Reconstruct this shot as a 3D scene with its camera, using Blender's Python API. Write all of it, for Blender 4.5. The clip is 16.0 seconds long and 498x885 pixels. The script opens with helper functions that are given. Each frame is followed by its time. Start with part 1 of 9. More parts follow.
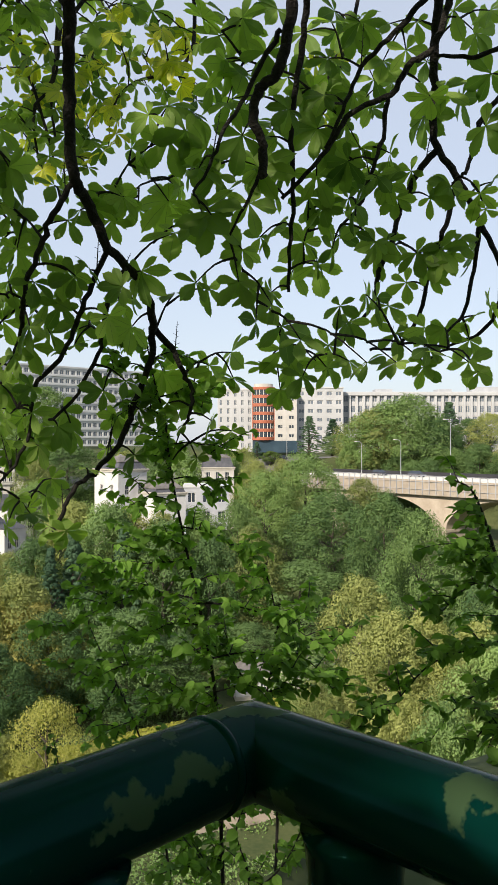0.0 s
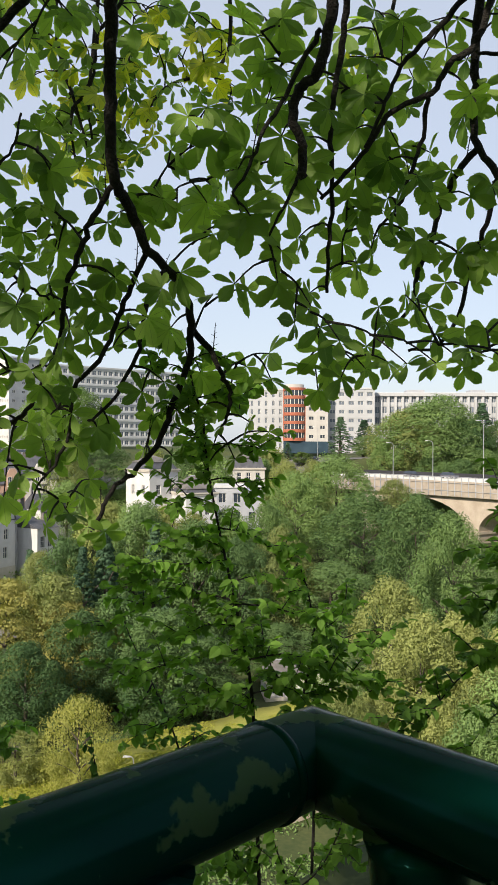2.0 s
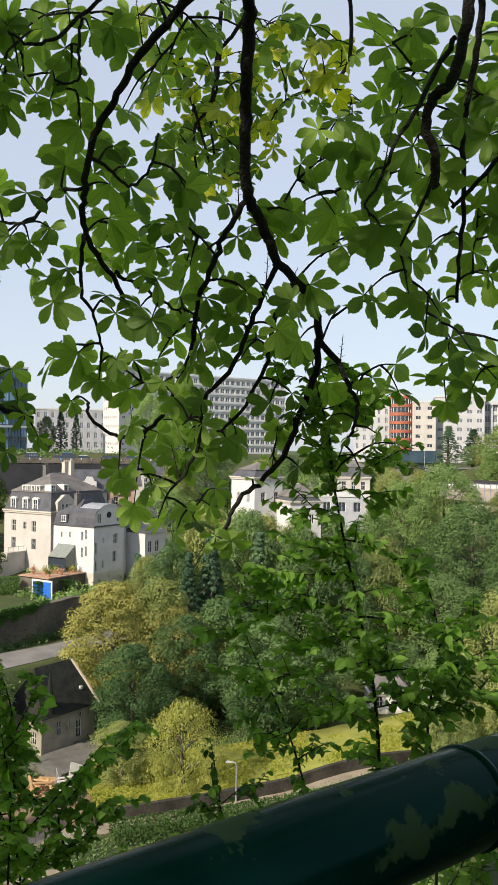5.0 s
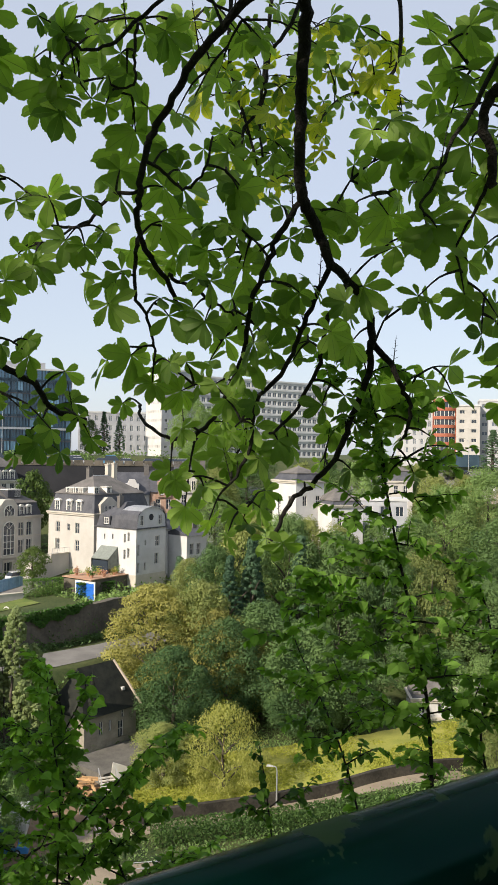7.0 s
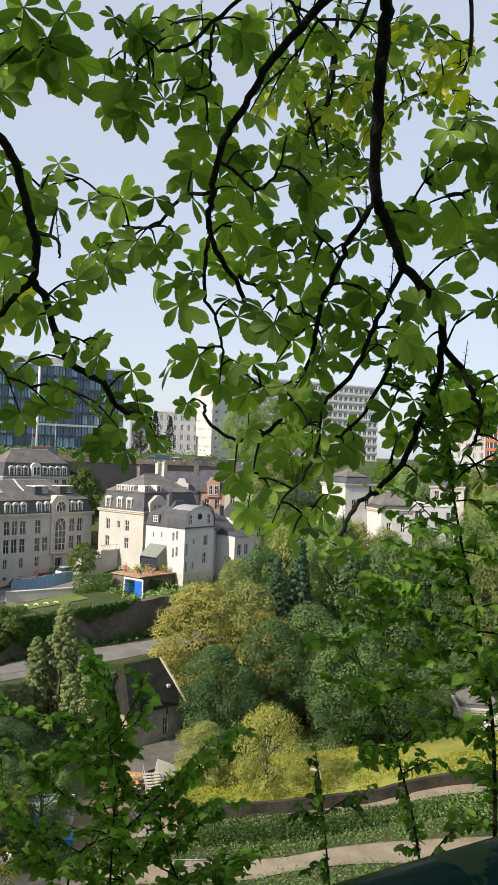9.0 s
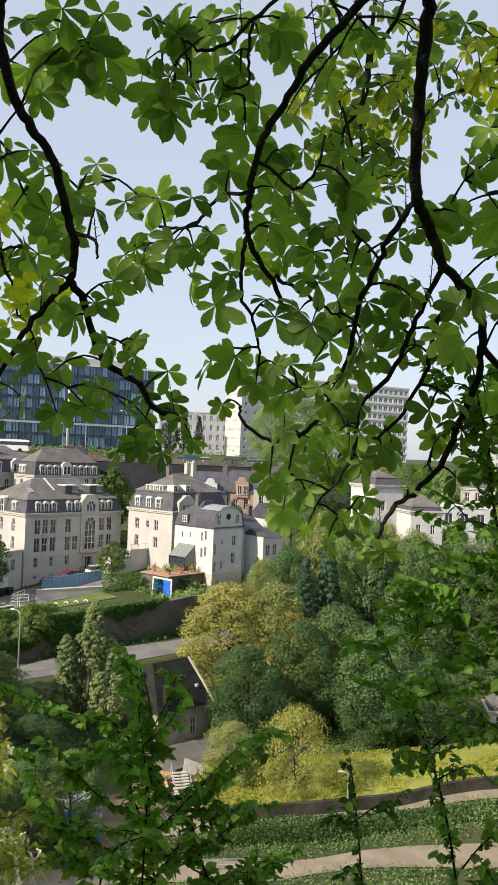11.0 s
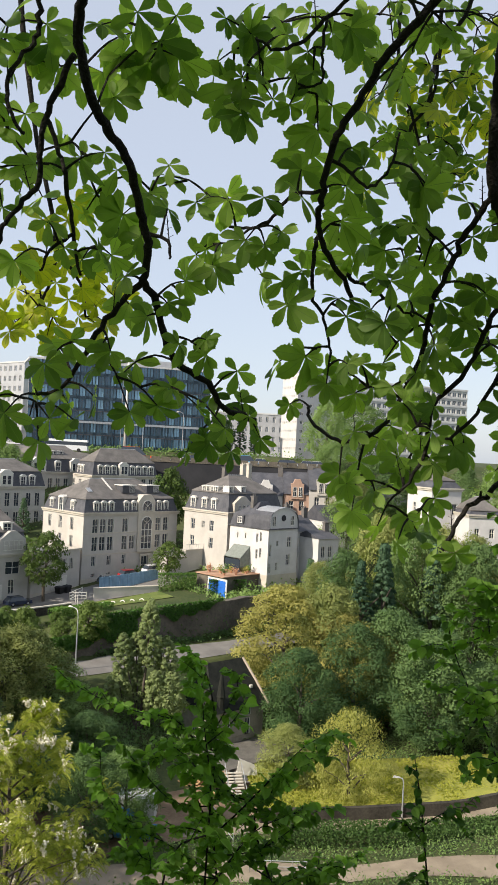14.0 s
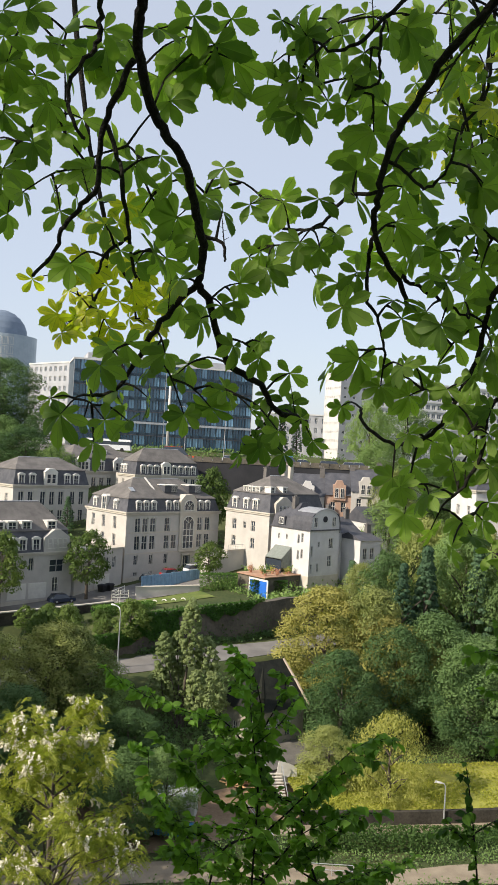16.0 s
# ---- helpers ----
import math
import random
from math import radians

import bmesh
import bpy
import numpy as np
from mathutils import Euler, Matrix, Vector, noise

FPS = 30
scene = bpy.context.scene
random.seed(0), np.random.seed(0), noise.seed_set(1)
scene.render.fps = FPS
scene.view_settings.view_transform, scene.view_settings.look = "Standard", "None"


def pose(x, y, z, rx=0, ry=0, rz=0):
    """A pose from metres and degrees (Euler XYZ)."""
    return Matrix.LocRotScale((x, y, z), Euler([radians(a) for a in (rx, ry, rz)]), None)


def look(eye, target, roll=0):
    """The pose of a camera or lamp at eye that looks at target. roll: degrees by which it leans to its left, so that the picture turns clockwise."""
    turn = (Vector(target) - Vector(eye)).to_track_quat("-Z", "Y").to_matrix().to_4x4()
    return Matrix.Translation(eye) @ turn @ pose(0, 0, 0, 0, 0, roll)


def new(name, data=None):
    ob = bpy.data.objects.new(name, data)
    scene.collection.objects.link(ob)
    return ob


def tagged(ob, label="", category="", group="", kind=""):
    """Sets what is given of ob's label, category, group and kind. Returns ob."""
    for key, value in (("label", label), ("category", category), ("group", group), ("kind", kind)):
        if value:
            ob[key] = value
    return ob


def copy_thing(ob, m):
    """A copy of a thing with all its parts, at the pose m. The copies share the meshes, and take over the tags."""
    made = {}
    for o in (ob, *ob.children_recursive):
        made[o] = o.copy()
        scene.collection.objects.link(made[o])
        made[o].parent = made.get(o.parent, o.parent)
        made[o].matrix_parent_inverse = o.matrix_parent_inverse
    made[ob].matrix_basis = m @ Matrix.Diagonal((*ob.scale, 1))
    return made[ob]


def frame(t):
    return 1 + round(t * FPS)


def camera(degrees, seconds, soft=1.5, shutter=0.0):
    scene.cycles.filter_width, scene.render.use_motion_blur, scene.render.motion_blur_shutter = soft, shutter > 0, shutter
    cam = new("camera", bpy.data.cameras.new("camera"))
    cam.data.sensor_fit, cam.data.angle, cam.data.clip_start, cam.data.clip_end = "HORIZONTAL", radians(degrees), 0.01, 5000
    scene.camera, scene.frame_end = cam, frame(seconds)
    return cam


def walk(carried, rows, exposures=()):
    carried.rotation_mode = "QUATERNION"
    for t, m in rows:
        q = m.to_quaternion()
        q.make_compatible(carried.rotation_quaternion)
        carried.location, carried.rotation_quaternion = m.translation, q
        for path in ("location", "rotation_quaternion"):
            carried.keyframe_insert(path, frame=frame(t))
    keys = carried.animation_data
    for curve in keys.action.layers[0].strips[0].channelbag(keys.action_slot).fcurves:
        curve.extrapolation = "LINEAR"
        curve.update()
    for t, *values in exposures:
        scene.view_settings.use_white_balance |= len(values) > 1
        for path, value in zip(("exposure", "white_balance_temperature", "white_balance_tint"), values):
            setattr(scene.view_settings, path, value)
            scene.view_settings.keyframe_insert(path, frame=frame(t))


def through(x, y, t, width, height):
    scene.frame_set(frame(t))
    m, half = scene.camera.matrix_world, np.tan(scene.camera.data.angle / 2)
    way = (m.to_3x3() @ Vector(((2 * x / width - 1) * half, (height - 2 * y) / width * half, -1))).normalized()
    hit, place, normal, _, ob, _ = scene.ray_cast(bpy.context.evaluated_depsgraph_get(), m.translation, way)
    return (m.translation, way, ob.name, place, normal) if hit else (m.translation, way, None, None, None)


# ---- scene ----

cam = camera(33.55, 16.0)
ROWS = [
    (0.0, -0.0000, 0.0000, 1.4000, -0.000, 0.000, -0.000),
    (0.5, -0.0008, 0.0011, 1.4005, 0.225, -0.004, 0.004),
    (1.0, -0.0071, 0.0002, 1.4016, 0.552, 0.008, -0.043),
    (1.5, -0.0101, 0.0032, 1.4002, 0.930, 0.036, -0.092),
    (2.0, -0.0226, 0.0048, 1.4019, 2.133, 0.040, -0.170),
    (2.5, -0.0451, 0.0002, 1.4045, 4.569, 0.058, -0.259),
    (3.0, -0.0576, 0.0070, 1.4066, 6.535, 0.046, -0.286),
    (5.5, -0.1008, -0.0132, 1.4122, 10.011, 0.656, -0.766),
    (6.0, -0.1093, -0.0102, 1.4135, 10.911, 0.710, -0.802),
    (6.5, -0.1145, -0.0093, 1.4095, 11.620, 0.724, -0.860),
    (7.0, -0.1249, -0.0121, 1.4066, 12.244, 0.743, -0.926),
    (7.5, -0.1328, -0.0151, 1.4074, 12.808, 0.737, -1.145),
    (8.0, -0.1463, -0.0120, 1.4036, 13.713, 0.755, -1.281),
    (8.5, -0.1581, -0.0110, 1.4003, 14.760, 0.759, -1.437),
    (9.0, -0.1782, -0.0097, 1.4085, 15.669, 0.747, -2.165),
    (11.5, -0.2061, -0.0007, 1.4103, 18.047, 0.694, -2.335),
    (12.0, -0.2095, -0.0072, 1.4066, 18.562, 0.697, -2.377),
    (12.5, -0.2170, -0.0121, 1.4053, 19.361, 0.687, -2.377),
    (13.0, -0.2309, -0.0122, 1.4013, 20.132, 0.655, -2.349),
    (13.5, -0.2439, -0.0101, 1.4039, 21.057, 0.620, -2.457),
    (14.0, -0.2479, -0.0106, 1.4031, 21.508, 0.616, -2.842),
    (14.5, -0.2663, -0.0110, 1.4047, 22.313, 0.570, -3.411),
    (15.0, -0.2703, -0.0118, 1.4035, 23.218, 0.527, -3.270),
    (15.5, -0.2757, -0.0186, 1.4066, 23.757, 0.534, -3.224),
    (16.0, -0.2803, -0.0230, 1.4062, 24.404, 0.504, -3.216),
]
EXPOSURE = 1.0
walk(cam, [(t, pose(x, y, z, 90 + pitch, roll, yaw)) for t, x, y, z, yaw, pitch, roll in ROWS], [(0.0, EXPOSURE), (16.0, EXPOSURE)])

# ---- world and sun ----
SUN_AZ, SUN_EL = radians(214), radians(34)
world = bpy.data.worlds.new("sky")
scene.world = world
world.use_nodes = True
wn = world.node_tree
sky = wn.nodes.new("ShaderNodeTexSky")
sky.sky_type, sky.sun_disc = "NISHITA", False
sky.sun_elevation, sky.sun_rotation = SUN_EL, SUN_AZ
sky.air_density, sky.dust_density, sky.ozone_density = 1.0, 1.2, 1.0
wn.nodes["Background"].inputs["Strength"].default_value = 0.15
haze = wn.nodes.new("ShaderNodeMix")
haze.data_type = "RGBA"
haze.inputs[0].default_value = 0.82
haze.inputs[7].default_value = (2.03, 2.17, 2.49, 1)  # thin even haze over the whole sky
wn.links.new(sky.outputs["Color"], haze.inputs[6])
wn.links.new(haze.outputs[2], wn.nodes["Background"].inputs["Color"])
sun_data = bpy.data.lights.new("sun", "SUN")
sun_data.energy, sun_data.angle, sun_data.color = 3.3, radians(0.53), (1.0, 0.89, 0.75)
sun = new("sun", sun_data)
sun_from = Vector((math.sin(SUN_AZ) * math.cos(SUN_EL), math.cos(SUN_AZ) * math.cos(SUN_EL), math.sin(SUN_EL)))
sun.matrix_world = look(sun_from * 100, (0, 0, 0))

# ---- materials ----
def nodes_of(name):
    m = bpy.data.materials.new(name)
    m.use_nodes = True
    return m, m.node_tree, m.node_tree.nodes["Principled BSDF"]


def add(nt, kind, **values):
    n = nt.nodes.new(kind)
    for k, v in values.items():
        n.inputs[k].default_value = v
    return n


def plain(name, a, b, scale=2.0, rough=0.8, bump=0.1, fine=40.0, metallic=0.0, per_object=0.0, spec=0.3, split=(0.35, 0.7)):
    """A surface between two colours: large stains, fine grain and a little relief."""
    m, nt, bsdf = nodes_of(name)
    tc = nt.nodes.new("ShaderNodeTexCoord")
    big = add(nt, "ShaderNodeTexNoise", Scale=scale, Detail=6.0, Roughness=0.6)
    small = add(nt, "ShaderNodeTexNoise", Scale=fine, Detail=4.0)
    ramp = nt.nodes.new("ShaderNodeValToRGB")
    ramp.color_ramp.elements[0].position, ramp.color_ramp.elements[1].position = split
    ramp.color_ramp.elements[0].color, ramp.color_ramp.elements[1].color = (*a, 1), (*b, 1)
    mixf = nt.nodes.new("ShaderNodeMath")
    mixf.operation = "MULTIPLY_ADD"
    mixf.inputs[1].default_value, mixf.inputs[2].default_value = 0.35, -0.17
    s2 = nt.nodes.new("ShaderNodeMath")
    s2.operation = "ADD"
    for n in (big, small):
        nt.links.new(tc.outputs["Object"], n.inputs["Vector"])
    nt.links.new(small.outputs["Fac"], mixf.inputs[0])
    nt.links.new(big.outputs["Fac"], s2.inputs[0])
    nt.links.new(mixf.outputs[0], s2.inputs[1])
    nt.links.new(s2.outputs[0], ramp.inputs["Fac"])
    out = ramp.outputs["Color"]
    if per_object:
        info = nt.nodes.new("ShaderNodeObjectInfo")
        hsv = nt.nodes.new("ShaderNodeHueSaturation")
        mr = nt.nodes.new("ShaderNodeMapRange")
        mr.inputs["To Min"].default_value, mr.inputs["To Max"].default_value = 1 - per_object, 1 + per_object
        nt.links.new(info.outputs["Random"], mr.inputs["Value"])
        nt.links.new(mr.outputs[0], hsv.inputs["Value"])
        nt.links.new(out, hsv.inputs["Color"])
        out = hsv.outputs["Color"]
    nt.links.new(out, bsdf.inputs["Base Color"])
    bsdf.inputs["Roughness"].default_value, bsdf.inputs["Metallic"].default_value = rough, metallic
    bsdf.inputs["Specular IOR Level"].default_value = spec
    if bump:
        bp = add(nt, "ShaderNodeBump", Strength=bump, Distance=0.05)
        nt.links.new(small.outputs["Fac"], bp.inputs["Height"])
        nt.links.new(bp.outputs["Normal"], bsdf.inputs["Normal"])
    return m


def foliage(name, dark, light, through=0.35, rough=0.5, clump=0.6, gloss=0.12, speck=1.0):
    """Leaves: each a little different, light shining through."""
    m, nt, bsdf = nodes_of(name)
    geo = nt.nodes.new("ShaderNodeNewGeometry")
    info = nt.nodes.new("ShaderNodeObjectInfo")
    tc = nt.nodes.new("ShaderNodeTexCoord")
    big = add(nt, "ShaderNodeTexNoise", Scale=clump, Detail=3.0)
    nt.links.new(tc.outputs["Object"], big.inputs["Vector"])
    s = nt.nodes.new("ShaderNodeMath")
    s.operation = "ADD"
    each = nt.nodes.new("ShaderNodeMath")
    each.operation = "MULTIPLY"
    each.inputs[1].default_value = speck
    nt.links.new(geo.outputs["Random Per Island"], each.inputs[0])
    nt.links.new(each.outputs[0], s.inputs[0])
    nt.links.new(info.outputs["Random"], s.inputs[1])
    s2 = nt.nodes.new("ShaderNodeMath")
    s2.operation = "ADD"
    nt.links.new(s.outputs[0], s2.inputs[0])
    nt.links.new(big.outputs["Fac"], s2.inputs[1])
    mr = nt.nodes.new("ShaderNodeMapRange")
    mr.inputs["From Min"].default_value, mr.inputs["From Max"].default_value = 0.3 + 0.2 * speck, 1.3 + speck
    nt.links.new(s2.outputs[0], mr.inputs["Value"])
    ramp = nt.nodes.new("ShaderNodeValToRGB")
    ramp.color_ramp.elements[0].color, ramp.color_ramp.elements[1].color = (*dark, 1), (*light, 1)
    nt.links.new(mr.outputs[0], ramp.inputs["Fac"])
    nt.links.new(ramp.outputs["Color"], bsdf.inputs["Base Color"])
    bsdf.inputs["Roughness"].default_value = rough
    bsdf.inputs["Specular IOR Level"].default_value = gloss
    tr = nt.nodes.new("ShaderNodeBsdfTranslucent")
    warm = nt.nodes.new("ShaderNodeMix")
    warm.data_type, warm.blend_type = "RGBA", "MULTIPLY"
    warm.inputs[0].default_value = 1.0
    warm.inputs[7].default_value = (1.4, 1.6, 0.5, 1)
    nt.links.new(ramp.outputs["Color"], warm.inputs[6])
    nt.links.new(warm.outputs[2], tr.inputs["Color"])
    mx = nt.nodes.new("ShaderNodeMixShader")
    mx.inputs[0].default_value = through
    nt.links.new(bsdf.outputs[0], mx.inputs[1])
    nt.links.new(tr.outputs[0], mx.inputs[2])
    nt.links.new(mx.outputs[0], nt.nodes["Material Output"].inputs["Surface"])
    return m


CREAM = plain("cream_render", (0.43, 0.408, 0.372), (0.515, 0.49, 0.45), 0.4, 0.9, 0.05)
STONE = plain("pale_stone", (0.44, 0.405, 0.34), (0.54, 0.5, 0.43), 0.6, 0.9, 0.1)
WHITE = plain("white_render", (0.51, 0.5, 0.485), (0.6, 0.59, 0.575), 0.5, 0.85, 0.05)
# Duller than white_render, for the far blocks.
FAR_WHITE = plain("far_cladding", (0.4, 0.403, 0.405), (0.48, 0.483, 0.485), 0.15, 0.85, 0.05)
TRIM = plain("white_trim", (0.6, 0.58, 0.53), (0.7, 0.68, 0.62), 1.0, 0.8, 0.05)
CONCRETE = plain("pale_concrete", (0.48, 0.485, 0.48), (0.58, 0.585, 0.575), 0.2, 0.85, 0.05)
GREY_WALL = plain("grey_wall", (0.32, 0.33, 0.35), (0.42, 0.43, 0.45), 0.3, 0.8, 0.05)
ORANGE = plain("orange_panel", (0.32, 0.1, 0.055), (0.39, 0.13, 0.075), 0.5, 0.6, 0.03)
BRICK = plain("brick_red", (0.34, 0.22, 0.16), (0.42, 0.29, 0.22), 1.0, 0.9, 0.1)
SLATE = plain("slate", (0.055, 0.058, 0.068), (0.1, 0.1, 0.11), 0.7, 0.55, 0.3, 12.0)
ROOF_GREY = plain("weathered_roof", (0.105, 0.098, 0.092), (0.18, 0.168, 0.155), 0.5, 0.85, 0.3, 14.0)
ZINC = plain("zinc_roof", (0.36, 0.37, 0.38), (0.46, 0.47, 0.48), 0.8, 0.45, 0.08, metallic=0.3)
ASPHALT = plain("asphalt", (0.12, 0.115, 0.11), (0.19, 0.18, 0.17), 0.3, 0.95, 0.1)
WALLSTONE = plain("old_wall_stone", (0.07, 0.064, 0.052), (0.16, 0.14, 0.11), 0.25, 0.95, 0.6, 3.0)
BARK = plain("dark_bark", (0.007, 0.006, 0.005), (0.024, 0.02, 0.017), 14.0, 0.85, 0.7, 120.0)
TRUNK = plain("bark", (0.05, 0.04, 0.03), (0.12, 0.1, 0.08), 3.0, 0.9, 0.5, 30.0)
METAL = plain("grey_metal", (0.45, 0.46, 0.47), (0.55, 0.56, 0.57), 2.0, 0.4, 0.02, metallic=0.6)
GLASS, _gnt, _gb = nodes_of("window_glass")
_gb.inputs["Base Color"].default_value = (0.035, 0.045, 0.06, 1)
_gb.inputs["Roughness"].default_value, _gb.inputs["Specular IOR Level"].default_value = 0.08, 0.6
DARKGLASS = plain("dark_cladding", (0.022, 0.042, 0.062), (0.045, 0.075, 0.1), 0.2, 0.3, 0.0)
CHESTNUT = foliage("chestnut_leaf", (0.07, 0.132, 0.036), (0.39, 0.53, 0.13), 0.6, 0.5, 1.2, 0.2)
# Chestnut leaves whose sunlight is put into a brighter, yellower colour.
SUNLIT_TINT = foliage("sunlit_tint_leaf", (0.2, 0.28, 0.03), (0.66, 0.6, 0.05), 0.6, 0.45, 1.5, 0.4)
SHRUB = foliage("shrub_leaf", (0.028, 0.07, 0.017), (0.21, 0.37, 0.07), 0.5, 0.6, 1.5, 0.12)
GREEN_MID = foliage("tree_green", (0.05, 0.1, 0.038), (0.225, 0.325, 0.104), 0.2, 0.6, 0.3, 0.12, 0.4)
GREEN_DARK = foliage("tree_dark", (0.033, 0.077, 0.03), (0.145, 0.224, 0.077), 0.2, 0.6, 0.3, 0.12, 0.4)
STREET_GREEN = foliage("street_tree_green", (0.03, 0.066, 0.018), (0.14, 0.195, 0.052), 0.28, 0.6, 0.5, 0.12, 0.6)
GREEN_TEAL = foliage("conifer_green", (0.022, 0.055, 0.034), (0.1, 0.17, 0.088), 0.2, 0.6, 0.3, 0.12, 0.6)
GREEN_YELLOW = foliage("tree_yellow", (0.165, 0.172, 0.05), (0.4, 0.368, 0.112), 0.25, 0.6, 0.3, 0.12, 0.6)
GREEN_WILLOW = foliage("tree_willow", (0.25, 0.27, 0.068), (0.49, 0.47, 0.145), 0.3, 0.6, 0.3, 0.12, 0.6)
GREEN_OLIVE = foliage("tree_olive", (0.095, 0.13, 0.043), (0.32, 0.345, 0.112), 0.2, 0.6, 0.3, 0.12, 0.4)


# ---- geometry helpers ----
class Geo:
    """Gathers vertices and faces of one mesh."""

    def __init__(self):
        self.v, self.f, self.m = [], [], []

    def quad(self, a, b, c, d, m=0):
        n = len(self.v)
        self.v += [a, b, c, d]
        self.f.append((n, n + 1, n + 2, n + 3))
        self.m.append(m)

    def poly(self, pts, m=0):
        n = len(self.v)
        self.v += list(pts)
        self.f.append(tuple(range(n, n + len(pts))))
        self.m.append(m)

    def hull(self, low, high, m=0, caps=True):
        """A solid between two rings of points, both counter-clockwise from above."""
        n, k = len(self.v), len(low)
        self.v += list(low) + list(high)
        for i in range(k):
            j = (i + 1) % k
            self.f.append((n + i, n + j, n + k + j, n + k + i))
            self.m.append(m)
        if caps:
            self.f += [tuple(range(n + k - 1, n - 1, -1)), tuple(range(n + k, n + 2 * k))]
            self.m += [m, m]

    def box(self, x0, y0, z0, x1, y1, z1, m=0):
        low = [(x0, y0, z0), (x1, y0, z0), (x1, y1, z0), (x0, y1, z0)]
        self.hull(low, [(x, y, z1) for x, y, z in low], m)

    def lattice(self, xs, zs, full, y0, y1):
        """One connected frame of bars in the plane y: the cells (i, j) of the grid for which full(i, j) holds."""
        at = {}

        def corner(i, j, y):
            if (i, j, y) not in at:
                at[i, j, y] = len(self.v)
                self.v.append((xs[i], y, zs[j]))
            return at[i, j, y]

        for i in range(len(xs) - 1):
            for j in range(len(zs) - 1):
                if not full(i, j):
                    continue
                q = [(i, j), (i + 1, j), (i + 1, j + 1), (i, j + 1)]
                self.f.append(tuple(corner(*c, y0) for c in q))
                self.m.append(0)
                for (di, dj), a, b in (((0, -1), q[0], q[1]), ((1, 0), q[1], q[2]), ((0, 1), q[2], q[3]), ((-1, 0), q[3], q[0])):
                    if not full(i + di, j + dj):
                        self.f.append((corner(*a, y1), corner(*b, y1), corner(*b, y0), corner(*a, y0)))
                        self.m.append(0)

    def tube(self, path, sides=6, m=0, caps=True):
        """A tube along (x, y, z, radius)."""
        n0 = len(self.v)
        pts = [Vector(p[:3]) for p in path]
        side = None
        for i, p in enumerate(pts):
            way = (pts[min(i + 1, len(pts) - 1)] - pts[max(i - 1, 0)]).normalized()
            if side is None:
                side = way.orthogonal().normalized()
            side = (side - way * side.dot(way)).normalized()
            up = way.cross(side)
            r = path[i][3]
            for k in range(sides):
                a = 2 * math.pi * k / sides
                self.v.append(tuple(p + side * (r * math.cos(a)) + up * (r * math.sin(a))))
        for i in range(len(pts) - 1):
            for k in range(sides):
                a, b = n0 + i * sides + k, n0 + i * sides + (k + 1) % sides
                self.f.append((a, b, b + sides, a + sides))
                self.m.append(m)
        if caps:
            self.f += [tuple(range(n0 + sides - 1, n0 - 1, -1)), tuple(range(len(self.v) - sides, len(self.v)))]
            self.m += [m, m]

    def mesh(self, name, *mats, smooth=False):
        me = bpy.data.meshes.new(name)
        me.from_pydata([tuple(p) for p in self.v], [], self.f)
        for mt in mats:
            me.materials.append(mt)
        if len(mats) > 1:
            me.polygons.foreach_set("material_index", self.m)
        if smooth:
            me.polygons.foreach_set("use_smooth", [True] * len(self.f))
        me.update()
        return me


def part(name, data, material, parent, label="", smooth=False):
    """One mesh object under a thing or a part."""
    mats = material if isinstance(material, tuple) else (material,)
    ob = new(name, data.mesh(name, *mats, smooth=smooth) if isinstance(data, Geo) else data)
    ob.parent = parent
    return tagged(ob, label)


def thing(name, m, label, category, group="", kind=""):
    ob = new(name)
    ob.matrix_world = m
    return tagged(ob, label, category, group, kind)


def solid(name, geo, material, label, category, kind="", smooth=False, group=""):
    mats = material if isinstance(material, tuple) else (material,)
    return tagged(new(name, geo.mesh(name, *mats, smooth=smooth)), label, category, group, kind)


def bend(pts, steps=4):
    """A smooth line through points of any length (Catmull-Rom)."""
    out = []
    for i in range(len(pts) - 1):
        p = [np.array(pts[min(max(i + k, 0), len(pts) - 1)]) for k in (-1, 0, 1, 2)]
        for s in range(steps):
            t = s / steps
            out.append(0.5 * (2 * p[1] + (p[2] - p[0]) * t + (2 * p[0] - 5 * p[1] + 4 * p[2] - p[3]) * t * t
                              + (3 * p[1] - p[0] - 3 * p[2] + p[3]) * t ** 3))
    out.append(np.array(pts[-1]))
    return out

# ---- ground ----
VALLEY = ((-4000, 0), (1.0, 0), (1.7, -0.6), (10, -8), (30, -27), (38, -33), (42, -34.2), (62, -34.6), (68, -33.5), (76, -31.8), (80, -31.2),
          (81.5, -27.4), (91.0, -27.0), (92.6, -22.9), (96, -23.9), (101, -23.9), (123, -23.9), (135, -20), (152, -15.5), (180, -8), (205, -1.2), (260, 0), (5000, 0))
VU, VZ = [k[0] for k in VALLEY], [k[1] for k in VALLEY]
N_AZ = radians(-67.5)


def smooth(a, b, x):
    """Rises from 0 at a to 1 at b."""
    t = min(max((x - a) / (b - a), 0), 1)
    return t * t * (3 - 2 * t)


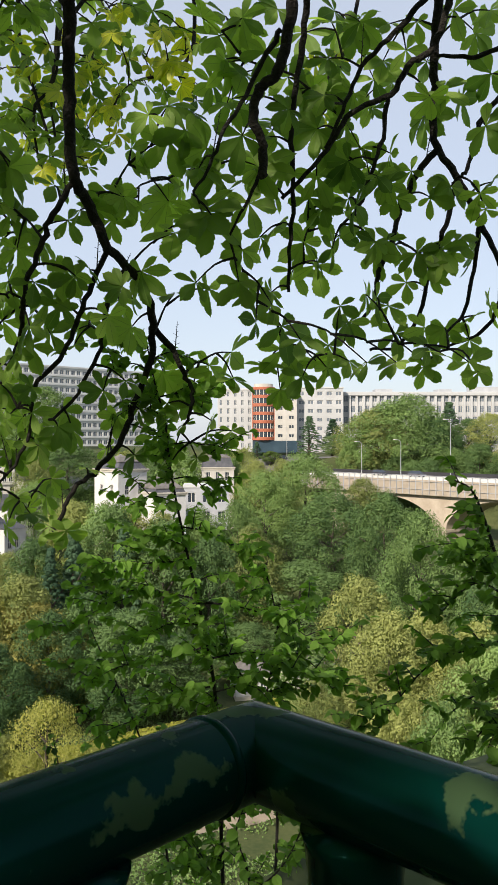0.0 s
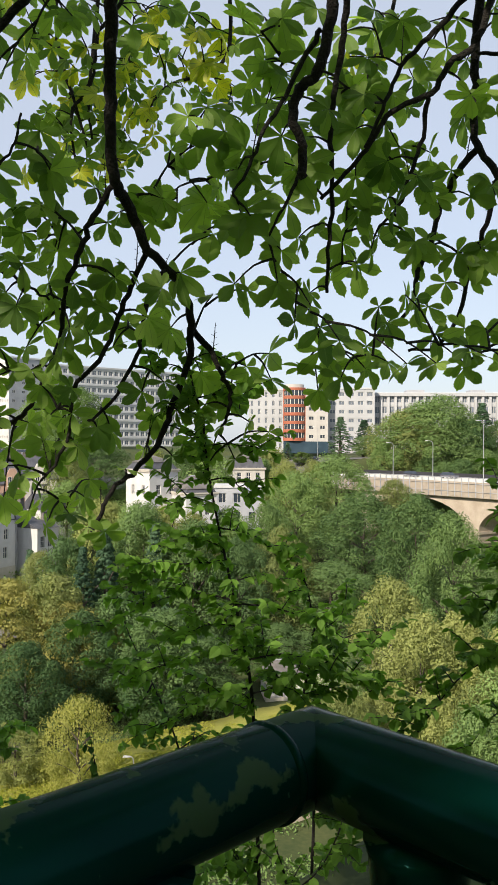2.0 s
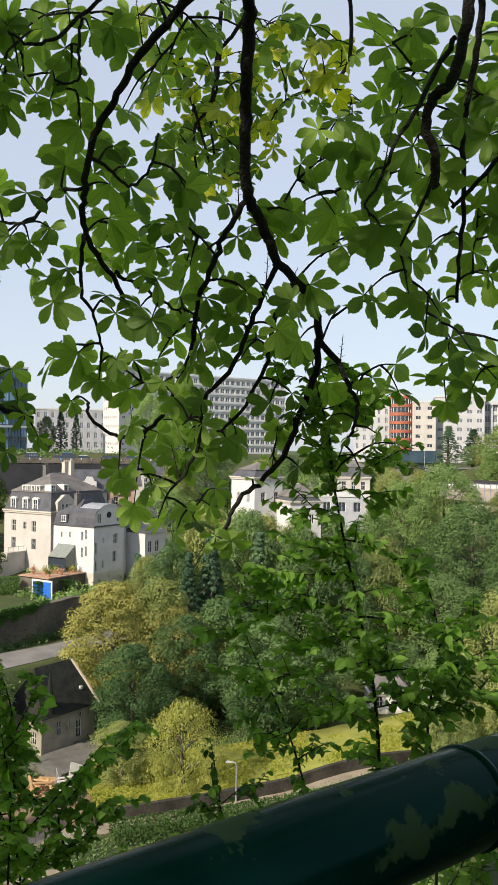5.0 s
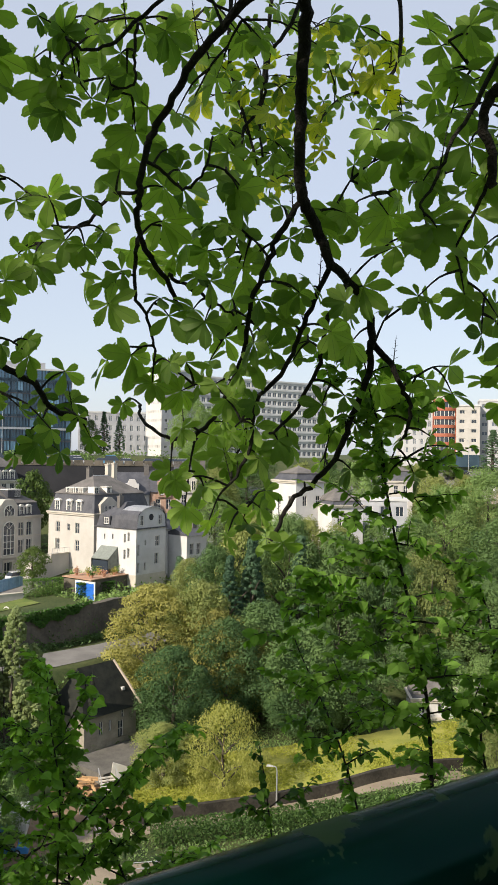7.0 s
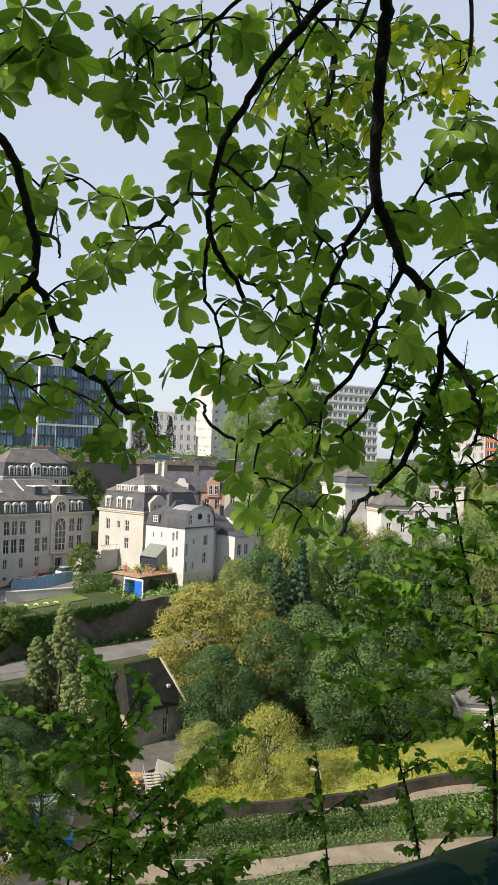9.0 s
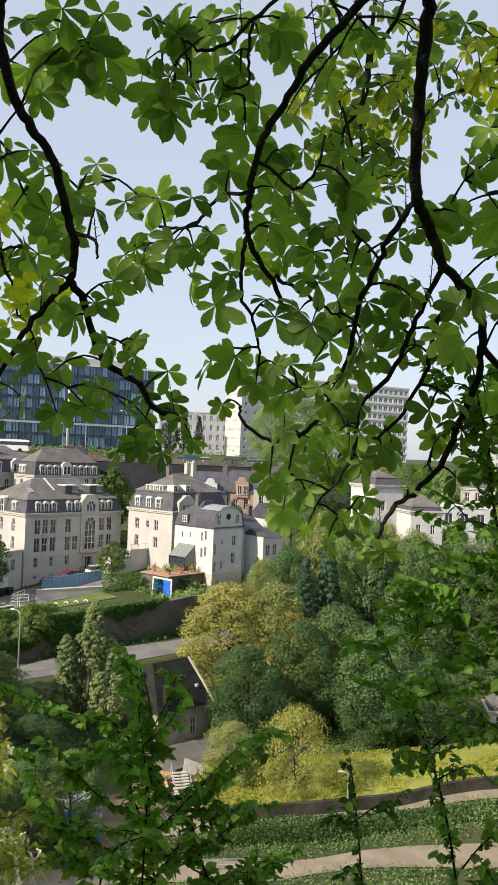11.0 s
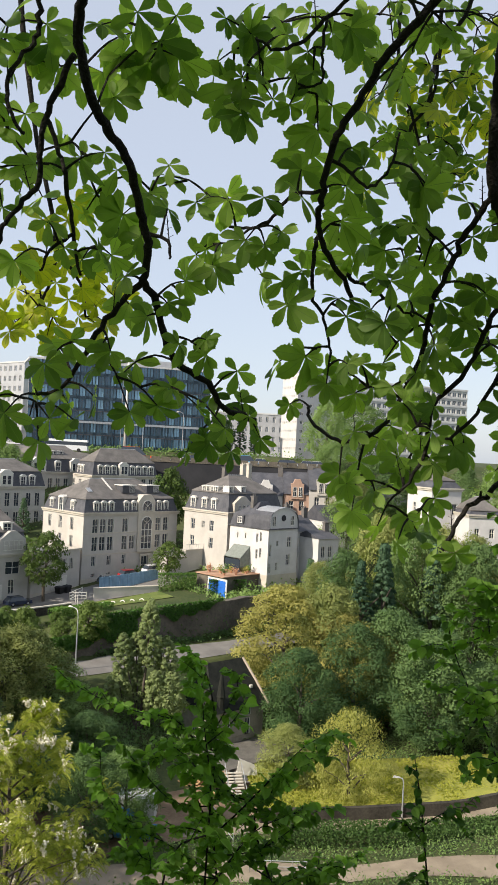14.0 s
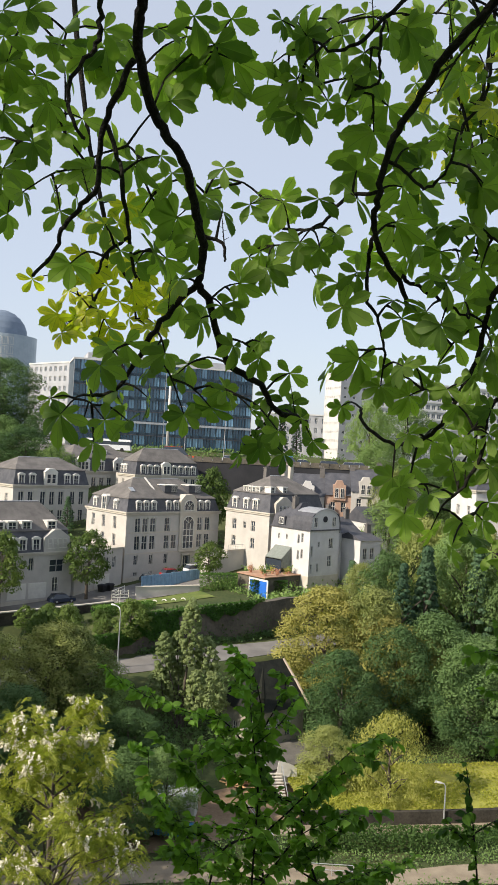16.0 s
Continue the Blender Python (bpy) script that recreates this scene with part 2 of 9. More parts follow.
def ground_z(x, y):
    u, v = x * math.sin(N_AZ) + y * math.cos(N_AZ), -x * math.sin(N_AZ - math.pi / 2) - y * math.cos(N_AZ - math.pi / 2)
    u2 = u + 40 * smooth(2, 30, v) * (1 - smooth(8, 42, u))
    z = float(np.interp(u2, VU, VZ))
    if u > 80:
        z += smooth(94, 106, u) * min(max((v - 85) * (0.125 if v > 85 else 0.05), -3), 24)
    if u < 92:
        z += 13 * smooth(105, 175, v) * smooth(-20, 10, u) * (1 - smooth(70, 92, u))
    far = smooth(222, 256, v) * (1 - smooth(70, 90, u))
    z = z * (1 - far) - 3.0 * far
    fill = smooth(205, 235, v) * smooth(55, 70, u)
    z = max(z, z * (1 - fill) - 3.0 * fill)
    if 91 < u < 107.6 and v < 67:
        z -= 2.5 * (1 - smooth(63, 67, v)) * smooth(91, 92.6, u)
    z *= 1 - smooth(300, 420, v)
    if 3 < u2 < 215:
        z += 0.5 * noise.noise((x * 0.06, y * 0.06, 0.3)) * smooth(3, 12, u2)
    return min(z, 0.0)


def spread(lo, hi, fine, n):
    s = np.linspace(-1, 1, n)
    return lo + (hi - lo) * (s * 0.5 + 0.5) if fine <= 0 else np.sign(s) * (np.abs(s) ** fine) * max(abs(lo), abs(hi))


geo = Geo()
gx = np.unique(np.round(np.concatenate([np.linspace(-4500, -320, 12), np.arange(-300, 260, 5.0), np.arange(-100, -10, 2.0), np.arange(-9, 9, 0.75), np.linspace(280, 4500, 12)]), 2))
gy = np.unique(np.round(np.concatenate([np.linspace(-4500, -40, 10), np.arange(-30, 340, 4.0), np.arange(60, 150, 2.0), np.arange(-4, 12, 0.75), np.linspace(360, 4500, 14)]), 2))
for y in gy:
    for x in gx:
        geo.v.append((x, y, ground_z(x, y)))
w = len(gx)
for j in range(len(gy) - 1):
    for i in range(w - 1):
        geo.f.append((j * w + i, j * w + i + 1, (j + 1) * w + i + 1, (j + 1) * w + i))
        geo.m.append(0)
GRASS = plain("valley_ground", (0.03, 0.05, 0.014), (0.09, 0.1, 0.035), 0.08, 0.95, 0.5, 2.5)
solid("ground", geo, GRASS, "grassy valley ground with earth and leaf litter", "ground", "structure", True)


ROADS = []


def ribbon(name, pts, width, mat, label, category, lift=0.07, skirt=0.0):
    """A strip of road or path that lies on the ground along a line."""
    geo = Geo()
    line = bend([(*p, 0) for p in pts], 14)
    ROADS.extend((p[0], p[1], width / 2 + 0.3) for p in line)
    n = 7
    for i, p in enumerate(line):
        d = line[min(i + 1, len(line) - 1)] - line[max(i - 1, 0)]
        side = np.array((d[1], -d[0])) / math.hypot(d[0], d[1])
        zc = ground_z(p[0], p[1])
        for k in range(n):
            edge = 1.0 + 0.05 * noise.noise((p[0] * 0.5, p[1] * 0.5, float(k)))
            q = p[:2] + side * width * edge * (min(max((k - 1) / (n - 3), -0.02), 1.02) - 0.5)
            geo.v.append((q[0], q[1], max(ground_z(q[0], q[1]), zc - 0.3) + lift - (skirt if k in (0, n - 1) else 0)))
    for i in range(len(line) - 1):
        for k in range(n - 1):
            a = i * n + k
            geo.f.append((a, a + 1, a + n + 1, a + n))
            geo.m.append(0)
    return solid(name, geo, mat, label, category, "structure", True)


# Paler than the boulevard's asphalt.
PALE_ROAD = plain("pale_asphalt", (0.15, 0.143, 0.135), (0.225, 0.215, 0.2), 0.3, 0.95, 0.1)
PATH = plain("pale_gravel", (0.22, 0.18, 0.13), (0.31, 0.26, 0.19), 0.5, 0.95, 0.3, 20.0)
MEADOW = plain("sunny_meadow", (0.19, 0.21, 0.04), (0.35, 0.33, 0.07), 0.15, 0.95, 0.4, 6.0)
LAWN = plain("green_lawn", (0.085, 0.125, 0.028), (0.16, 0.19, 0.05), 0.3, 0.95, 0.4, 6.0)
EARTH = plain("bare_earth", (0.15, 0.1, 0.06), (0.26, 0.19, 0.12), 0.3, 0.95, 0.5, 4.0)
ribbon("lower_road", [(-78, 42), (-66, 72), (-57, 91.5), (-48.5, 107.5), (-40, 124)], 5.6, PALE_ROAD, "pale lower road along the old wall", "road")
ribbon("upper_road", [(-99.5, 67), (-87.5, 92.8), (-81.2, 108.8), (-73.8, 124.2), (-68.5, 138.5)], 10.5, PALE_ROAD, "grey street in front of the houses", "road", 0.1)
ribbon("boulevard", [(-190, 150), (-140, 172), (-95, 192), (-40, 222), (20, 250), (120, 268)], 16, ASPHALT, "wide boulevard on the plateau", "road", 0.1)
ribbon("valley_path", [(-33, 70.0), (-26.5, 74.4), (-20.3, 78.5), (-14.4, 82.4), (-5.9, 87.9), (4, 94.4)], 2.3, PATH, "pale gravel path through the valley meadow", "path")
ribbon("lower_path", [(-50, 52), (-38, 58.5), (-26, 65.6), (-16.3, 70), (-5, 76), (8, 84)], 3.4, PATH, "pale gravel path on the valley floor", "path")
ribbon("meadow", [(-30, 80.9), (-24, 84.8), (-18, 88.7), (-9.4, 94.3), (-0.4, 100.2), (8, 106)], 12.3, MEADOW, "sunlit yellow-green meadow on the valley floor", "meadow", 1.15, 1.6)
ribbon("lawn", [(-73.5, 108), (-69, 115), (-63, 124.5)], 5.0, LAWN, "green lawn strip above the old wall", "lawn", 0.12)
ribbon("building_site", [(-44, 62), (-36, 71), (-31, 80), (-33, 88)], 9.0, EARTH, "bare earth of a building site in the valley", "earth", 0.05)

# ---- buildings ----
MESHES = {}


def window_mesh(w, h, cross=1, bars=1, deep=0.12, pane=None):
    """Frame and pane of a window that faces -y, its sill's middle at the origin."""
    key = (round(w, 2), round(h, 2), cross, bars, pane)
    if key not in MESHES:
        fr, pa = Geo(), Geo()
        t = min(0.09, w * 0.085)
        xs = [-w / 2 - 0.06, -w / 2, -w / 2 + t]
        for i in range(1, cross + 1):
            x = -w / 2 + w * i / (cross + 1)
            xs += [x - t * 0.35, x + t * 0.35]
        xs += [w / 2 - t, w / 2, w / 2 + 0.06]
        zs = [-0.09, 0.0]
        for i in range(1, bars + 1):
            z = h * i / (bars + 1)
            zs += [z - t * 0.3, z + t * 0.3]
        zs += [h - t, h]
        n, k = len(xs) - 1, len(zs) - 1
        full = lambda i, j: 0 <= i < n and 0 <= j < k and (j == 0 or (0 < i < n - 1 and (i == 1 or i == n - 2 or j == k - 1 or i % 2 == 1 or j % 2 == 0)))
        fr.lattice(xs, zs, full, -0.04, deep)
        pa.quad((-w / 2, 0.06, 0), (w / 2, 0.06, 0), (w / 2, 0.06, h), (-w / 2, 0.06, h))
        MESHES[key] = (fr.mesh("window", DARKGLASS if pane and pane.name == "sky_tinted_glass" else TRIM), pa.mesh("pane", pane or GLASS))
    return MESHES[key]


def window(parent, x, y, z, w, h, turn=0, cross=1, bars=1, pane=None):
    """A window at (x, y, z) of its parent; turn 0 faces -y, -90 faces -x."""
    fr, pa = window_mesh(w, h, cross, bars, pane=pane)
    ob = new("window", fr)
    ob.parent = parent
    ob.matrix_basis = pose(x, y, z, 0, 0, turn)
    p = new("pane", pa)
    p.parent = ob
    return ob


def wall_with_holes(geo, length, z0, z1, holes, thick=0.35, m=0):
    """A wall in the plane y = 0 (outside at -y) from x = 0 to length, with openings (x0, z0, x1, z1) that go through."""
    xs = sorted({0.0, length, *[h[0] for h in holes], *[h[2] for h in holes]})
    zs = sorted({z0, z1, *[h[1] for h in holes], *[h[3] for h in holes]})
    for i in range(len(xs) - 1):
        for j in range(len(zs) - 1):
            cx, cz = (xs[i] + xs[i + 1]) / 2, (zs[j] + zs[j + 1]) / 2
            if any(h[0] < cx < h[2] and h[1] < cz < h[3] for h in holes):
                continue
            geo.quad((xs[i], 0, zs[j]), (xs[i + 1], 0, zs[j]), (xs[i + 1], 0, zs[j + 1]), (xs[i], 0, zs[j + 1]), m)
    for a, b, c, d in holes:
        geo.quad((a, 0, b), (a, 0, d), (a, thick, d), (a, thick, b), m)
        geo.quad((c, 0, d), (c, 0, b), (c, thick, b), (c, thick, d), m)
        geo.quad((a, 0, d), (c, 0, d), (c, thick, d), (a, thick, d), m)
        geo.quad((c, 0, b), (a, 0, b), (a, thick, b), (c, thick, b), m)


def turned(geo, m):
    geo.v = [tuple(m @ Vector(p)) for p in geo.v]
    return geo


def shell(parent, L, D, H, front, left, mat, right=(), back=False):
    """Four walls of a house whose front runs along x and whose left side runs along y. front, left: openings."""
    g = Geo()
    wall_with_holes(g, L, 0, H, front)
    part("wall", g, mat, parent)
    g = Geo()
    wall_with_holes(g, D, 0, H, left)
    part("wall", turned(g, pose(0, D, 0, 0, 0, -90)), mat, parent)
    g = Geo()
    wall_with_holes(g, D, 0, H, right)
    part("wall", turned(g, pose(L, 0, 0, 0, 0, 90)), mat, parent)
    g = Geo()
    wall_with_holes(g, L, 0, H, [])
    part("wall", turned(g, pose(L, D, 0, 0, 0, 180)), mat, parent)


def holes_for(wins):
    return [(x - w / 2, z, x + w / 2, z + h) for x, z, w, h in wins]


def put_windows(parent, wins, side, D=0.0, cross=1, bars=1, pane=None):
    for x, z, w, h in wins:
        if side == "front":
            window(parent, x, 0.16, z, w, h, 0, cross, bars, pane)
        else:
            window(parent, 0.16, D - x, z, w, h, -90, cross, bars, pane)


def at_az(x, y, z, az):
    """The pose of a house whose front runs off in the compass direction az."""
    return pose(x, y, z, 0, 0, 90 - az)


def mansard(parent, L, D, z0, steep, run, top, ridge_in, over=0.35):
    """A cornice, a steep slate skirt and a hipped upper roof."""
    g = Geo()
    g.box(-over, -over, z0 - 0.25, L + over, D + over, z0)
    g.box(-over * 0.6, -over * 0.6, z0 - 0.55, L + over * 0.6, D + over * 0.6, z0 - 0.25)
    part("cornice", g, STONE, parent)
    a = [(0, 0, z0), (L, 0, z0), (L, D, z0), (0, D, z0)]
    b = [(run, run, z0 + steep), (L - run, run, z0 + steep), (L - run, D - run, z0 + steep), (run, D - run, z0 + steep)]
    g = Geo()
    g.hull(a, b)
    part("roof_skirt", g, SLATE, parent)
    g = Geo()
    e = 0.15
    b = [(run - e, run - e, z0 + steep), (L - run + e, run - e, z0 + steep), (L - run + e, D - run + e, z0 + steep), (run - e, D - run + e, z0 + steep)]
    g.hull(b, [(p[0], p[1], p[2] + 0.12) for p in b])
    zt = z0 + steep + 0.12
    b = [(p[0], p[1], zt) for p in b]
    r0, r1 = (ridge_in, D / 2, zt + top), (L - ridge_in, D / 2, zt + top)
    g.quad(b[0], b[1], r1, r0)
    g.quad(b[2], b[3], r0, r1)
    g.poly((b[1], b[2], r1))
    g.poly((b[3], b[0], r0))
    part("roof", g, ROOF_GREY, parent)
    g = Geo()
    g.tube([(*r0, 0.1), (*r1, 0.1)], 6)
    part("ridge", g, ZINC, parent)


def dormer(parent, x, y, z, turn, w=1.1, h=1.6, mat=None, arch=True, deep=1.6):
    """A dormer with pale surround, window and little roof."""
    m = pose(x, y, z, 0, 0, turn)
    g = Geo()
    t = 0.16
    g.box(-w / 2 - t, -0.05, 0, -w / 2, deep, h)
    g.box(w / 2, -0.05, 0, w / 2 + t, deep, h)
    g.box(-w / 2 - t - 0.08, -0.12, h, w / 2 + t + 0.08, deep, h + 0.14)
    if arch:
        low = [(-w / 2 - t, -0.1, h + 0.14), (w / 2 + t, -0.1, h + 0.14), (w / 2 + t, deep, h + 0.14), (-w / 2 - t, deep, h + 0.14)]
        top = [(-w / 4, -0.1, h + 0.42), (w / 4, -0.1, h + 0.42), (w / 4, deep, h + 0.42), (-w / 4, deep, h + 0.42)]
        g.hull(low, top)
    ob = part("dormer", g, TRIM, parent)
    ob.matrix_basis = m
    fr, pa = window_mesh(w, h)
    o = new("window", fr)
    o.parent, o.matrix_basis = ob, pose(0, 0.03, 0)
    p = new("pane", pa)
    p.parent, p.matrix_basis = ob, pose(0, 0.03, 0)
    return ob


def chimney(parent, x, y, z0, z1, w=0.9, d=0.6, mat=None):
    g = Geo()
    g.box(x - w / 2, y - d / 2, z0, x + w / 2, y + d / 2, z1)
    g.box(x - w / 2 - 0.08, y - d / 2 - 0.08, z1, x + w / 2 + 0.08, y + d / 2 + 0.08, z1 + 0.15)
    for k in (-0.25, 0.25):
        g.tube([(x + k * w, y, z1 + 0.15, 0.12), (x + k * w, y, z1 + 0.5, 0.1)], 8)
    part("chimney", g, mat or STONE, parent)


def footing(parent, L, D, deep=5.0, high=0.7, mat=None):
    g = Geo()
    g.box(-0.08, -0.08, -deep, L + 0.08, D + 0.08, high)
    part("plinth", g, mat or STONE, parent)


def house(name, x, y, z, az, L, D, H, front, left, mat, label, steep=2.4, run=0.9, top=3.0, ridge_in=5.0):
    t = thing(name, at_az(x, y, z, az), label, "house")
    shell(t, L, D, H, holes_for(front), holes_for(left), mat)
    put_windows(t, front, "front")
    put_windows(t, left, "left", D)
    mansard(t, L, D, H, steep, run, top, ridge_in)
    footing(t, L, D)
    return t


def rows_of(xs, zs, w, h):
    return [(x, z, w, h) for z in zs for x in xs]


def block(name, x, y, z, az, L, D, H, cols, floors, wall, label, ww=0.6, wh=0.55, base=0.0, parent=None, sidecols=0, pane=None):
    """A flat-roofed block with a grid of windows on its front and left side."""
    t = thing(name, at_az(x, y, z, az), label, "building")
    cw, fh = L / cols, (H - base) / floors
    wins = [(cw * (i + 0.5), base + fh * (j + 0.22), cw * ww, fh * wh) for i in range(cols) for j in range(floors)]
    sw = D / sidecols if sidecols else 0
    side = [(sw * (i + 0.5), base + fh * (j + 0.22), sw * ww, fh * wh) for i in range(sidecols) for j in range(floors)]
    shell(t, L, D, H, holes_for(wins), holes_for(side), wall)
    put_windows(t, wins, "front", 0, 1, 0, pane)
    put_windows(t, side, "left", D, 1, 0, pane)
    g = Geo()
    g.box(-0.2, -0.2, H, L + 0.2, D + 0.2, H + 0.5)
    part("roof", g, CONCRETE, t)
    return t


BLUE_DOOR = plain("blue_door", (0.02, 0.12, 0.5), (0.03, 0.16, 0.58), 1.0, 0.5, 0.03)
HOARDING = plain("blue_hoarding", (0.2, 0.33, 0.45), (0.28, 0.42, 0.53), 1.2, 0.6, 0.1, per_object=0.15)
DARK_WALL = plain("dark_wall", (0.022, 0.023, 0.027), (0.04, 0.04, 0.045), 0.15, 0.9, 0.2)
RUBBER = plain("rubber", (0.015, 0.015, 0.015), (0.03, 0.03, 0.03), 3.0, 0.8, 0.05)


def arch_window(parent, x, z, w, h, name="arched_window"):
    """A tall window with a fan light, in the front wall."""
    fr, pa = Geo(), Geo()
    n = 10
    arc = [(math.cos(math.pi * k / n) * w / 2, math.sin(math.pi * k / n) * w / 2) for k in range(n + 1)]
    pa.poly([(-w / 2, 0.05, 0), (w / 2, 0.05, 0)] + [(a, 0.05, h - w / 2 + b) for a, b in arc[0:]])
    for k in range(n):
        (a, b), (c, d) = arc[k], arc[k + 1]
        fr.hull([(a, -0.08, h - w / 2 + b), (a * 1.12, -0.08, h - w / 2 + b * 1.12), (a * 1.12, 0.1, h - w / 2 + b * 1.12), (a, 0.1, h - w / 2 + b)],
                [(c, -0.08, h - w / 2 + d), (c * 1.12, -0.08, h - w / 2 + d * 1.12), (c * 1.12, 0.1, h - w / 2 + d * 1.12), (c, 0.1, h - w / 2 + d)])
    for k in (-1, -0.34, 0.34, 1):
        fr.box(k * w / 2 - 0.06, -0.05, 0, k * w / 2 + 0.06, 0.1, h - w / 2)
    for f in np.arange(0, h - w / 2 + 0.01, 1.2):
        fr.box(-w / 2, -0.04, f - 0.05, w / 2, 0.1, f + 0.05)
    for k in (0.25, 0.5, 0.75):
        a = math.pi * k
        fr.tube([(0, 0, h - w / 2, 0.05), (math.cos(a) * w / 2, 0, h - w / 2 + math.sin(a) * w / 2, 0.05)], 4)
    ob = part(name, fr, TRIM, parent)
    ob.location = (x, -0.02, z)
    p = new("pane", pa.mesh("pane", GLASS))
    p.parent = ob
    return ob


def left_of(D, rows):
    """Windows on the left side, given by their distance from the near corner."""
    return [(D - y, z, w, h) for y, z, w, h in rows]


# The large villa above the street.
VL, VD, VH = 22.0, 13.2, 12.6
villa = house("villa", -81.0, 126.4, -23.6, 22.5, VL, VD, VH,
              rows_of((2.6, 4.25, 6.0, 9.3, 17.2, 19.1), (8.95,), 1.25, 2.5) + rows_of((2.6, 4.25, 6.0, 9.3, 11.0, 17.2, 19.1), (5.7,), 1.25, 2.5)
              + rows_of((2.5, 5.9, 9.3, 18.8), (3.0,), 0.85, 1.7) + rows_of((2.5, 5.9, 9.3), (1.0,), 0.8, 0.6) + [(14.1, 0.9, 1.7, 3.3)],
              left_of(VD, rows_of((3.7, 7.4, 10.9), (9.3, 6.1), 1.0, 2.2) + rows_of((1.8, 3.7), (3.3,), 0.8, 1.5)), CREAM,
              "large cream rendered villa with slate mansard roof and dormers", 2.3, 0.7, 3.4, 5.5)
for k in (2.7, 4.4, 6.1, 9.5, 11.3, 17.4, 19.1):
    dormer(villa, k, 0.12, VH + 0.25, 0, 0.85, 1.45)
for k in (3.9, 10.7):
    dormer(villa, 0.12, k, VH + 0.25, -90, 0.85, 1.45)
dormer(villa, -0.1, 7.35, VH - 0.1, -90, 1.25, 2.4)
g = Geo()
g.hull([(12.1, -0.25, 5.0), (16.1, -0.25, 5.0), (16.1, 0.0, 5.0), (12.1, 0.0, 5.0)], [(12.1, -0.25, 14.6), (16.1, -0.25, 14.6), (16.1, 1.6, 14.6), (12.1, 1.6, 14.6)])
g.hull([(12.1, -0.25, 14.6), (16.1, -0.25, 14.6), (16.1, 1.6, 14.6), (12.1, 1.6, 14.6)], [(13.2, -0.25, 15.8), (15.0, -0.25, 15.8), (15.0, 1.6, 15.8), (13.2, 1.6, 15.8)])
g.box(11.9, -0.4, 12.2, 16.3, -0.2, 12.5)
g.box(12.0, -0.5, 5.0, 16.2, -0.2, 5.25)
part("gable", g, STONE, villa, "pale stone gable with arched windows")
w = arch_window(villa, 14.1, 5.6, 2.5, 6.0)
w.location.y = -0.36
w = arch_window(villa, 14.1, 12.75, 2.2, 1.9, "fan_window")
w.location.y = -0.36
g = Geo()
g.hull([(8.0, 0.7, 14.9), (8.4, 0.7, 14.9), (8.4, 0.9, 14.9), (8.0, 0.9, 14.9)], [(8.0, 6.3, 18.5), (8.4, 6.3, 18.5), (8.4, 6.6, 18.6), (8.0, 6.6, 18.6)])
part("parapet", g, TRIM, villa)
for x in (9.8, 15.6):
    g = Geo()
    g.box(x, 2.0, 16.0, x + 3.0, 4.4, 17.35)
    d = part("roof_dormer", g, SLATE, villa)
    g = Geo()
    g.box(x - 0.15, 1.85, 17.35, x + 3.15, 4.4, 17.5)
    part("flat_top", g, TRIM, d)
    for k in (1.9, 2.6):
        fr, pa = window_mesh(0.55, 1.05)
        o = new("window", fr)
        o.parent, o.matrix_basis = d, pose(x + k, 1.97, 16.2)
        p = new("pane", pa)
        p.parent, p.matrix_basis = d, pose(x + k, 1.97, 16.2)
g = Geo()
g.hull([(2.5, 2.6, 16.1), (3.4, 2.6, 16.1), (3.4, 3.6, 16.75), (2.5, 3.6, 16.75)], [(2.5, 2.5, 16.25), (3.4, 2.5, 16.25), (3.4, 3.5, 16.9), (2.5, 3.5, 16.9)])
part("skylight", g, METAL, villa)
for z in (4.9, 8.7):
    g = Geo()
    g.box(-0.06, -0.06, z, VL + 0.06, 0.0, z + 0.22)
    part("string_course", g, STONE, villa)
g = Geo()
g.box(13.0, -0.3, 0.4, 13.25, 0.1, 4.3)
g.box(14.95, -0.3, 0.4, 15.2, 0.1, 4.3)
g.box(12.9, -0.4, 4.3, 15.3, 0.1, 4.6)
part("door_surround", g, STONE, villa)

# The white house with the curved top storey.
white_house = thing("white_house", at_az(-49.5, 136.3, -20.4, 22.5), "tall white rendered house with curved slate and zinc roof", "house")
fw = [(5.6, 5.0, 1.1, 1.8), (2.4, 5.3, 0.45, 0.9), (0.6, 3.6, 0.5, 1.9), (5.4, 1.8, 1.0, 1.9), (0.6, 0.6, 0.5, 1.7), (2.3, 1.0, 0.45, 1.3)]
lw = left_of(9.6, [(2.7, 5.8, 0.5, 1.5), (1.8, 6.1, 0.5, 1.5), (2.7, 2.9, 0.5, 1.6), (1.8, 3.2, 0.5, 1.6), (5.6, 6.2, 0.35, 0.9), (7.6, 6.1, 0.35, 0.9)])
shell(white_house, 7.8, 9.6, 8.3, holes_for(fw), holes_for(lw), WHITE)
put_windows(white_house, fw, "front")
put_windows(white_house, lw, "left", 9.6)
footing(white_house, 7.8, 9.6, 4.0, 0.25)
arch = [(0.0, 8.3), (0.1, 9.6), (0.35, 10.6), (1.0, 11.2), (2.2, 11.75), (3.9, 12.0), (5.6, 11.75), (6.8, 11.2), (7.45, 10.6), (7.7, 9.6), (7.8, 8.3)]
g = Geo()
g.poly([(x, 0.02, z) for x, z in reversed(arch)][::-1])
part("gable", g, WHITE, white_house)
g = Geo()
for x, z in arch:
    g.v += [(x, -0.2, z + 0.14), (x, 4.3, z + 0.14), (x, -0.2, z - 0.02), (x, 4.3, z - 0.02)]
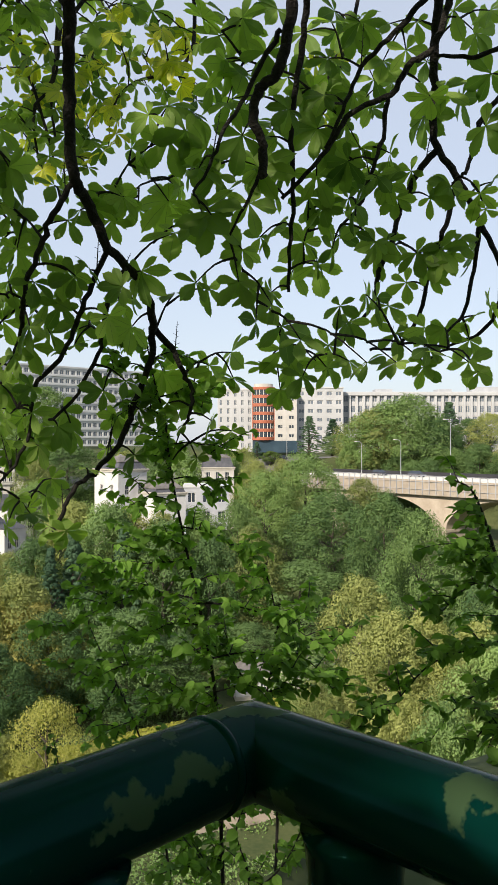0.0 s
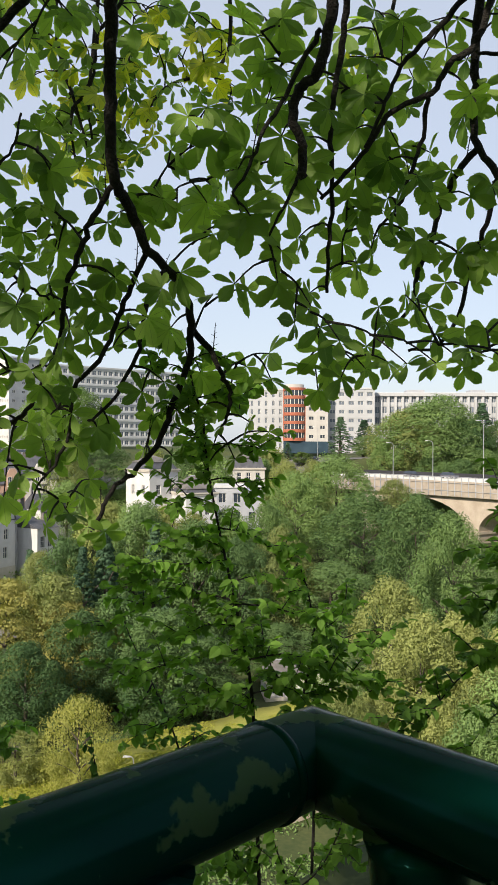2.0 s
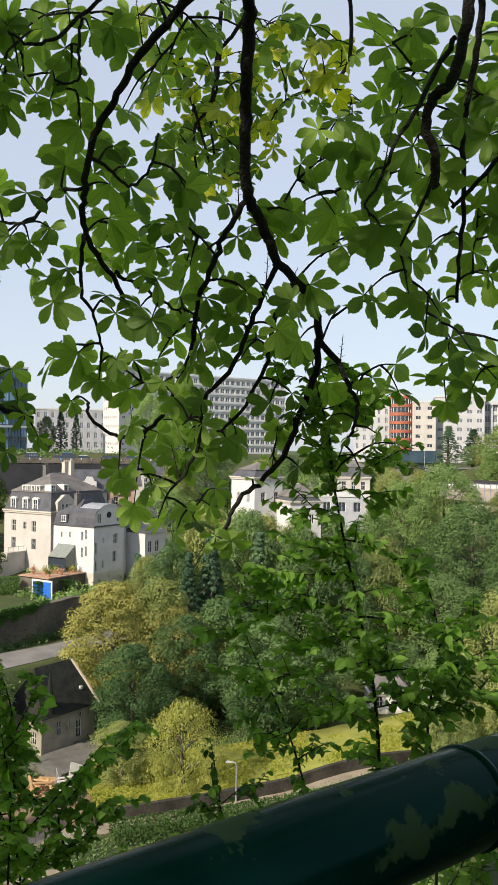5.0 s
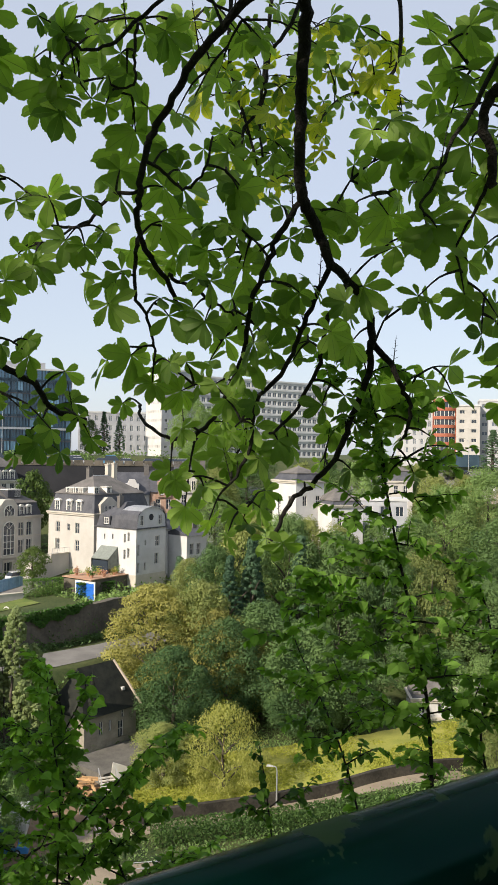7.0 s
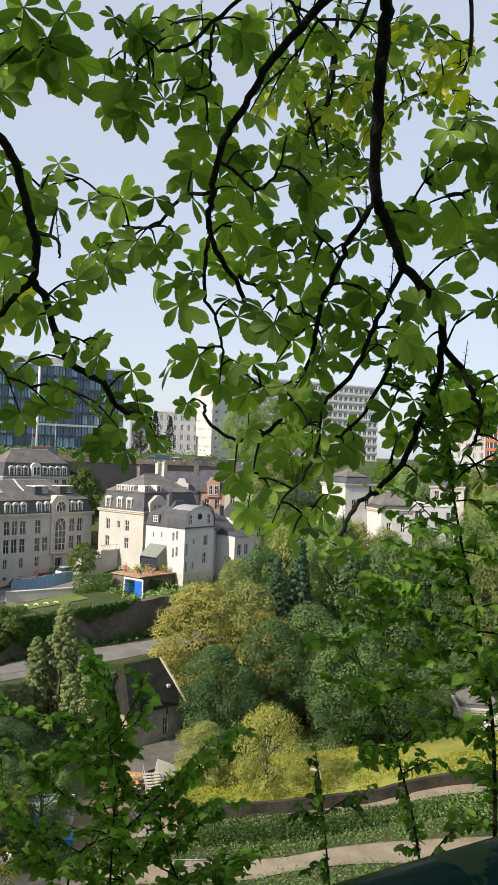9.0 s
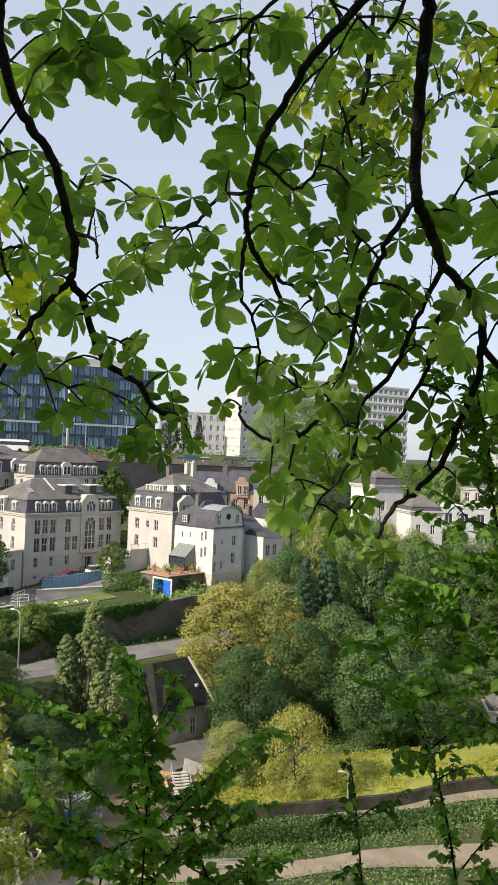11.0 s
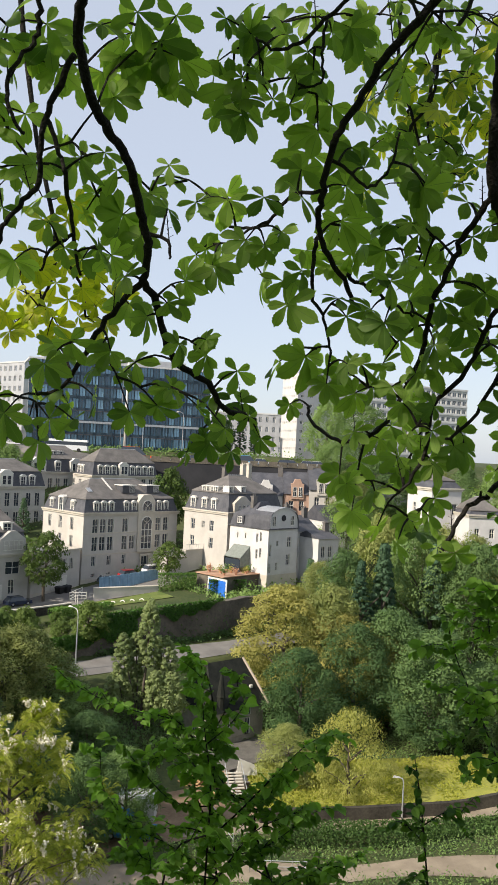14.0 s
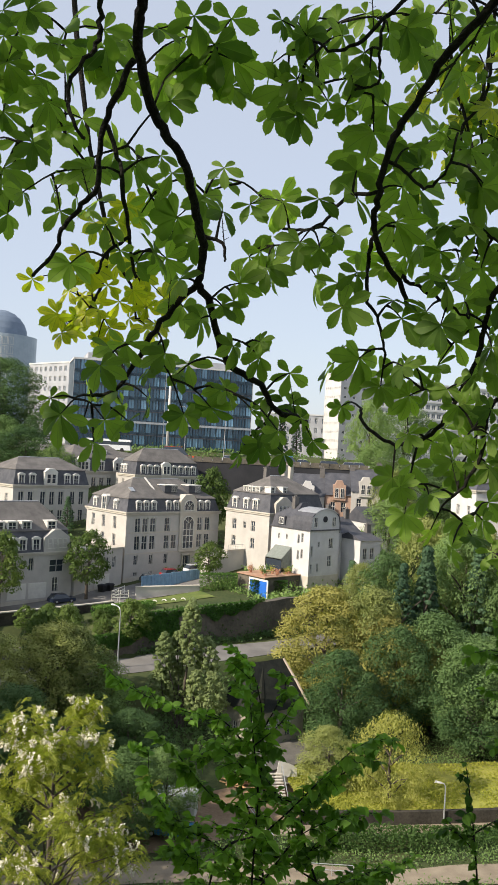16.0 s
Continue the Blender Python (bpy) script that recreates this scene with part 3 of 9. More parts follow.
for k in range(len(arch) - 1):
    n = k * 4
    g.f += [(n, n + 4, n + 5, n + 1), (n + 2, n + 3, n + 7, n + 6), (n, n + 2, n + 6, n + 4), (n + 1, n + 5, n + 7, n + 3)]
    g.m += [1 if 2 < k < 7 else 0] * 4
part("curved_roof", g, (SLATE, ZINC), white_house, "curved slate sides and zinc top")
for k in range(9):
    g = Geo()
    y = 0.1 + k * 0.5
    g.tube([(x, y, z + 0.16, 0.035) for x, z in arch[3:8]], 4)
    part("seam", g, ZINC, white_house)
for x in (1.3, 6.2):
    window(white_house, x, -0.05, 8.9, 0.9, 1.7)
g = Geo()
g.tube([(3.8, -0.1, 10.2, 0.55), (3.8, 0.05, 10.2, 0.55)], 14)
part("medallion", g, DARK_WALL, white_house)
g = Geo()
g.box(-0.25, -0.25, 8.2, 8.05, 9.85, 8.4)
part("cornice", g, SLATE, white_house)
g = Geo()
b0 = [(0.0, 4.3, 8.4), (7.8, 4.3, 8.4), (7.8, 9.6, 8.4), (0.0, 9.6, 8.4)]
b1 = [(0.35, 4.3, 10.4), (7.4, 4.3, 10.4), (7.4, 9.2, 10.4), (0.35, 9.2, 10.4)]
g.hull(b0, b1)
g.hull(b1, [(3.0, 5.0, 12.7), (5.0, 5.0, 12.7), (5.0, 5.6, 12.7), (3.0, 5.6, 12.7)])
part("hipped_roof", g, SLATE, white_house)
g = Geo()
g.box(-0.1, 6.2, 8.7, 0.9, 8.0, 10.2)
dm = part("dormer", g, SLATE, white_house)
fr, pa = window_mesh(1.1, 1.1)
for nm, me in (("window", fr), ("pane", pa)):
    o = new(nm, me)
    o.parent, o.matrix_basis = dm, pose(-0.13, 7.1, 8.9, 0, 0, -90)
chimney(white_house, 2.2, 6.0, 10.5, 13.6, 1.0, 0.7, ROOF_GREY)
chimney(white_house, 9.0, 4.0, 6.0, 12.2, 0.8, 0.7, ROOF_GREY)
g = Geo()
g.quad((-2.4, 4.3, 2.9), (-2.4, 8.4, 2.9), (0, 8.4, 4.9), (0, 4.3, 4.9))
g.quad((-2.4, 4.3, 2.8), (0, 4.3, 4.8), (0, 8.4, 4.8), (-2.4, 8.4, 2.8))
g.poly([(-2.4, 4.3, 2.8), (-2.4, 4.3, 1.2), (0, 4.3, 1.2), (0, 4.3, 4.8)])
g.poly([(-2.4, 8.4, 2.8), (0, 8.4, 4.8), (0, 8.4, 1.2), (-2.4, 8.4, 1.2)])
part("awning", g, plain("awning_cloth", (0.16, 0.18, 0.16), (0.22, 0.24, 0.22), 2.0, 0.8, 0.1), white_house, "grey-green sloping awning")
g = Geo()
g.box(-2.3, 4.5, 0.4, -2.1, 8.2, 2.6)
part("glazing", g, GLASS, white_house)
g = Geo()
g.tube([(8.2, 0.1, -0.5, 0.06), (8.2, 0.1, 8.2, 0.06)], 6)
part("downpipe", g, METAL, white_house)

# The terrace with the blue garage door below it.
terrace = thing("garden_terrace", at_az(-49.5, 136.3, -20.4, 22.5), "walled garden terrace over a garage with a blue door", "terrace")
g = Geo()
g.box(-8.7, 1.8, -5.0, -0.1, 8.5, 0.25)
part("retaining_wall", g, WALLSTONE, terrace)
g = Geo()
g.box(-9.0, 1.6, 0.25, -0.1, 8.6, 0.4)
part("paving", g, plain("terracotta", (0.35, 0.2, 0.13), (0.48, 0.32, 0.22), 0.8, 0.9, 0.1), terrace)
g = Geo()
g.box(-8.85, 0.9, -3.2, -8.7, 1.15, -0.3)
g.box(-8.85, 5.3, -3.2, -8.7, 5.55, -0.3)
g.box(-8.85, 0.9, -0.3, -8.7, 5.55, 0.0)
part("door_frame", g, TRIM, terrace)
for k in range(5):
    g = Geo()
    g.box(-8.82, 1.15, -3.2 + k * 0.58, -8.72, 5.3, -2.65 + k * 0.58)
    part("door_panel", g, BLUE_DOOR, terrace, "bright blue garage door panel" if k == 0 else "")

# The cream house beside it.
cream_house = house("cream_house", -59.0, 140.2, -21.0, 22.5, 15.0, 12.0, 11.0, rows_of((3.2, 6.0), (7.2,), 1.1, 1.9),
                    left_of(12.0, rows_of((4.3, 9.5), (7.2, 4.0), 1.1, 1.9) + [(6.6, 7.6, 0.8, 1.2)]), CREAM, "cream rendered house with tall slate mansard roof", 3.3, 0.9, 3.2, 5.5)
for k in (4.1, 6.7, 9.8):
    dormer(cream_house, 0.12, k, 11.3, -90, 1.05, 1.7)
for k in (4.4, 5.6, 6.8, 8.0):
    dormer(cream_house, 1.0, k, 14.3, -90, 0.6, 1.1, arch=False)
for k in (1.6, 4.8):
    dormer(cream_house, k, 1.1, 14.6, 0, 0.9, 1.0, arch=False)
g = Geo()
g.hull([(1.4, -0.2, 10.6), (6.0, -0.2, 10.6), (6.0, 1.6, 10.6), (1.4, 1.6, 10.6)], [(1.4, -0.2, 12.6), (6.0, -0.2, 12.6), (6.0, 1.6, 12.6), (1.4, 1.6, 12.6)])
g.hull([(1.4, -0.2, 12.6), (6.0, -0.2, 12.6), (6.0, 1.6, 12.6), (1.4, 1.6, 12.6)], [(3.2, -0.2, 13.9), (4.2, -0.2, 13.9), (4.2, 1.6, 13.9), (3.2, 1.6, 13.9)])
part("gable", g, STONE, cream_house)
for x in (2.6, 3.7, 4.8):
    window(cream_house, x, -0.3, 11.0, 0.7, 1.3)
chimney(cream_house, 6.0, 7.5, 15.0, 19.0, 1.0, 0.8, ROOF_GREY)
chimney(cream_house, 10.5, 7.0, 15.0, 19.6, 1.0, 0.8, STONE)
chimney(cream_house, 13.2, 8.0, 15.0, 19.8, 0.9, 0.8, STONE)
for x0, x1, zt in ((-8.5, -4.4, 2.2), (-4.4, -0.1, 3.4)):
    g = Geo()
    g.box(x0, 6.2, -2.0, x1, 8.8, zt)
    w = part("garden_wall", g, CREAM, cream_house)
    g = Geo()
    g.box(x0 - 0.05, 6.1, zt, x1, 6.5, zt + 0.22)
    part("coping", g, STONE, w)
    for k in range(7):
        g = Geo()
        g.box(x0 + 0.3 + k * 0.58, 6.25, zt + 0.22, x0 + 0.36 + k * 0.58, 6.31, zt + 1.1)
        part("baluster", g, METAL, w)
    g = Geo()
    g.box(x0, 6.24, zt + 1.1, x1, 6.32, zt + 1.16)
    part("handrail", g, METAL, w)

# The long low house with garages.
low_house = house("low_house", -92.2, 90.1, -25.2, 22.5, 25.0, 12.0, 8.3, rows_of((22.1,), (5.0,), 2.6, 2.0) + rows_of((17.5, 14.6), (5.4,), 0.9, 2.0) + [(22.0, 1.8, 1.1, 2.3)], [], CREAM,
                  "long cream house with garage doors and dormers in its slate roof", 3.3, 0.8, 4.3, 3.5)
for k in (12.6, 14.4, 15.9, 18.3):
    dormer(low_house, k, 0.1, 8.7, 0, 1.15, 1.7)
g = Geo()
g.hull([(19.6, -0.15, 8.2), (24.2, -0.15, 8.2), (24.2, 1.4, 8.2), (19.6, 1.4, 8.2)], [(19.6, -0.15, 10.6), (24.2, -0.15, 10.6), (24.2, 1.4, 10.6), (19.6, 1.4, 10.6)])
g.hull([(19.6, -0.15, 10.6), (24.2, -0.15, 10.6), (24.2, 1.4, 10.6), (19.6, 1.4, 10.6)], [(21.4, -0.15, 11.9), (22.4, -0.15, 11.9), (22.4, 1.4, 11.9), (21.4, 1.4, 11.9)])
part("gable", g, CREAM, low_house)
for x in (20.6, 21.5, 22.4, 23.3):
    window(low_house, x, -0.2, 8.9, 0.75, 1.5, cross=0)
for x in (12.2, 14.4, 16.9, 21.4):
    d = dormer(low_house, x, 1.0, 11.7, 0, 1.4, 1.4, arch=False, deep=2.6)
for x in (15.2, 18.8):
    g = Geo()
    g.box(x - 1.6, -0.06, 0.9, x + 1.6, 0.05, 3.4)
    door = part("garage_door", g, TRIM, low_house, "white ribbed garage door")
    for k in range(4):
        g = Geo()
        g.box(x - 1.5, -0.1, 1.0 + k * 0.6, x + 1.5, -0.05, 1.5 + k * 0.6)
        part("panel", g, TRIM, door)


def stone_gable(parent, x, z, w, h, lights=3, turn=0, y=-0.12):
    """A pale gable that stands before a mansard, with a row of windows and a low pediment."""
    g = Geo()
    g.hull([(-w / 2, -0.1, 0), (w / 2, -0.1, 0), (w / 2, 1.7, 0), (-w / 2, 1.7, 0)], [(-w / 2, -0.1, h), (w / 2, -0.1, h), (w / 2, 1.7, h), (-w / 2, 1.7, h)])
    g.hull([(-w / 2 - 0.1, -0.16, h), (w / 2 + 0.1, -0.16, h), (w / 2 + 0.1, 1.7, h), (-w / 2 - 0.1, 1.7, h)], [(-w * 0.2, -0.16, h + w * 0.26), (w * 0.2, -0.16, h + w * 0.26), (w * 0.2, 1.7, h + w * 0.26), (-w * 0.2, 1.7, h + w * 0.26)])
    ob = part("gable", g, TRIM, parent, "pale stone gable with a low pediment")
    ob.matrix_basis = pose(x, y, z, 0, 0, turn)
    ww = w * 0.78 / lights
    for k in range(lights):
        fr, pa = window_mesh(ww * 0.8, h * 0.72, 0, 1)
        o = new("window", fr)
        o.parent, o.matrix_basis = ob, pose((k - (lights - 1) / 2) * ww, -0.2, h * 0.14)
        p = new("pane", pa)
        p.parent, p.matrix_basis = ob, pose((k - (lights - 1) / 2) * ww, -0.2, h * 0.14)
    return ob


for x, y, z, az, L, D, H, spec in ((-107.9, 127.5, -18.3, 19.1, 17.7, 11, 10.4, "mid"), (-115.3, 154.8, -16.1, 26.1, 17.1, 11, 10.6, "gables"), (-100.4, 159.4, -15.4, 28.0, 17.5, 8, 9.8, "plain")):
    xs = [L * f for f in (0.1, 0.22, 0.38, 0.5, 0.62, 0.78, 0.9)]
    h = house("cream_villa", x, y, z, az, L, D, H, rows_of(xs, (2.6, 6.4), 1.2, 2.7), left_of(D, rows_of((2.5, 5.5, 8.5), (3.0, 6.6), 1.0, 2.0)),
              CREAM, {"mid": "cream villa with a central arched dormer and weathered hipped roof", "gables": "cream villa with two pale gables in its blue slate roof", "plain": "cream villa with a row of dormers further up the slope"}[spec],
              2.9, 0.7, 2.3 if spec == "mid" else 3.0, 4.0)
    if spec == "gables":
        stone_gable(h, L * 0.2, H + 0.02, 3.6, 2.3)
        stone_gable(h, L * 0.78, H + 0.02, 3.6, 2.3)
        dormer(h, L * 0.49, 0.0, H + 0.2, 0, 1.2, 2.0)
        stone_gable(h, 0, H + 0.02, 2.6, 2.2, 2, -90, D * 0.3)
        for k in range(3):
            dormer(h, L * 0.42 + k * 1.5, 2.2, H + 3.5, 0, 0.9, 1.2, arch=False, deep=2.2)
    elif spec == "mid":
        for f in (0.1, 0.24, 0.7, 0.82):
            dormer(h, L * f, 0.1, H + 0.25, 0, 1.15, 1.7)
        stone_gable(h, L * 0.47, H + 0.02, 3.0, 2.5, 2)
    else:
        for f in (0.12, 0.22, 0.32, 0.6, 0.7, 0.8, 0.9):
            dormer(h, L * f, 0.1, H + 0.25, 0, 1.0, 1.7)
        stone_gable(h, L * 0.46, H + 0.02, 2.4, 2.4, 2)
    for f in (0.62, 0.8):
        dormer(h, 0.12, D * f, H + 0.25, -90, 1.0, 1.6)

# Garage wing between the long house and the villa.
wing = thing("garage_wing", at_az(-82.3, 113.6, -24.3, 6.0), "low cream garage wing with a roof garden between two houses", "building")
ww = [(8.2, 3.7, 0.9, 1.9), (10.0, 3.7, 0.9, 1.9), (2.0, 3.7, 0.9, 1.9)]
shell(wing, 12.3, 6.0, 6.9, holes_for(ww), [], CREAM)
put_windows(wing, ww, "front")
footing(wing, 12.3, 6.0, 3.0, 0.5)
g = Geo()
g.box(-0.15, -0.25, 6.9, 12.45, 6.2, 7.15)
part("cornice", g, STONE, wing)
g = Geo()
g.box(5.0, -0.06, 0.2, 8.9, 0.05, 2.7)
door = part("garage_door", g, TRIM, wing, "white ribbed garage door")
for k in range(4):
    g = Geo()
    g.box(5.1, -0.1, 0.3 + k * 0.6, 8.8, -0.06, 0.8 + k * 0.6)
    part("panel", g, TRIM, door)


def row_house(x, y, z, az, L, D, H, gable, front, label, rise=4.5, fancy=True):
    """A terraced house with a slate roof and a tall front gable."""
    t = thing("terraced_house", at_az(x, y, z, az), label, "house")
    wins = rows_of((L * 0.25, L * 0.6), (H - 3.4, H - 6.8), 1.0, 2.0)
    shell(t, L, D, H, holes_for(wins), [], front)
    put_windows(t, wins, "front")
    g = Geo()
    a, b, c, d = (-0.1, -0.3, H), (L + 0.1, -0.3, H), (L + 0.1, D + 0.3, H), (-0.1, D + 0.3, H)
    e, f = (-0.1, D * 0.55, H + rise), (L + 0.1, D * 0.55, H + rise)
    g.quad(a, b, f, e)
    g.quad(c, d, e, f)
    g.poly((b, c, f))
    g.poly((d, a, e))
    g.quad(a, d, c, b)
    part("roof", g, SLATE, t)
    if fancy:
        g = Geo()
        w, m = L * 0.42, L * 0.45
        g.hull([(m - w / 2, -0.35, H - 1), (m + w / 2, -0.35, H - 1), (m + w / 2, 2.2, H - 1), (m - w / 2, 2.2, H - 1)], [(m - w / 2, -0.35, H + 2.2), (m + w / 2, -0.35, H + 2.2), (m + w / 2, 2.2, H + 2.2), (m - w / 2, 2.2, H + 2.2)])
        g.hull([(m - w * 0.36, -0.35, H + 2.2), (m + w * 0.36, -0.35, H + 2.2), (m + w * 0.36, 2.2, H + 2.2), (m - w * 0.36, 2.2, H + 2.2)], [(m - w * 0.2, -0.35, H + 3.1), (m + w * 0.2, -0.35, H + 3.1), (m + w * 0.2, 2.2, H + 3.1), (m - w * 0.2, 2.2, H + 3.1)])
        part("gable", g, gable, t)
        for k in (-0.22, 0.22):
            window(t, m + k * w, -0.45, H - 0.4, w * 0.3, 1.9)
    chimney(t, L - 0.5, D * 0.5, H + 1.0, H + rise + 1.3, 1.0, 0.7, ROOF_GREY)
    footing(t, L, D, 6.0, 0.7, None if fancy else front)
    return t


row_house(-62.4, 160.4, -16.5, 68, 6.5, 10, 9, WHITE, CREAM, "cream terraced house with white gable and slate roof", 4.5)
row_house(-56.1, 162.7, -16.0, 68, 6.2, 10, 9, BRICK, BRICK, "brick-red terraced house with curved gable", 4.5)
row_house(-51.1, 164.3, -15.5, 68, 6.5, 10, 9.5, CREAM, CREAM, "cream terraced house with stone window frames", 4.5)
row_house(-47.4, 145.5, -18.5, 30, 5.5, 7, 5.6, WHITE, WHITE, "white annex with a low slate roof", 2.6, False)
row_house(-42.6, 143.9, -18.0, 30, 5, 6, 4.2, WHITE, WHITE, "low white annex beside conifers", 1.2, False)
row_house(-44.8, 155.8, -17.0, 40, 7, 8, 5.4, WHITE, WHITE, "white house with a pale roof behind trees", 3, False)

# Dark wall of the boulevard above the terraced houses.
g = Geo()
wall = thing("boulevard_wall", at_az(-98.3, 177.6, 0, 66.0), "long dark retaining wall with a stone parapet", "wall", kind="structure")
# The wall's shade is put into its near-black colour.
g.box(0, 0, -16, 47, 1.2, -2.2)
part("wall", g, DARK_WALL, wall)
g = Geo()
g.box(-0.1, -0.15, -2.2, 47.1, 1.35, -1.9)
part("coping", g, WALLSTONE, wall)
for k in range(19):
    g = Geo()
    g.box(k * 2.4, 0.2, -1.9, k * 2.4 + 2.1, 0.6, -0.9)
    part("parapet", g, WALLSTONE, wall)

# Each pane's base colour varies from dark to light blue, a painted sky reflection.
SKY_TINTED_GLASS, _bnt, _bb = nodes_of("sky_tinted_glass")
_binfo = _bnt.nodes.new("ShaderNodeObjectInfo")
_bramp = _bnt.nodes.new("ShaderNodeValToRGB")
_bramp.color_ramp.elements[0].position, _bramp.color_ramp.elements[1].position = 0.35, 1.0
_bramp.color_ramp.elements[0].color, _bramp.color_ramp.elements[1].color = (0.018, 0.075, 0.125, 1), (0.25, 0.46, 0.62, 1)
_bnt.links.new(_binfo.outputs["Random"], _bramp.inputs["Fac"])
_bnt.links.new(_bramp.outputs["Color"], _bb.inputs["Base Color"])
_bb.inputs["Roughness"].default_value, _bb.inputs["Specular IOR Level"].default_value, _bb.inputs["Metallic"].default_value = 0.08, 1.0, 0.15
g = Geo()
g.box(-22, 1.2, -3.2, 47, 26, -1.75)
part("street_deck", g, ASPHALT, wall, "grey street surface behind the parapet")
# Glass of far buildings: distance haze is put into its paler colour.
FAR_GLASS = plain("hazed_window_glass", (0.13, 0.15, 0.18), (0.22, 0.25, 0.28), 0.3, 0.2, 0.0)
office = block("office_block", -143.5, 192.5, -3.0, 48.8, 53.2, 18, 27.5, 30, 8, DARKGLASS, "wide dark glass office block above the villas", 0.9, 0.84, pane=SKY_TINTED_GLASS)
for k in range(1, 8):
    g = Geo()
    g.box(-0.1, -0.2, k * 27.5 / 8 - 0.12, 53.3, 0.0, k * 27.5 / 8 + 0.12)
    part("floor_edge", g, DARKGLASS if k % 2 else SLATE, office)
for k in range(21):
    g = Geo()
    g.box(k * 2.66 - 0.07, -0.25, 2.0, k * 2.66 + 0.07, 0.0, 27.5)
    part("mullion", g, METAL if k % 10 == 0 else DARKGLASS, office)
g = Geo()
g.box(0, -0.5, 10.2, 53.2, 0, 10.8)
part("ledge", g, METAL, office)
g = Geo()
g.box(4, 3, 28.0, 46, 15, 30.0)
part("plant_room", g, GREY_WALL, office)
tower = block("white_tower", -81.3, 245.0, -1.0, 41.7, 13.4, 10, 27.8, 4, 9, GREY_WALL, "slim white tower with narrow windows", 0.3, 0.3, 3.0, None, 7)
# Light and shade put into the colours: left wall white, the others grey.
for o in tower.children:
    if o.name.startswith("wall") and abs(o.data.vertices[0].co.x) < 0.01 and o.data.vertices[1].co.x < 0.01:
        o.data.materials[0] = WHITE
slab = block("slab_block", -92.0, 281.0, -2.0, 46.0, 72.0, 12, 31.0, 30, 9, CONCRETE, "long pale concrete slab block", 0.72, 0.5, 2.0, pane=FAR_GLASS)
for k in range(10):
    g = Geo()
    z = 2.0 + k * 29.0 / 9
    g.box(-0.1, -0.25, z - 0.2, 72.1, 0.0, z + 0.35)
    part("floor_band", g, CONCRETE, slab)
beige = block("apartment_block", 8.7, 280.0, -2.0, 90, 7.6, 12, 20.0, 2, 5, CREAM, "beige apartment block beside the orange bay", 0.45, 0.36, 4.5)
block("apartment_block", 16.4, 284.0, -2.0, 90, 16, 12, 22.0, 5, 7, FAR_WHITE, "white apartment block with window bands", 0.6, 0.42, 1.0, pane=FAR_GLASS)
block("white_block", -10.8, 284.0, -2.0, 90, 12.2, 12, 21.5, 5, 7, FAR_WHITE, "white block beside the orange bay", 0.4, 0.6, 1.0, pane=FAR_GLASS)
long_office = block("long_office", 32.6, 288.5, -2.0, 90, 80, 14, 20.6, 32, 5, FAR_WHITE, "long pale office building with upright ribs", 0.66, 0.62, 2.0, pane=FAR_GLASS)
for k in range(33):
    g = Geo()
    g.box(k * 2.5 - 0.42, -0.6, 2.0, k * 2.5 + 0.42, 0.0, 19.8)
    part("rib", g, FAR_WHITE, long_office)
g = Geo()
g.box(-0.5, -0.9, 19.8, 80.5, 14.5, 20.9)
part("eaves", g, FAR_WHITE, long_office)
for x, w in ((12, 6), (34, 5), (46, 12)):
    g = Geo()
    g.box(x, 3, 20.9, x + w, 10, 23.0 if w > 10 else 22.2)
    part("plant_room", g, GREY_WALL, long_office)
block("townhouse_row", -122.0, 274.4, -2.0, 68.5, 25, 10, 17.0, 10, 4, GREY_WALL, "distant row of pale grey townhouses", 0.45, 0.55, 3.0, pane=FAR_GLASS)
# The grey wall colour carries the shade on this building.
block("white_office", -192.0, 232.0, -2.0, 108, 26, 14, 29.0, 9, 8, GREY_WALL, "office building behind the trees, its shade put in as pale grey", 0.5, 0.5, 2.0, pane=FAR_GLASS)

# Orange bay.
bay = thing("orange_bay", at_az(1.2, 280.0, -2.0, 90), "rounded orange bay of balconies on an apartment block", "building")
g = Geo()
g.box(0.0, 0.6, 0, 7.4, 8, 21)
part("core", g, GLASS, bay)


def half_ring(r0, z0, z1, cx=3.7, cy=1.2, n=12, squash=0.75):
    g = Geo()
    ring = [(cx - math.cos(math.pi * k / n) * r0, cy - math.sin(math.pi * k / n) * r0 * squash) for k in range(n + 1)]
    low = [(x, y, z0) for x, y in ring]
    g.hull(low, [(x, y, z1) for x, y in ring])
    return g


for k in range(6):
    z = 4.2 + k * 2.85
    part("balcony_front", half_ring(3.75, z, z + 1.05), ORANGE, bay)
    part("glazing", half_ring(3.4, z + 1.05, z + 2.85), GLASS, bay)
    for j in range(1, 8):
        a = math.pi * j / 8
        g = Geo()
        x, y = 3.7 - math.cos(a) * 3.45, 1.2 - math.sin(a) * 3.45 * 0.75
        g.box(x - 0.07, y - 0.07, z + 1.05, x + 0.07, y + 0.07, z + 2.85)
        part("mullion", g, TRIM, bay)
part("top_band", half_ring(3.75, 21.3, 22.2), ORANGE, bay)
part("crown_band", half_ring(3.2, 22.2, 23.3), CREAM, bay)
for x in (-0.1, 7.2):
    g = Geo()
    g.box(x, 0.4, 4.2, x + 0.3, 1.3, 22.2)
    part("pier", g, ORANGE, bay)
g = Geo()
g.box(0, -0.5, 0, 15, 2, 4.0)
part("shop_front", g, DARKGLASS, bay)

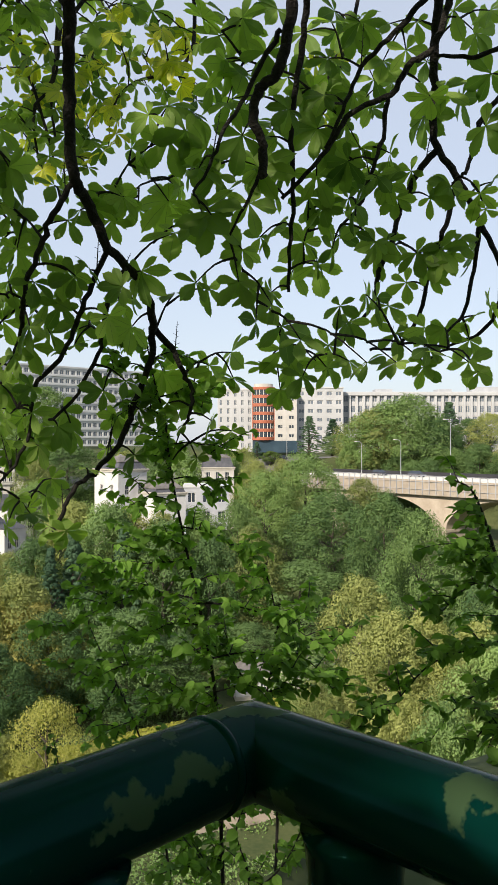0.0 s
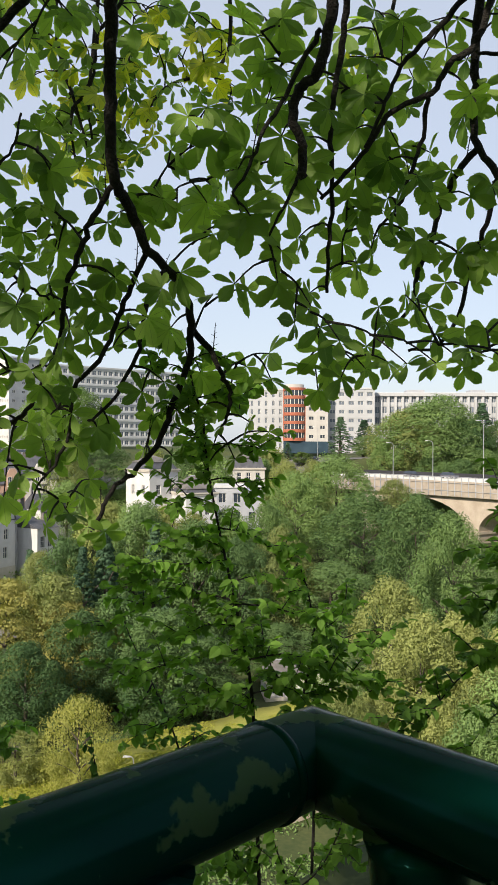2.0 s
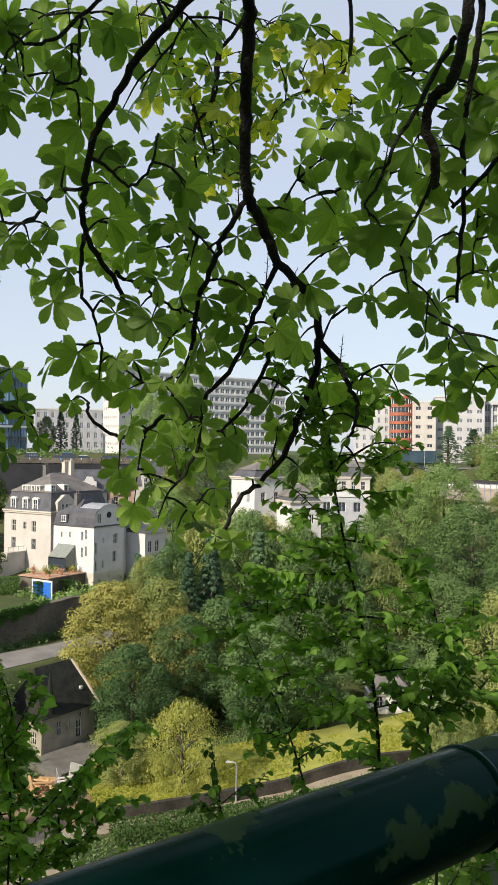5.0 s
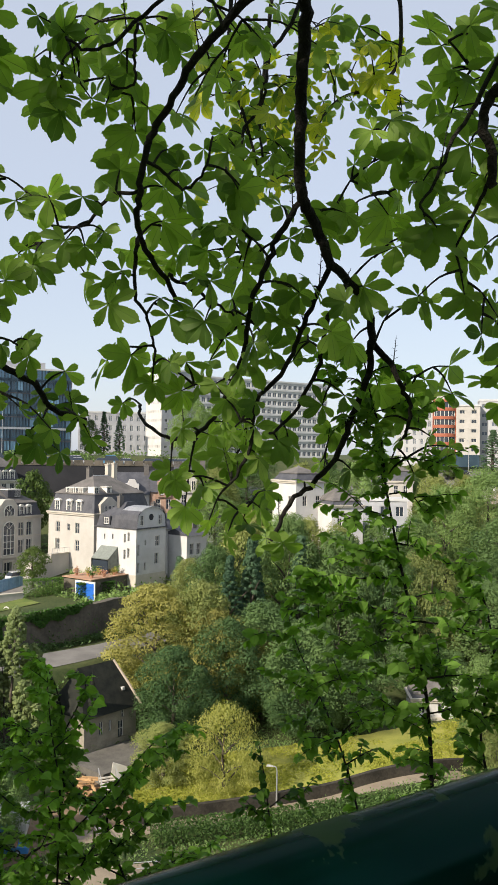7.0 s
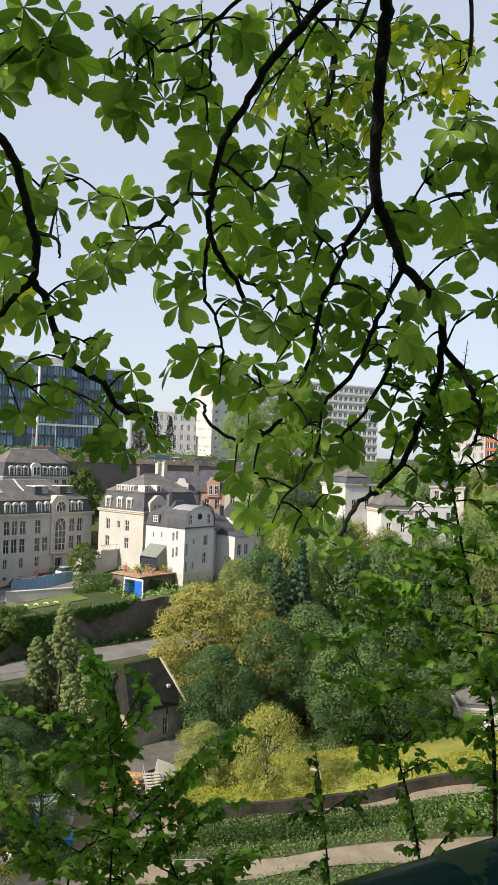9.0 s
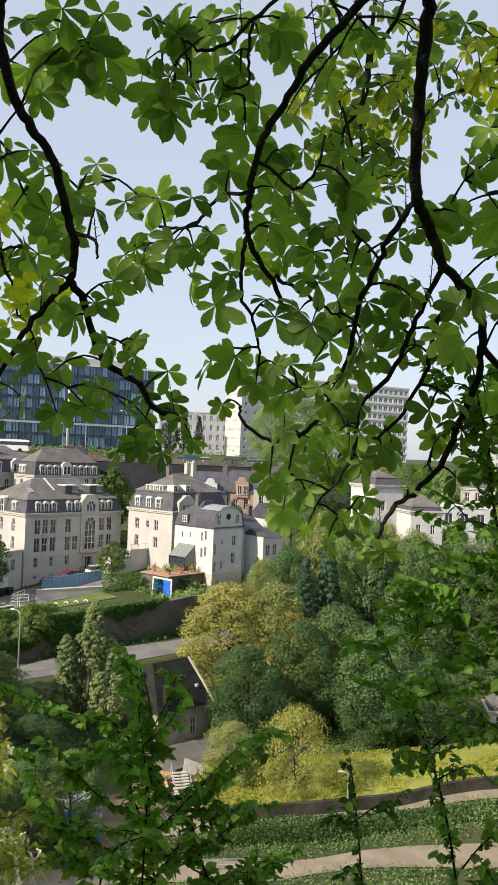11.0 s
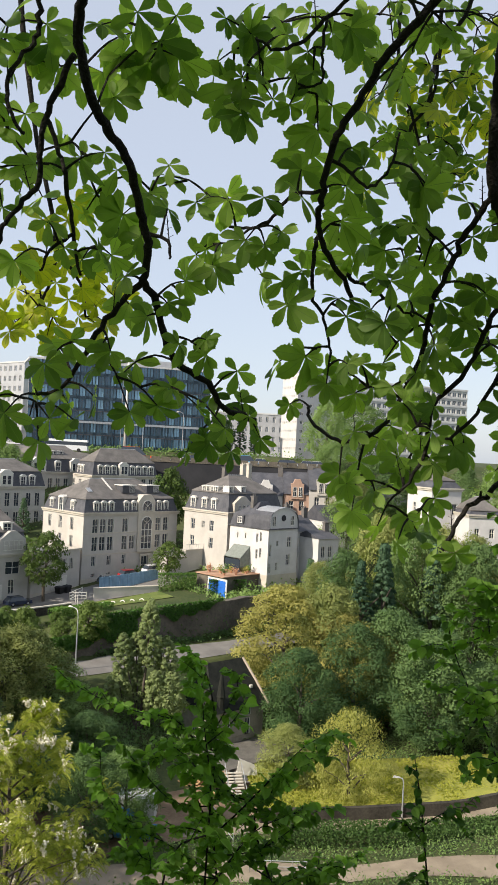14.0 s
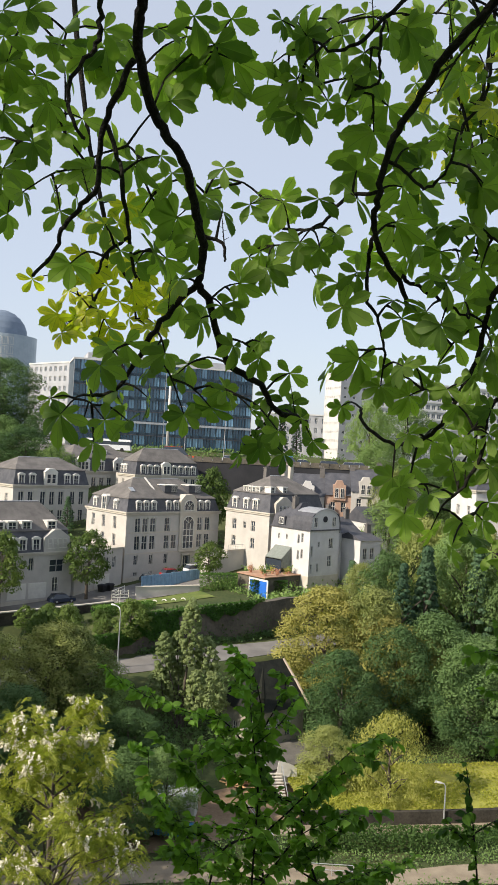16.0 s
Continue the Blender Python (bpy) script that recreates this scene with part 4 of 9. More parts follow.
# Domed building.
domed = thing("domed_building", pose(-224.0, 252.0, -2.0), "round glass-clad office building under a blue-grey dome", "building")
PALE_PANEL = plain("pale_blue_panel", (0.3, 0.36, 0.42), (0.38, 0.44, 0.5), 0.2, 0.3, 0.0)
g = Geo()
n = 40
ring = [(math.cos(2 * math.pi * k / n) * 14.2, math.sin(2 * math.pi * k / n) * 14.2) for k in range(n)]
g.hull([(x, y, 0) for x, y in ring], [(x, y, 42) for x, y in ring])
part("drum", g, PALE_PANEL, domed)
g = Geo()
for j in range(6):
    a, b = math.pi / 2 * j / 6, math.pi / 2 * (j + 1) / 6
    g.hull([(x * 0.74 * math.cos(a), y * 0.74 * math.cos(a), 42 + 10.5 * math.sin(a)) for x, y in ring], [(x * 0.74 * math.cos(b), y * 0.74 * math.cos(b), 42 + 10.5 * math.sin(b)) for x, y in ring], caps=False)
part("dome", g, plain("dome_zinc", (0.13, 0.17, 0.23), (0.17, 0.215, 0.28), 0.3, 0.5, 0.05), domed, smooth=True)
for k in range(n):
    if 22 <= k <= 36:
        for j in range(5):
            a = 2 * math.pi * (k + 0.5) / n
            fr, pa = window_mesh(1.9, 2.8, 1, 0, pane=FAR_GLASS)
            o = new("window", fr)
            o.parent, o.matrix_basis = domed, pose(math.cos(a) * 14.2, math.sin(a) * 14.2, 24 + j * 3.5, 0, 0, math.degrees(a) + 90)
            p = new("pane", pa)
            p.parent = o

# Bridge with arches.
bridge = thing("bridge", at_az(8.0, 242.4, 0, 142.7), "pale stone road bridge with wide arches over the valley", "bridge")
g = Geo()
g.box(18, -6.2, -8.2, 240, 6.2, -7.0)
part("deck", g, CONCRETE, bridge)
g = Geo()
g.box(18, -5.2, -6.99, 240, 4.6, -6.9)
part("road_surface", g, TRIM, bridge, "pale covered road surface")
PIERS = (29, 65, 101, 137, 173, 209)
CONCRETE_DARK = plain("old_paving", (0.09, 0.085, 0.075), (0.16, 0.15, 0.13), 0.5, 0.95, 0.2, 8.0)
# Darker stone than old_wall_stone.
DARK_STONE = plain("dark_wall_stone", (0.026, 0.024, 0.019), (0.07, 0.063, 0.05), 0.5, 0.95, 0.6, 4.0)
SANDSTONE = plain("sandstone", (0.36, 0.3, 0.23), (0.48, 0.41, 0.33), 0.4, 0.9, 0.2, 6.0)
for a, b in zip(PIERS, PIERS[1:]):
    g = Geo()
    n, r0, r1 = 16, a + 1.8, b - 1.8
    arc = [(r0 + (r1 - r0) * (0.5 - 0.5 * math.cos(math.pi * k / n)), -18.2 + 7.0 * math.sin(math.pi * k / n)) for k in range(n + 1)]
    for y, flip in ((-5.2, False), (5.2, True)):
        for (x0, z0), (x1, z1) in zip(arc, arc[1:]):
            q = [(x0, y, z0), (x1, y, z1), (x1, y, -8.2), (x0, y, -8.2)]
            g.poly(q[::-1] if flip else q)
    for (x0, z0), (x1, z1) in zip(arc, arc[1:]):
        g.quad((x0, -5.2, z0), (x0, 5.2, z0), (x1, 5.2, z1), (x1, -5.2, z1))
    part("arch", g, SANDSTONE, bridge)
for x in PIERS:
    g = Geo()
    g.box(x - 1.8, -5.2, -42, x + 1.8, 5.2, -8.2)
    p = part("pier", g, SANDSTONE, bridge)
    g = Geo()
    g.box(x - 2.1, -5.5, -18.9, x + 2.1, 5.5, -18.3)
    part("impost", g, SANDSTONE, p)
g = Geo()
g.box(18, -6.3, -10.7, 240, -6.2, -7.2)
part("fascia", g, plain("fascia_boards", (0.3, 0.255, 0.2), (0.39, 0.335, 0.27), 0.5, 0.9, 0.1), bridge, "pale peach boarded fascia")
g = Geo()
g.box(18, 5.8, -7.0, 240, 6.1, -5.9)
part("parapet", g, DARK_WALL, bridge, "dark far parapet")
post = Geo()
post.box(-0.07, -0.1, 0, 0.07, 0.1, 4.4)
post_mesh = post.mesh("railing_post", METAL)
post_mesh.materials[0] = GREY_WALL
for k in range(70):
    o = new("railing_post", post_mesh)
    o.parent, o.location = bridge, (19 + k * 2.0, -6.4, -10.6)
for z in (-6.2, -7.6, -9.4):
    g = Geo()
    g.tube([(18, -6.45, z, 0.05), (240, -6.45, z, 0.05)], 5)
    part("rail", g, GREY_WALL, bridge)


def street_lamp(x, y, z, h, az, label, arm=1.2):
    t = thing("street_lamp", pose(x, y, z, 0, 0, az), label, "lamp", "street lamps")
    g = Geo()
    g.tube([tuple(p) for p in bend([(0, 0, -0.5, 0.1), (0, 0, h * 0.6, 0.075), (0, 0, h * 0.9, 0.06), (-arm * 0.3, 0, h, 0.05), (-arm, 0, h * 1.02, 0.045)], 5)], 8)
    part("pole", g, METAL, t, smooth=True)
    g = Geo()
    g.hull([(-arm - 0.7, -0.16, h * 1.02 - 0.06), (-arm, -0.1, h * 1.02 - 0.05), (-arm, 0.1, h * 1.02 - 0.05), (-arm - 0.7, 0.16, h * 1.02 - 0.06)],
           [(-arm - 0.6, -0.1, h * 1.02 + 0.1), (-arm, -0.06, h * 1.02 + 0.07), (-arm, 0.06, h * 1.02 + 0.07), (-arm - 0.6, 0.1, h * 1.02 + 0.1)])
    part("lamp_head", g, TRIM, t)


street_lamp(-57.6, 89.6, -27.3, 7.7, -20, "grey street lamp with curved arm beside the lower road")
for x, y, z, h in ((36.7, 199.7, -7, 8.9), (46.7, 191.4, -7, 13.5), (28.5, 209.0, -7, 8.5), (-104.1, 188.3, -1.5, 13.0), (-95.0, 193.0, -1.5, 12.0), (-2.0, 262.0, -2.6, 9.0), (12.0, 262, -2.6, 9.0)):
    street_lamp(x, y, z, h, 10, "tall grey street lamp beside the boulevard")
mast = thing("mast", pose(-113.0, 194.6, -2.0), "tall white mast before the office block", "mast")
g = Geo()
g.tube([(0, 0, 0, 0.35), (0, 0, 26, 0.3)], 10)
part("pole", g, TRIM, mast, smooth=True)


# ---- vehicles ----
def car(x, y, az, color, label, long=4.3, high=1.45, van=False, z=None):
    t = thing("car" if not van else "van", pose(x, y, (ground_z(x, y) + 0.12) if z is None else z, 0, 0, 90 - az), label, "car" if not van else "van")
    paint = plain("car_paint", color, tuple(min(1, c * 1.1) for c in color), 1.0, 0.25, 0.0, spec=0.6)
    w = 0.88 if not van else 1.0
    g = Geo()
    L = long / 2
    g.hull([(-L, -w, 0.25), (L, -w, 0.25), (L, w, 0.25), (-L, w, 0.25)], [(-L * 0.98, -w, 0.8), (L * 0.96, -w, 0.75), (L * 0.96, w, 0.75), (-L * 0.98, w, 0.8)])
    part("body", g, paint, t)
    g = Geo()
    k = (0.55, 0.4) if not van else (0.6, 0.98)
    g.hull([(-L * 0.95, -w * 0.97, 0.8), (L * k[0], -w * 0.97, 0.77), (L * k[0], w * 0.97, 0.77), (-L * 0.95, w * 0.97, 0.8)],
           [(-L * 0.72, -w * 0.78, high - 0.06), (L * 0.2, -w * 0.78, high - 0.06), (L * 0.2, w * 0.78, high - 0.06), (-L * 0.72, w * 0.78, high - 0.06)])
    part("cabin_glass", g, GLASS, t)
    g = Geo()
    g.box(-L * 0.75, -w * 0.8, high - 0.06, L * 0.22, w * 0.8, high)
    part("roof", g, paint, t)
    for sx in (-0.62, 0.62):
        for sy in (-1, 1):
            g = Geo()
            g.tube([(L * sx, sy * (w - 0.2), 0.32, 0.32), (L * sx, sy * w * 1.01, 0.32, 0.32)], 14)
            wheel = part("wheel", g, RUBBER, t)
            g = Geo()
            g.tube([(L * sx, sy * w * 1.0, 0.32, 0.19), (L * sx, sy * w * 1.03, 0.32, 0.17)], 10)
            part("rim", g, METAL, wheel)
    return t


car(-81.4, 109.2, 22, (0.02, 0.03, 0.06), "dark blue car parked beside the street")
car(-76.4, 128.6, 25, (0.08, 0.09, 0.1), "dark grey car parked before the villa")
car(-74.6, 132.6, 25, (0.28, 0.02, 0.02), "red car parked before the villa")
car(-71.9, 136.6, 25, (0.55, 0.56, 0.58), "silver estate car parked before the villa")
car(-75.5, 190.7, 66, (0.1, 0.35, 0.6), "blue and white van on the boulevard", 5.0, 2.1, True, z=-1.74)
car(-84, 189.0, 66, (0.7, 0.7, 0.7), "white van on the boulevard", 5.0, 2.0, True, z=-1.74)
car(-105.0, 186.5, 60, (0.7, 0.1, 0.03), "red bus on the boulevard", 9.5, 2.9, True, z=-1.74)
car(-66.0, 196.5, 66, (0.1, 0.1, 0.12), "dark car on the boulevard", z=-1.74)
car(-60.0, 199.5, 66, (0.6, 0.6, 0.62), "silver car on the boulevard", z=-1.74)
car(-92.0, 191.0, 66, (0.5, 0.5, 0.52), "grey car on the boulevard", z=-1.74)
for k, (color, tint) in enumerate((((0.04, 0.05, 0.07), "dark blue"), ((0.45, 0.46, 0.48), "silver"), ((0.1, 0.1, 0.11), "dark grey"), ((0.6, 0.6, 0.6), "white"), ((0.03, 0.03, 0.035), "black"), ((0.3, 0.31, 0.33), "grey"))):
    car(-88.5 + k * 5.3, 186.0 + k * 2.36, 66, color, tint + " car parked behind the parapet", z=-1.74)
car(33.0, 208.0, 142.7, (0.03, 0.03, 0.04), "dark car on the bridge", z=-6.85)
car(40.5, 199.0, 142.7, (0.1, 0.1, 0.12), "grey car on the bridge", z=-6.85)
car(57.5, 180.0, 142.7, (0.05, 0.06, 0.08), "dark car on the bridge", z=-6.85)
car(-36.6, 67.2, 70, (0.05, 0.2, 0.45), "small blue and white truck on the building site", 5.0, 2.2, True)

# White coach on the boulevard.
coach = thing("coach", pose(-122.5, 181.0, -0.9, 0, 0, 24), "white coach with a dark window band on the boulevard", "bus")
COACH_PAINT = plain("coach_paint", (0.6, 0.62, 0.63), (0.66, 0.68, 0.69), 1.0, 0.3, 0.0, spec=0.5)
for nm, w, z0, z1, mat in (("body", 1.25, 0.35, 1.65, COACH_PAINT), ("window_band", 1.22, 1.65, 2.55, GLASS), ("roof", 1.25, 2.55, 3.1, COACH_PAINT)):
    g = Geo()
    slim = 0.92 if nm == "roof" else 1.0
    g.hull([(-5.8, -w, z0), (5.8, -w, z0), (5.8, w, z0), (-5.8, w, z0)], [(-5.7, -w * slim, z1), (5.6, -w * slim, z1), (5.6, w * slim, z1), (-5.7, w * slim, z1)])
    part(nm, g, mat, coach)
for x in (-3.4, 3.6):
    for side in (-1, 1):
        g = Geo()
        g.tube([(x, side * 0.95, 0.45, 0.48), (x, side * 1.27, 0.45, 0.48)], 14)
        part("wheel", g, RUBBER, coach)

# ---- garden things before the houses ----
fence = thing("hoarding", pose(-74.6, 122.2, -22.9, 0, 0, 63.5), "blue-grey corrugated site hoarding beside the street", "fence")
for k in range(6):
    g = Geo()
    g.box(k * 2.05, 0, -0.6, k * 2.05 + 2.0, 0.06, 1.62 + 0.12 * k)
    pn = part("panel", g, HOARDING, fence)
    for j in range(8):
        g = Geo()
        g.box(k * 2.05 + 0.1 + j * 0.24, -0.04, -0.6, k * 2.05 + 0.2 + j * 0.24, 0.0, 1.6 + 0.12 * k)
        part("rib", g, HOARDING, pn)
gw = thing("garden_wall", pose(-72.6, 117.4, -23.2, 0, 0, 50.5), "low beige garden wall with capstones", "wall")
g = Geo()
g.box(0, 0, -2.0, 11.5, 0.4, 0.9)
part("wall", g, CREAM, gw)
for k in range(9):
    g = Geo()
    g.hull([(k * 1.28, -0.08, 0.9), (k * 1.28 + 1.2, -0.08, 0.9), (k * 1.28 + 1.2, 0.48, 0.9), (k * 1.28, 0.48, 0.9)], [(k * 1.28 + 0.05, 0.05, 1.02), (k * 1.28 + 1.15, 0.05, 1.02), (k * 1.28 + 1.15, 0.35, 1.02), (k * 1.28 + 0.05, 0.35, 1.02)])
    part("capstone", g, STONE, gw)
for k in range(7):
    g = Geo()
    x, y = -71.5 + k * 1.15, 112.5 + k * 1.1
    g.tube([(x + math.cos(a) * 0.4, y + math.sin(a) * 0.1, ground_z(x, y) + 0.05 + math.sin(a) * 0.3, 0.09) for a in np.linspace(0, math.pi, 8)], 6)
    solid("garden_arch", g, TRIM, "small white stone arch edging the lawn", "edging", "", True, "lawn edging")
old = thing("old_wall", at_az(-95.0, 42.0, 0, 22.5), "tall old stone retaining wall above the lower road", "wall", kind="structure")
rnd = random.Random(5)
for k in range(46):
    g = Geo()
    x = k * 2.2
    px, py = -95.0 + x * 0.3827, 42.0 + x * 0.9239
    # the wall stands where the bank is steepest
    off = 91.2 - (px * math.sin(N_AZ) + py * math.cos(N_AZ))
    v = px * 0.3827 + py * 0.9239
    zt, zn = [-21.9 - 2.3 * (1 - smooth(63, 67, v + q)) + 0.12 * math.sin((x + q) * 0.9) for q in (0, 2.2)]
    g.hull([(x, off - 0.7, -29), (x + 2.2, off - 0.7, -29), (x + 2.2, off + 1.2, -29), (x, off + 1.2, -29)], [(x, off, zt), (x + 2.2, off, zn), (x + 2.2, off + 1.2, zn), (x, off + 1.2, zt)])
    part("wall_section", g, WALLSTONE, old)

HEDGE = foliage("hedge_leaf", (0.03, 0.078, 0.02), (0.12, 0.215, 0.05), 0.25, 0.6, 0.5, 0.1, 0.5)

# Darker copy of the hedge leaf: the valley's shade is put into its colour.
SHADED_HEDGE = foliage("shaded_hedge_leaf", (0.016, 0.042, 0.014), (0.07, 0.125, 0.035), 0.2, 0.6, 0.5, 0.1, 0.5)


def hedge(x0, y0, x1, y1, z0, h, w, seed, label, mat=None):
    """A clipped hedge of many small leaves."""
    rnd = np.random.default_rng(seed)
    L = math.hypot(x1 - x0, y1 - y0)
    d, s = np.array((x1 - x0, y1 - y0)) / L, np.array((y0 - y1, x1 - x0)) / L
    V, F = [], []
    for _ in range(int(L * 420)):
        a, b, c = rnd.uniform(0, L), rnd.uniform(-w / 2, w / 2), rnd.uniform(0, h)
        k = rnd.integers(0, 3)
        if k == 0:
            c = h + rnd.normal() * 0.08
        elif k == 1:
            b = math.copysign(w / 2, b) + rnd.normal() * 0.06
        p = np.array((x0 + d[0] * a + s[0] * b, y0 + d[1] * a + s[1] * b, z0 + c))
        u, v = rnd.normal(size=3), rnd.normal(size=3)
        u, v = u / np.linalg.norm(u) * 0.13, v / np.linalg.norm(v) * 0.1
        n = len(V)
        V += [tuple(p - u), tuple(p - v), tuple(p + u), tuple(p + v)]
        F.append((n, n + 1, n + 2, n + 3))
    me = bpy.data.meshes.new("hedge")
    me.from_pydata(V, [], F)
    me.materials.append(mat or HEDGE)
    tagged(new("hedge", me), label, "hedge")


hedge(-65.3, 126.0, -60.2, 129.9, -23.2, 3.0, 1.6, 1, "clipped green hedge beside the blue garage door")
hedge(-57.0, 128.6, -52.0, 133.0, -23.4, 2.6, 0.9, 2, "ivy-green hedge along the terrace wall")
hedge(-70.5, 102.5, -66.0, 112.0, -24.6, 1.5, 1.8, 3, "uneven green shrubs above the old wall")
pots = [(-7.5, 3.0), (-6.2, 5.2), (-5.0, 2.6), (-3.6, 6.4), (-2.4, 2.8), (-7.0, 7.2), (-1.2, 3.4), (-4.4, 4.4)]
TERRA = plain("plant_pot", (0.4, 0.2, 0.12), (0.5, 0.28, 0.18), 2.0, 0.9, 0.1)
for k, (x, y) in enumerate(pots):
    c = at_az(-49.5, 136.3, -20.0, 22.5) @ Vector((x, y, 0))
    t = thing("potted_plant", pose(*c), "potted plant on the garden terrace", "plant", "terrace plants")
    g = Geo()
    g.tube([(0, 0, 0, 0.2), (0, 0, 0.4, 0.28)], 10)
    part("pot", g, TERRA, t)
    rr = np.random.default_rng(k)
    V, F = [], []
    for _ in range(140):
        p = np.array((0, 0, 0.8)) + rr.normal(size=3) * np.array((0.28, 0.28, 0.26))
        u, v = rr.normal(size=3) * 0.07, rr.normal(size=3) * 0.07
        n = len(V)
        V += [tuple(p - u), tuple(p - v), tuple(p + u), tuple(p + v)]
        F.append((n, n + 1, n + 2, n + 3))
    me = bpy.data.meshes.new("foliage")
    me.from_pydata(V, [], F)
    part("foliage", me, GREEN_MID, t)
    me.materials.append((GREEN_MID, GREEN_YELLOW, TERRA)[k % 3])

# ---- houses lower on the right ----
house("white_gabled_house", -23.4, 147.9, -14.0, 45.0, 6.4, 7.4, 10.6, rows_of((2.0, 5.0), (6.0,), 1.0, 1.8), left_of(7.4, rows_of((2.0, 5.2), (6.0,), 0.9, 1.7)), WHITE, "white rendered house with grey hipped roof among trees", 1.2, 0.9, 1.2, 3.0)
house("white_gabled_house", -16.6, 146.0, -16.5, 60.0, 6.0, 8.0, 9.0, rows_of((1.5, 4.2), (5.0,), 0.9, 1.6), [], WHITE, "small white house with grey roof among trees", 0.6, 0.4, 2.2, 2.5)
flat_house = block("flat_house", -13.0, 165.0, -16.0, 88.0, 9.0, 8, 8.4, 3, 2, GREY_WALL, "pale flat-roofed house among trees", 0.5, 0.5, 1.0)
house("pale_villa", -11.0, 193.0, -14.0, 85.0, 7.5, 8, 9.6, rows_of((1.5, 3.7, 5.9), (3.4, 6.6), 1.0, 1.9), [], CREAM, "pale villa with grey mansard roof among trees", 2.2, 0.8, 1.6, 4.0)
valley_house = house("valley_house", -1.8, 113.6, -34.3, 80.0, 5.4, 5.0, 3.2, rows_of((1.3, 3.9), (1.2,), 0.9, 1.3), [], WHITE, "small white house on the valley floor", 0.4, 0.3, 1.5, 1.6)
house("valley_house", 6.5, 112.0, -33.6, 70.0, 9.0, 7.0, 3.0, rows_of((2.0, 6.0), (1.0,), 1.0, 1.3), [], STONE, "low stone house with grey roof on the valley floor", 0.4, 0.3, 2.4, 2.0)

# ---- old mill at the foot of the wall ----
mill = thing("mill", at_az(-37.9, 88.2, -32.7, 27.0) @ Matrix.Diagonal((0.84, 0.84, 0.84, 1)), "old stone mill with a steep dark slate roof", "house")
MILL_STONE = plain("weathered_mill_stone", (0.24, 0.215, 0.17), (0.37, 0.335, 0.265), 0.6, 0.95, 0.4, 5.0)
mw = [(3.0, 1.4, 0.7, 1.8), (4.6, 1.6, 0.5, 1.5), (6.6, 0.3, 1.0, 2.3), (6.9, 3.0, 0.6, 1.1)]
shell(mill, 9.5, 7.0, 4.4, holes_for(mw), holes_for(left_of(7.0, [(1.6, 0.6, 1.0, 1.6), (4.0, 0.6, 1.0, 1.6)])), MILL_STONE)
put_windows(mill, mw, "front")
put_windows(mill, left_of(7.0, [(1.6, 0.6, 1.0, 1.6), (4.0, 0.6, 1.0, 1.6)]), "left", 7.0)
footing(mill, 9.5, 7.0, 4.0, 0.3, MILL_STONE)
g = Geo()
a, b, c, d = (-0.4, -0.5, 4.2), (10.0, -0.5, 4.2), (10.0, 7.5, 4.2), (-0.4, 7.5, 4.2)
e, f = (1.6, 3.6, 10.2), (8.2, 3.6, 10.2)
g.quad(a, b, f, e)
g.quad(c, d, e, f)
g.poly((b, c, f))
g.poly((d, a, e))
g.quad(a, d, c, b)
MOSSY = plain("mossy_slate", (0.01, 0.012, 0.01), (0.028, 0.03, 0.022), 0.9, 0.9, 0.4, 10.0)
part("roof", g, MOSSY, mill)
for x, z in ((7.6, 6.4),):
    g = Geo()
    y = -0.5 + (z - 4.2) / 6.0 * 4.1
    g.box(x, y - 0.1, z, x + 0.5, y + 0.6, z + 0.4)
    part("roof_light", g, TRIM, mill)

g = Geo()
ring = [(1.5 + 0.5 * math.cos(k * math.pi / 4), 0.2 + 0.5 * math.sin(k * math.pi / 4)) for k in range(8)]
g.hull([(x, y, 4.3) for x, y in ring], [(x, y, 6.3) for x, y in ring])
turret = part("turret", g, MOSSY, mill)
g = Geo()
g.hull([(1.5 + (x - 1.5) * 1.25, 0.2 + (y - 0.2) * 1.25, 6.3) for x, y in ring], [(1.5 + (x - 1.5) * 0.03, 0.2 + (y - 0.2) * 0.03, 10.6) for x, y in ring])
part("spire", g, MOSSY, turret, "pointed slate spire")
# Verge along the hip; its sunlit look is put into the pale sandstone colour.
g = Geo()
g.tube([(*b, 0.2), ((b[0] + f[0]) / 2 + 0.05, (b[1] + f[1]) / 2 - 0.05, (b[2] + f[2]) / 2 + 0.05, 0.2), (*f, 0.2)], 6)
part("verge", g, SANDSTONE, mill, "tiled verge of the roof, sunlight put in as pale colour")
g = Geo()
g.box(-3.0, -7.5, -2.6, 10.5, -0.3, -0.4)
part("yard", g, CONCRETE_DARK, mill, "grey paved yard before the mill")

# ---- building site ----
g = Geo()
sheet = thing("site_board", pose(-32.3, 82.0, -33.6, 0, 8, 40), "white site panel propped on earth", "panel")
g.hull([(0, 0, 0), (2.6, 0, -0.2), (2.6, 0.08, -0.2), (0, 0.08, 0)], [(0.1, 0.2, 2.3), (2.2, 0.2, 1.7), (2.2, 0.28, 1.7), (0.1, 0.28, 2.3)])
part("board", g, TRIM, sheet)
g = Geo()
g.box(0.2, 0.1, -0.5, 0.3, 0.9, 0.9)
part("prop", g, TRUNK, sheet)
stair = thing("site_stairs", pose(-31.4, 78.6, -34.4, 0, 0, 35), "grey wooden steps with rails on the bank", "stairs")
for k in range(10):
    g = Geo()
    g.box(0, k * 0.32, k * 0.19, 1.8, k * 0.32 + 0.34, k * 0.19 + 0.09)
    part("step", g, STONE, stair)
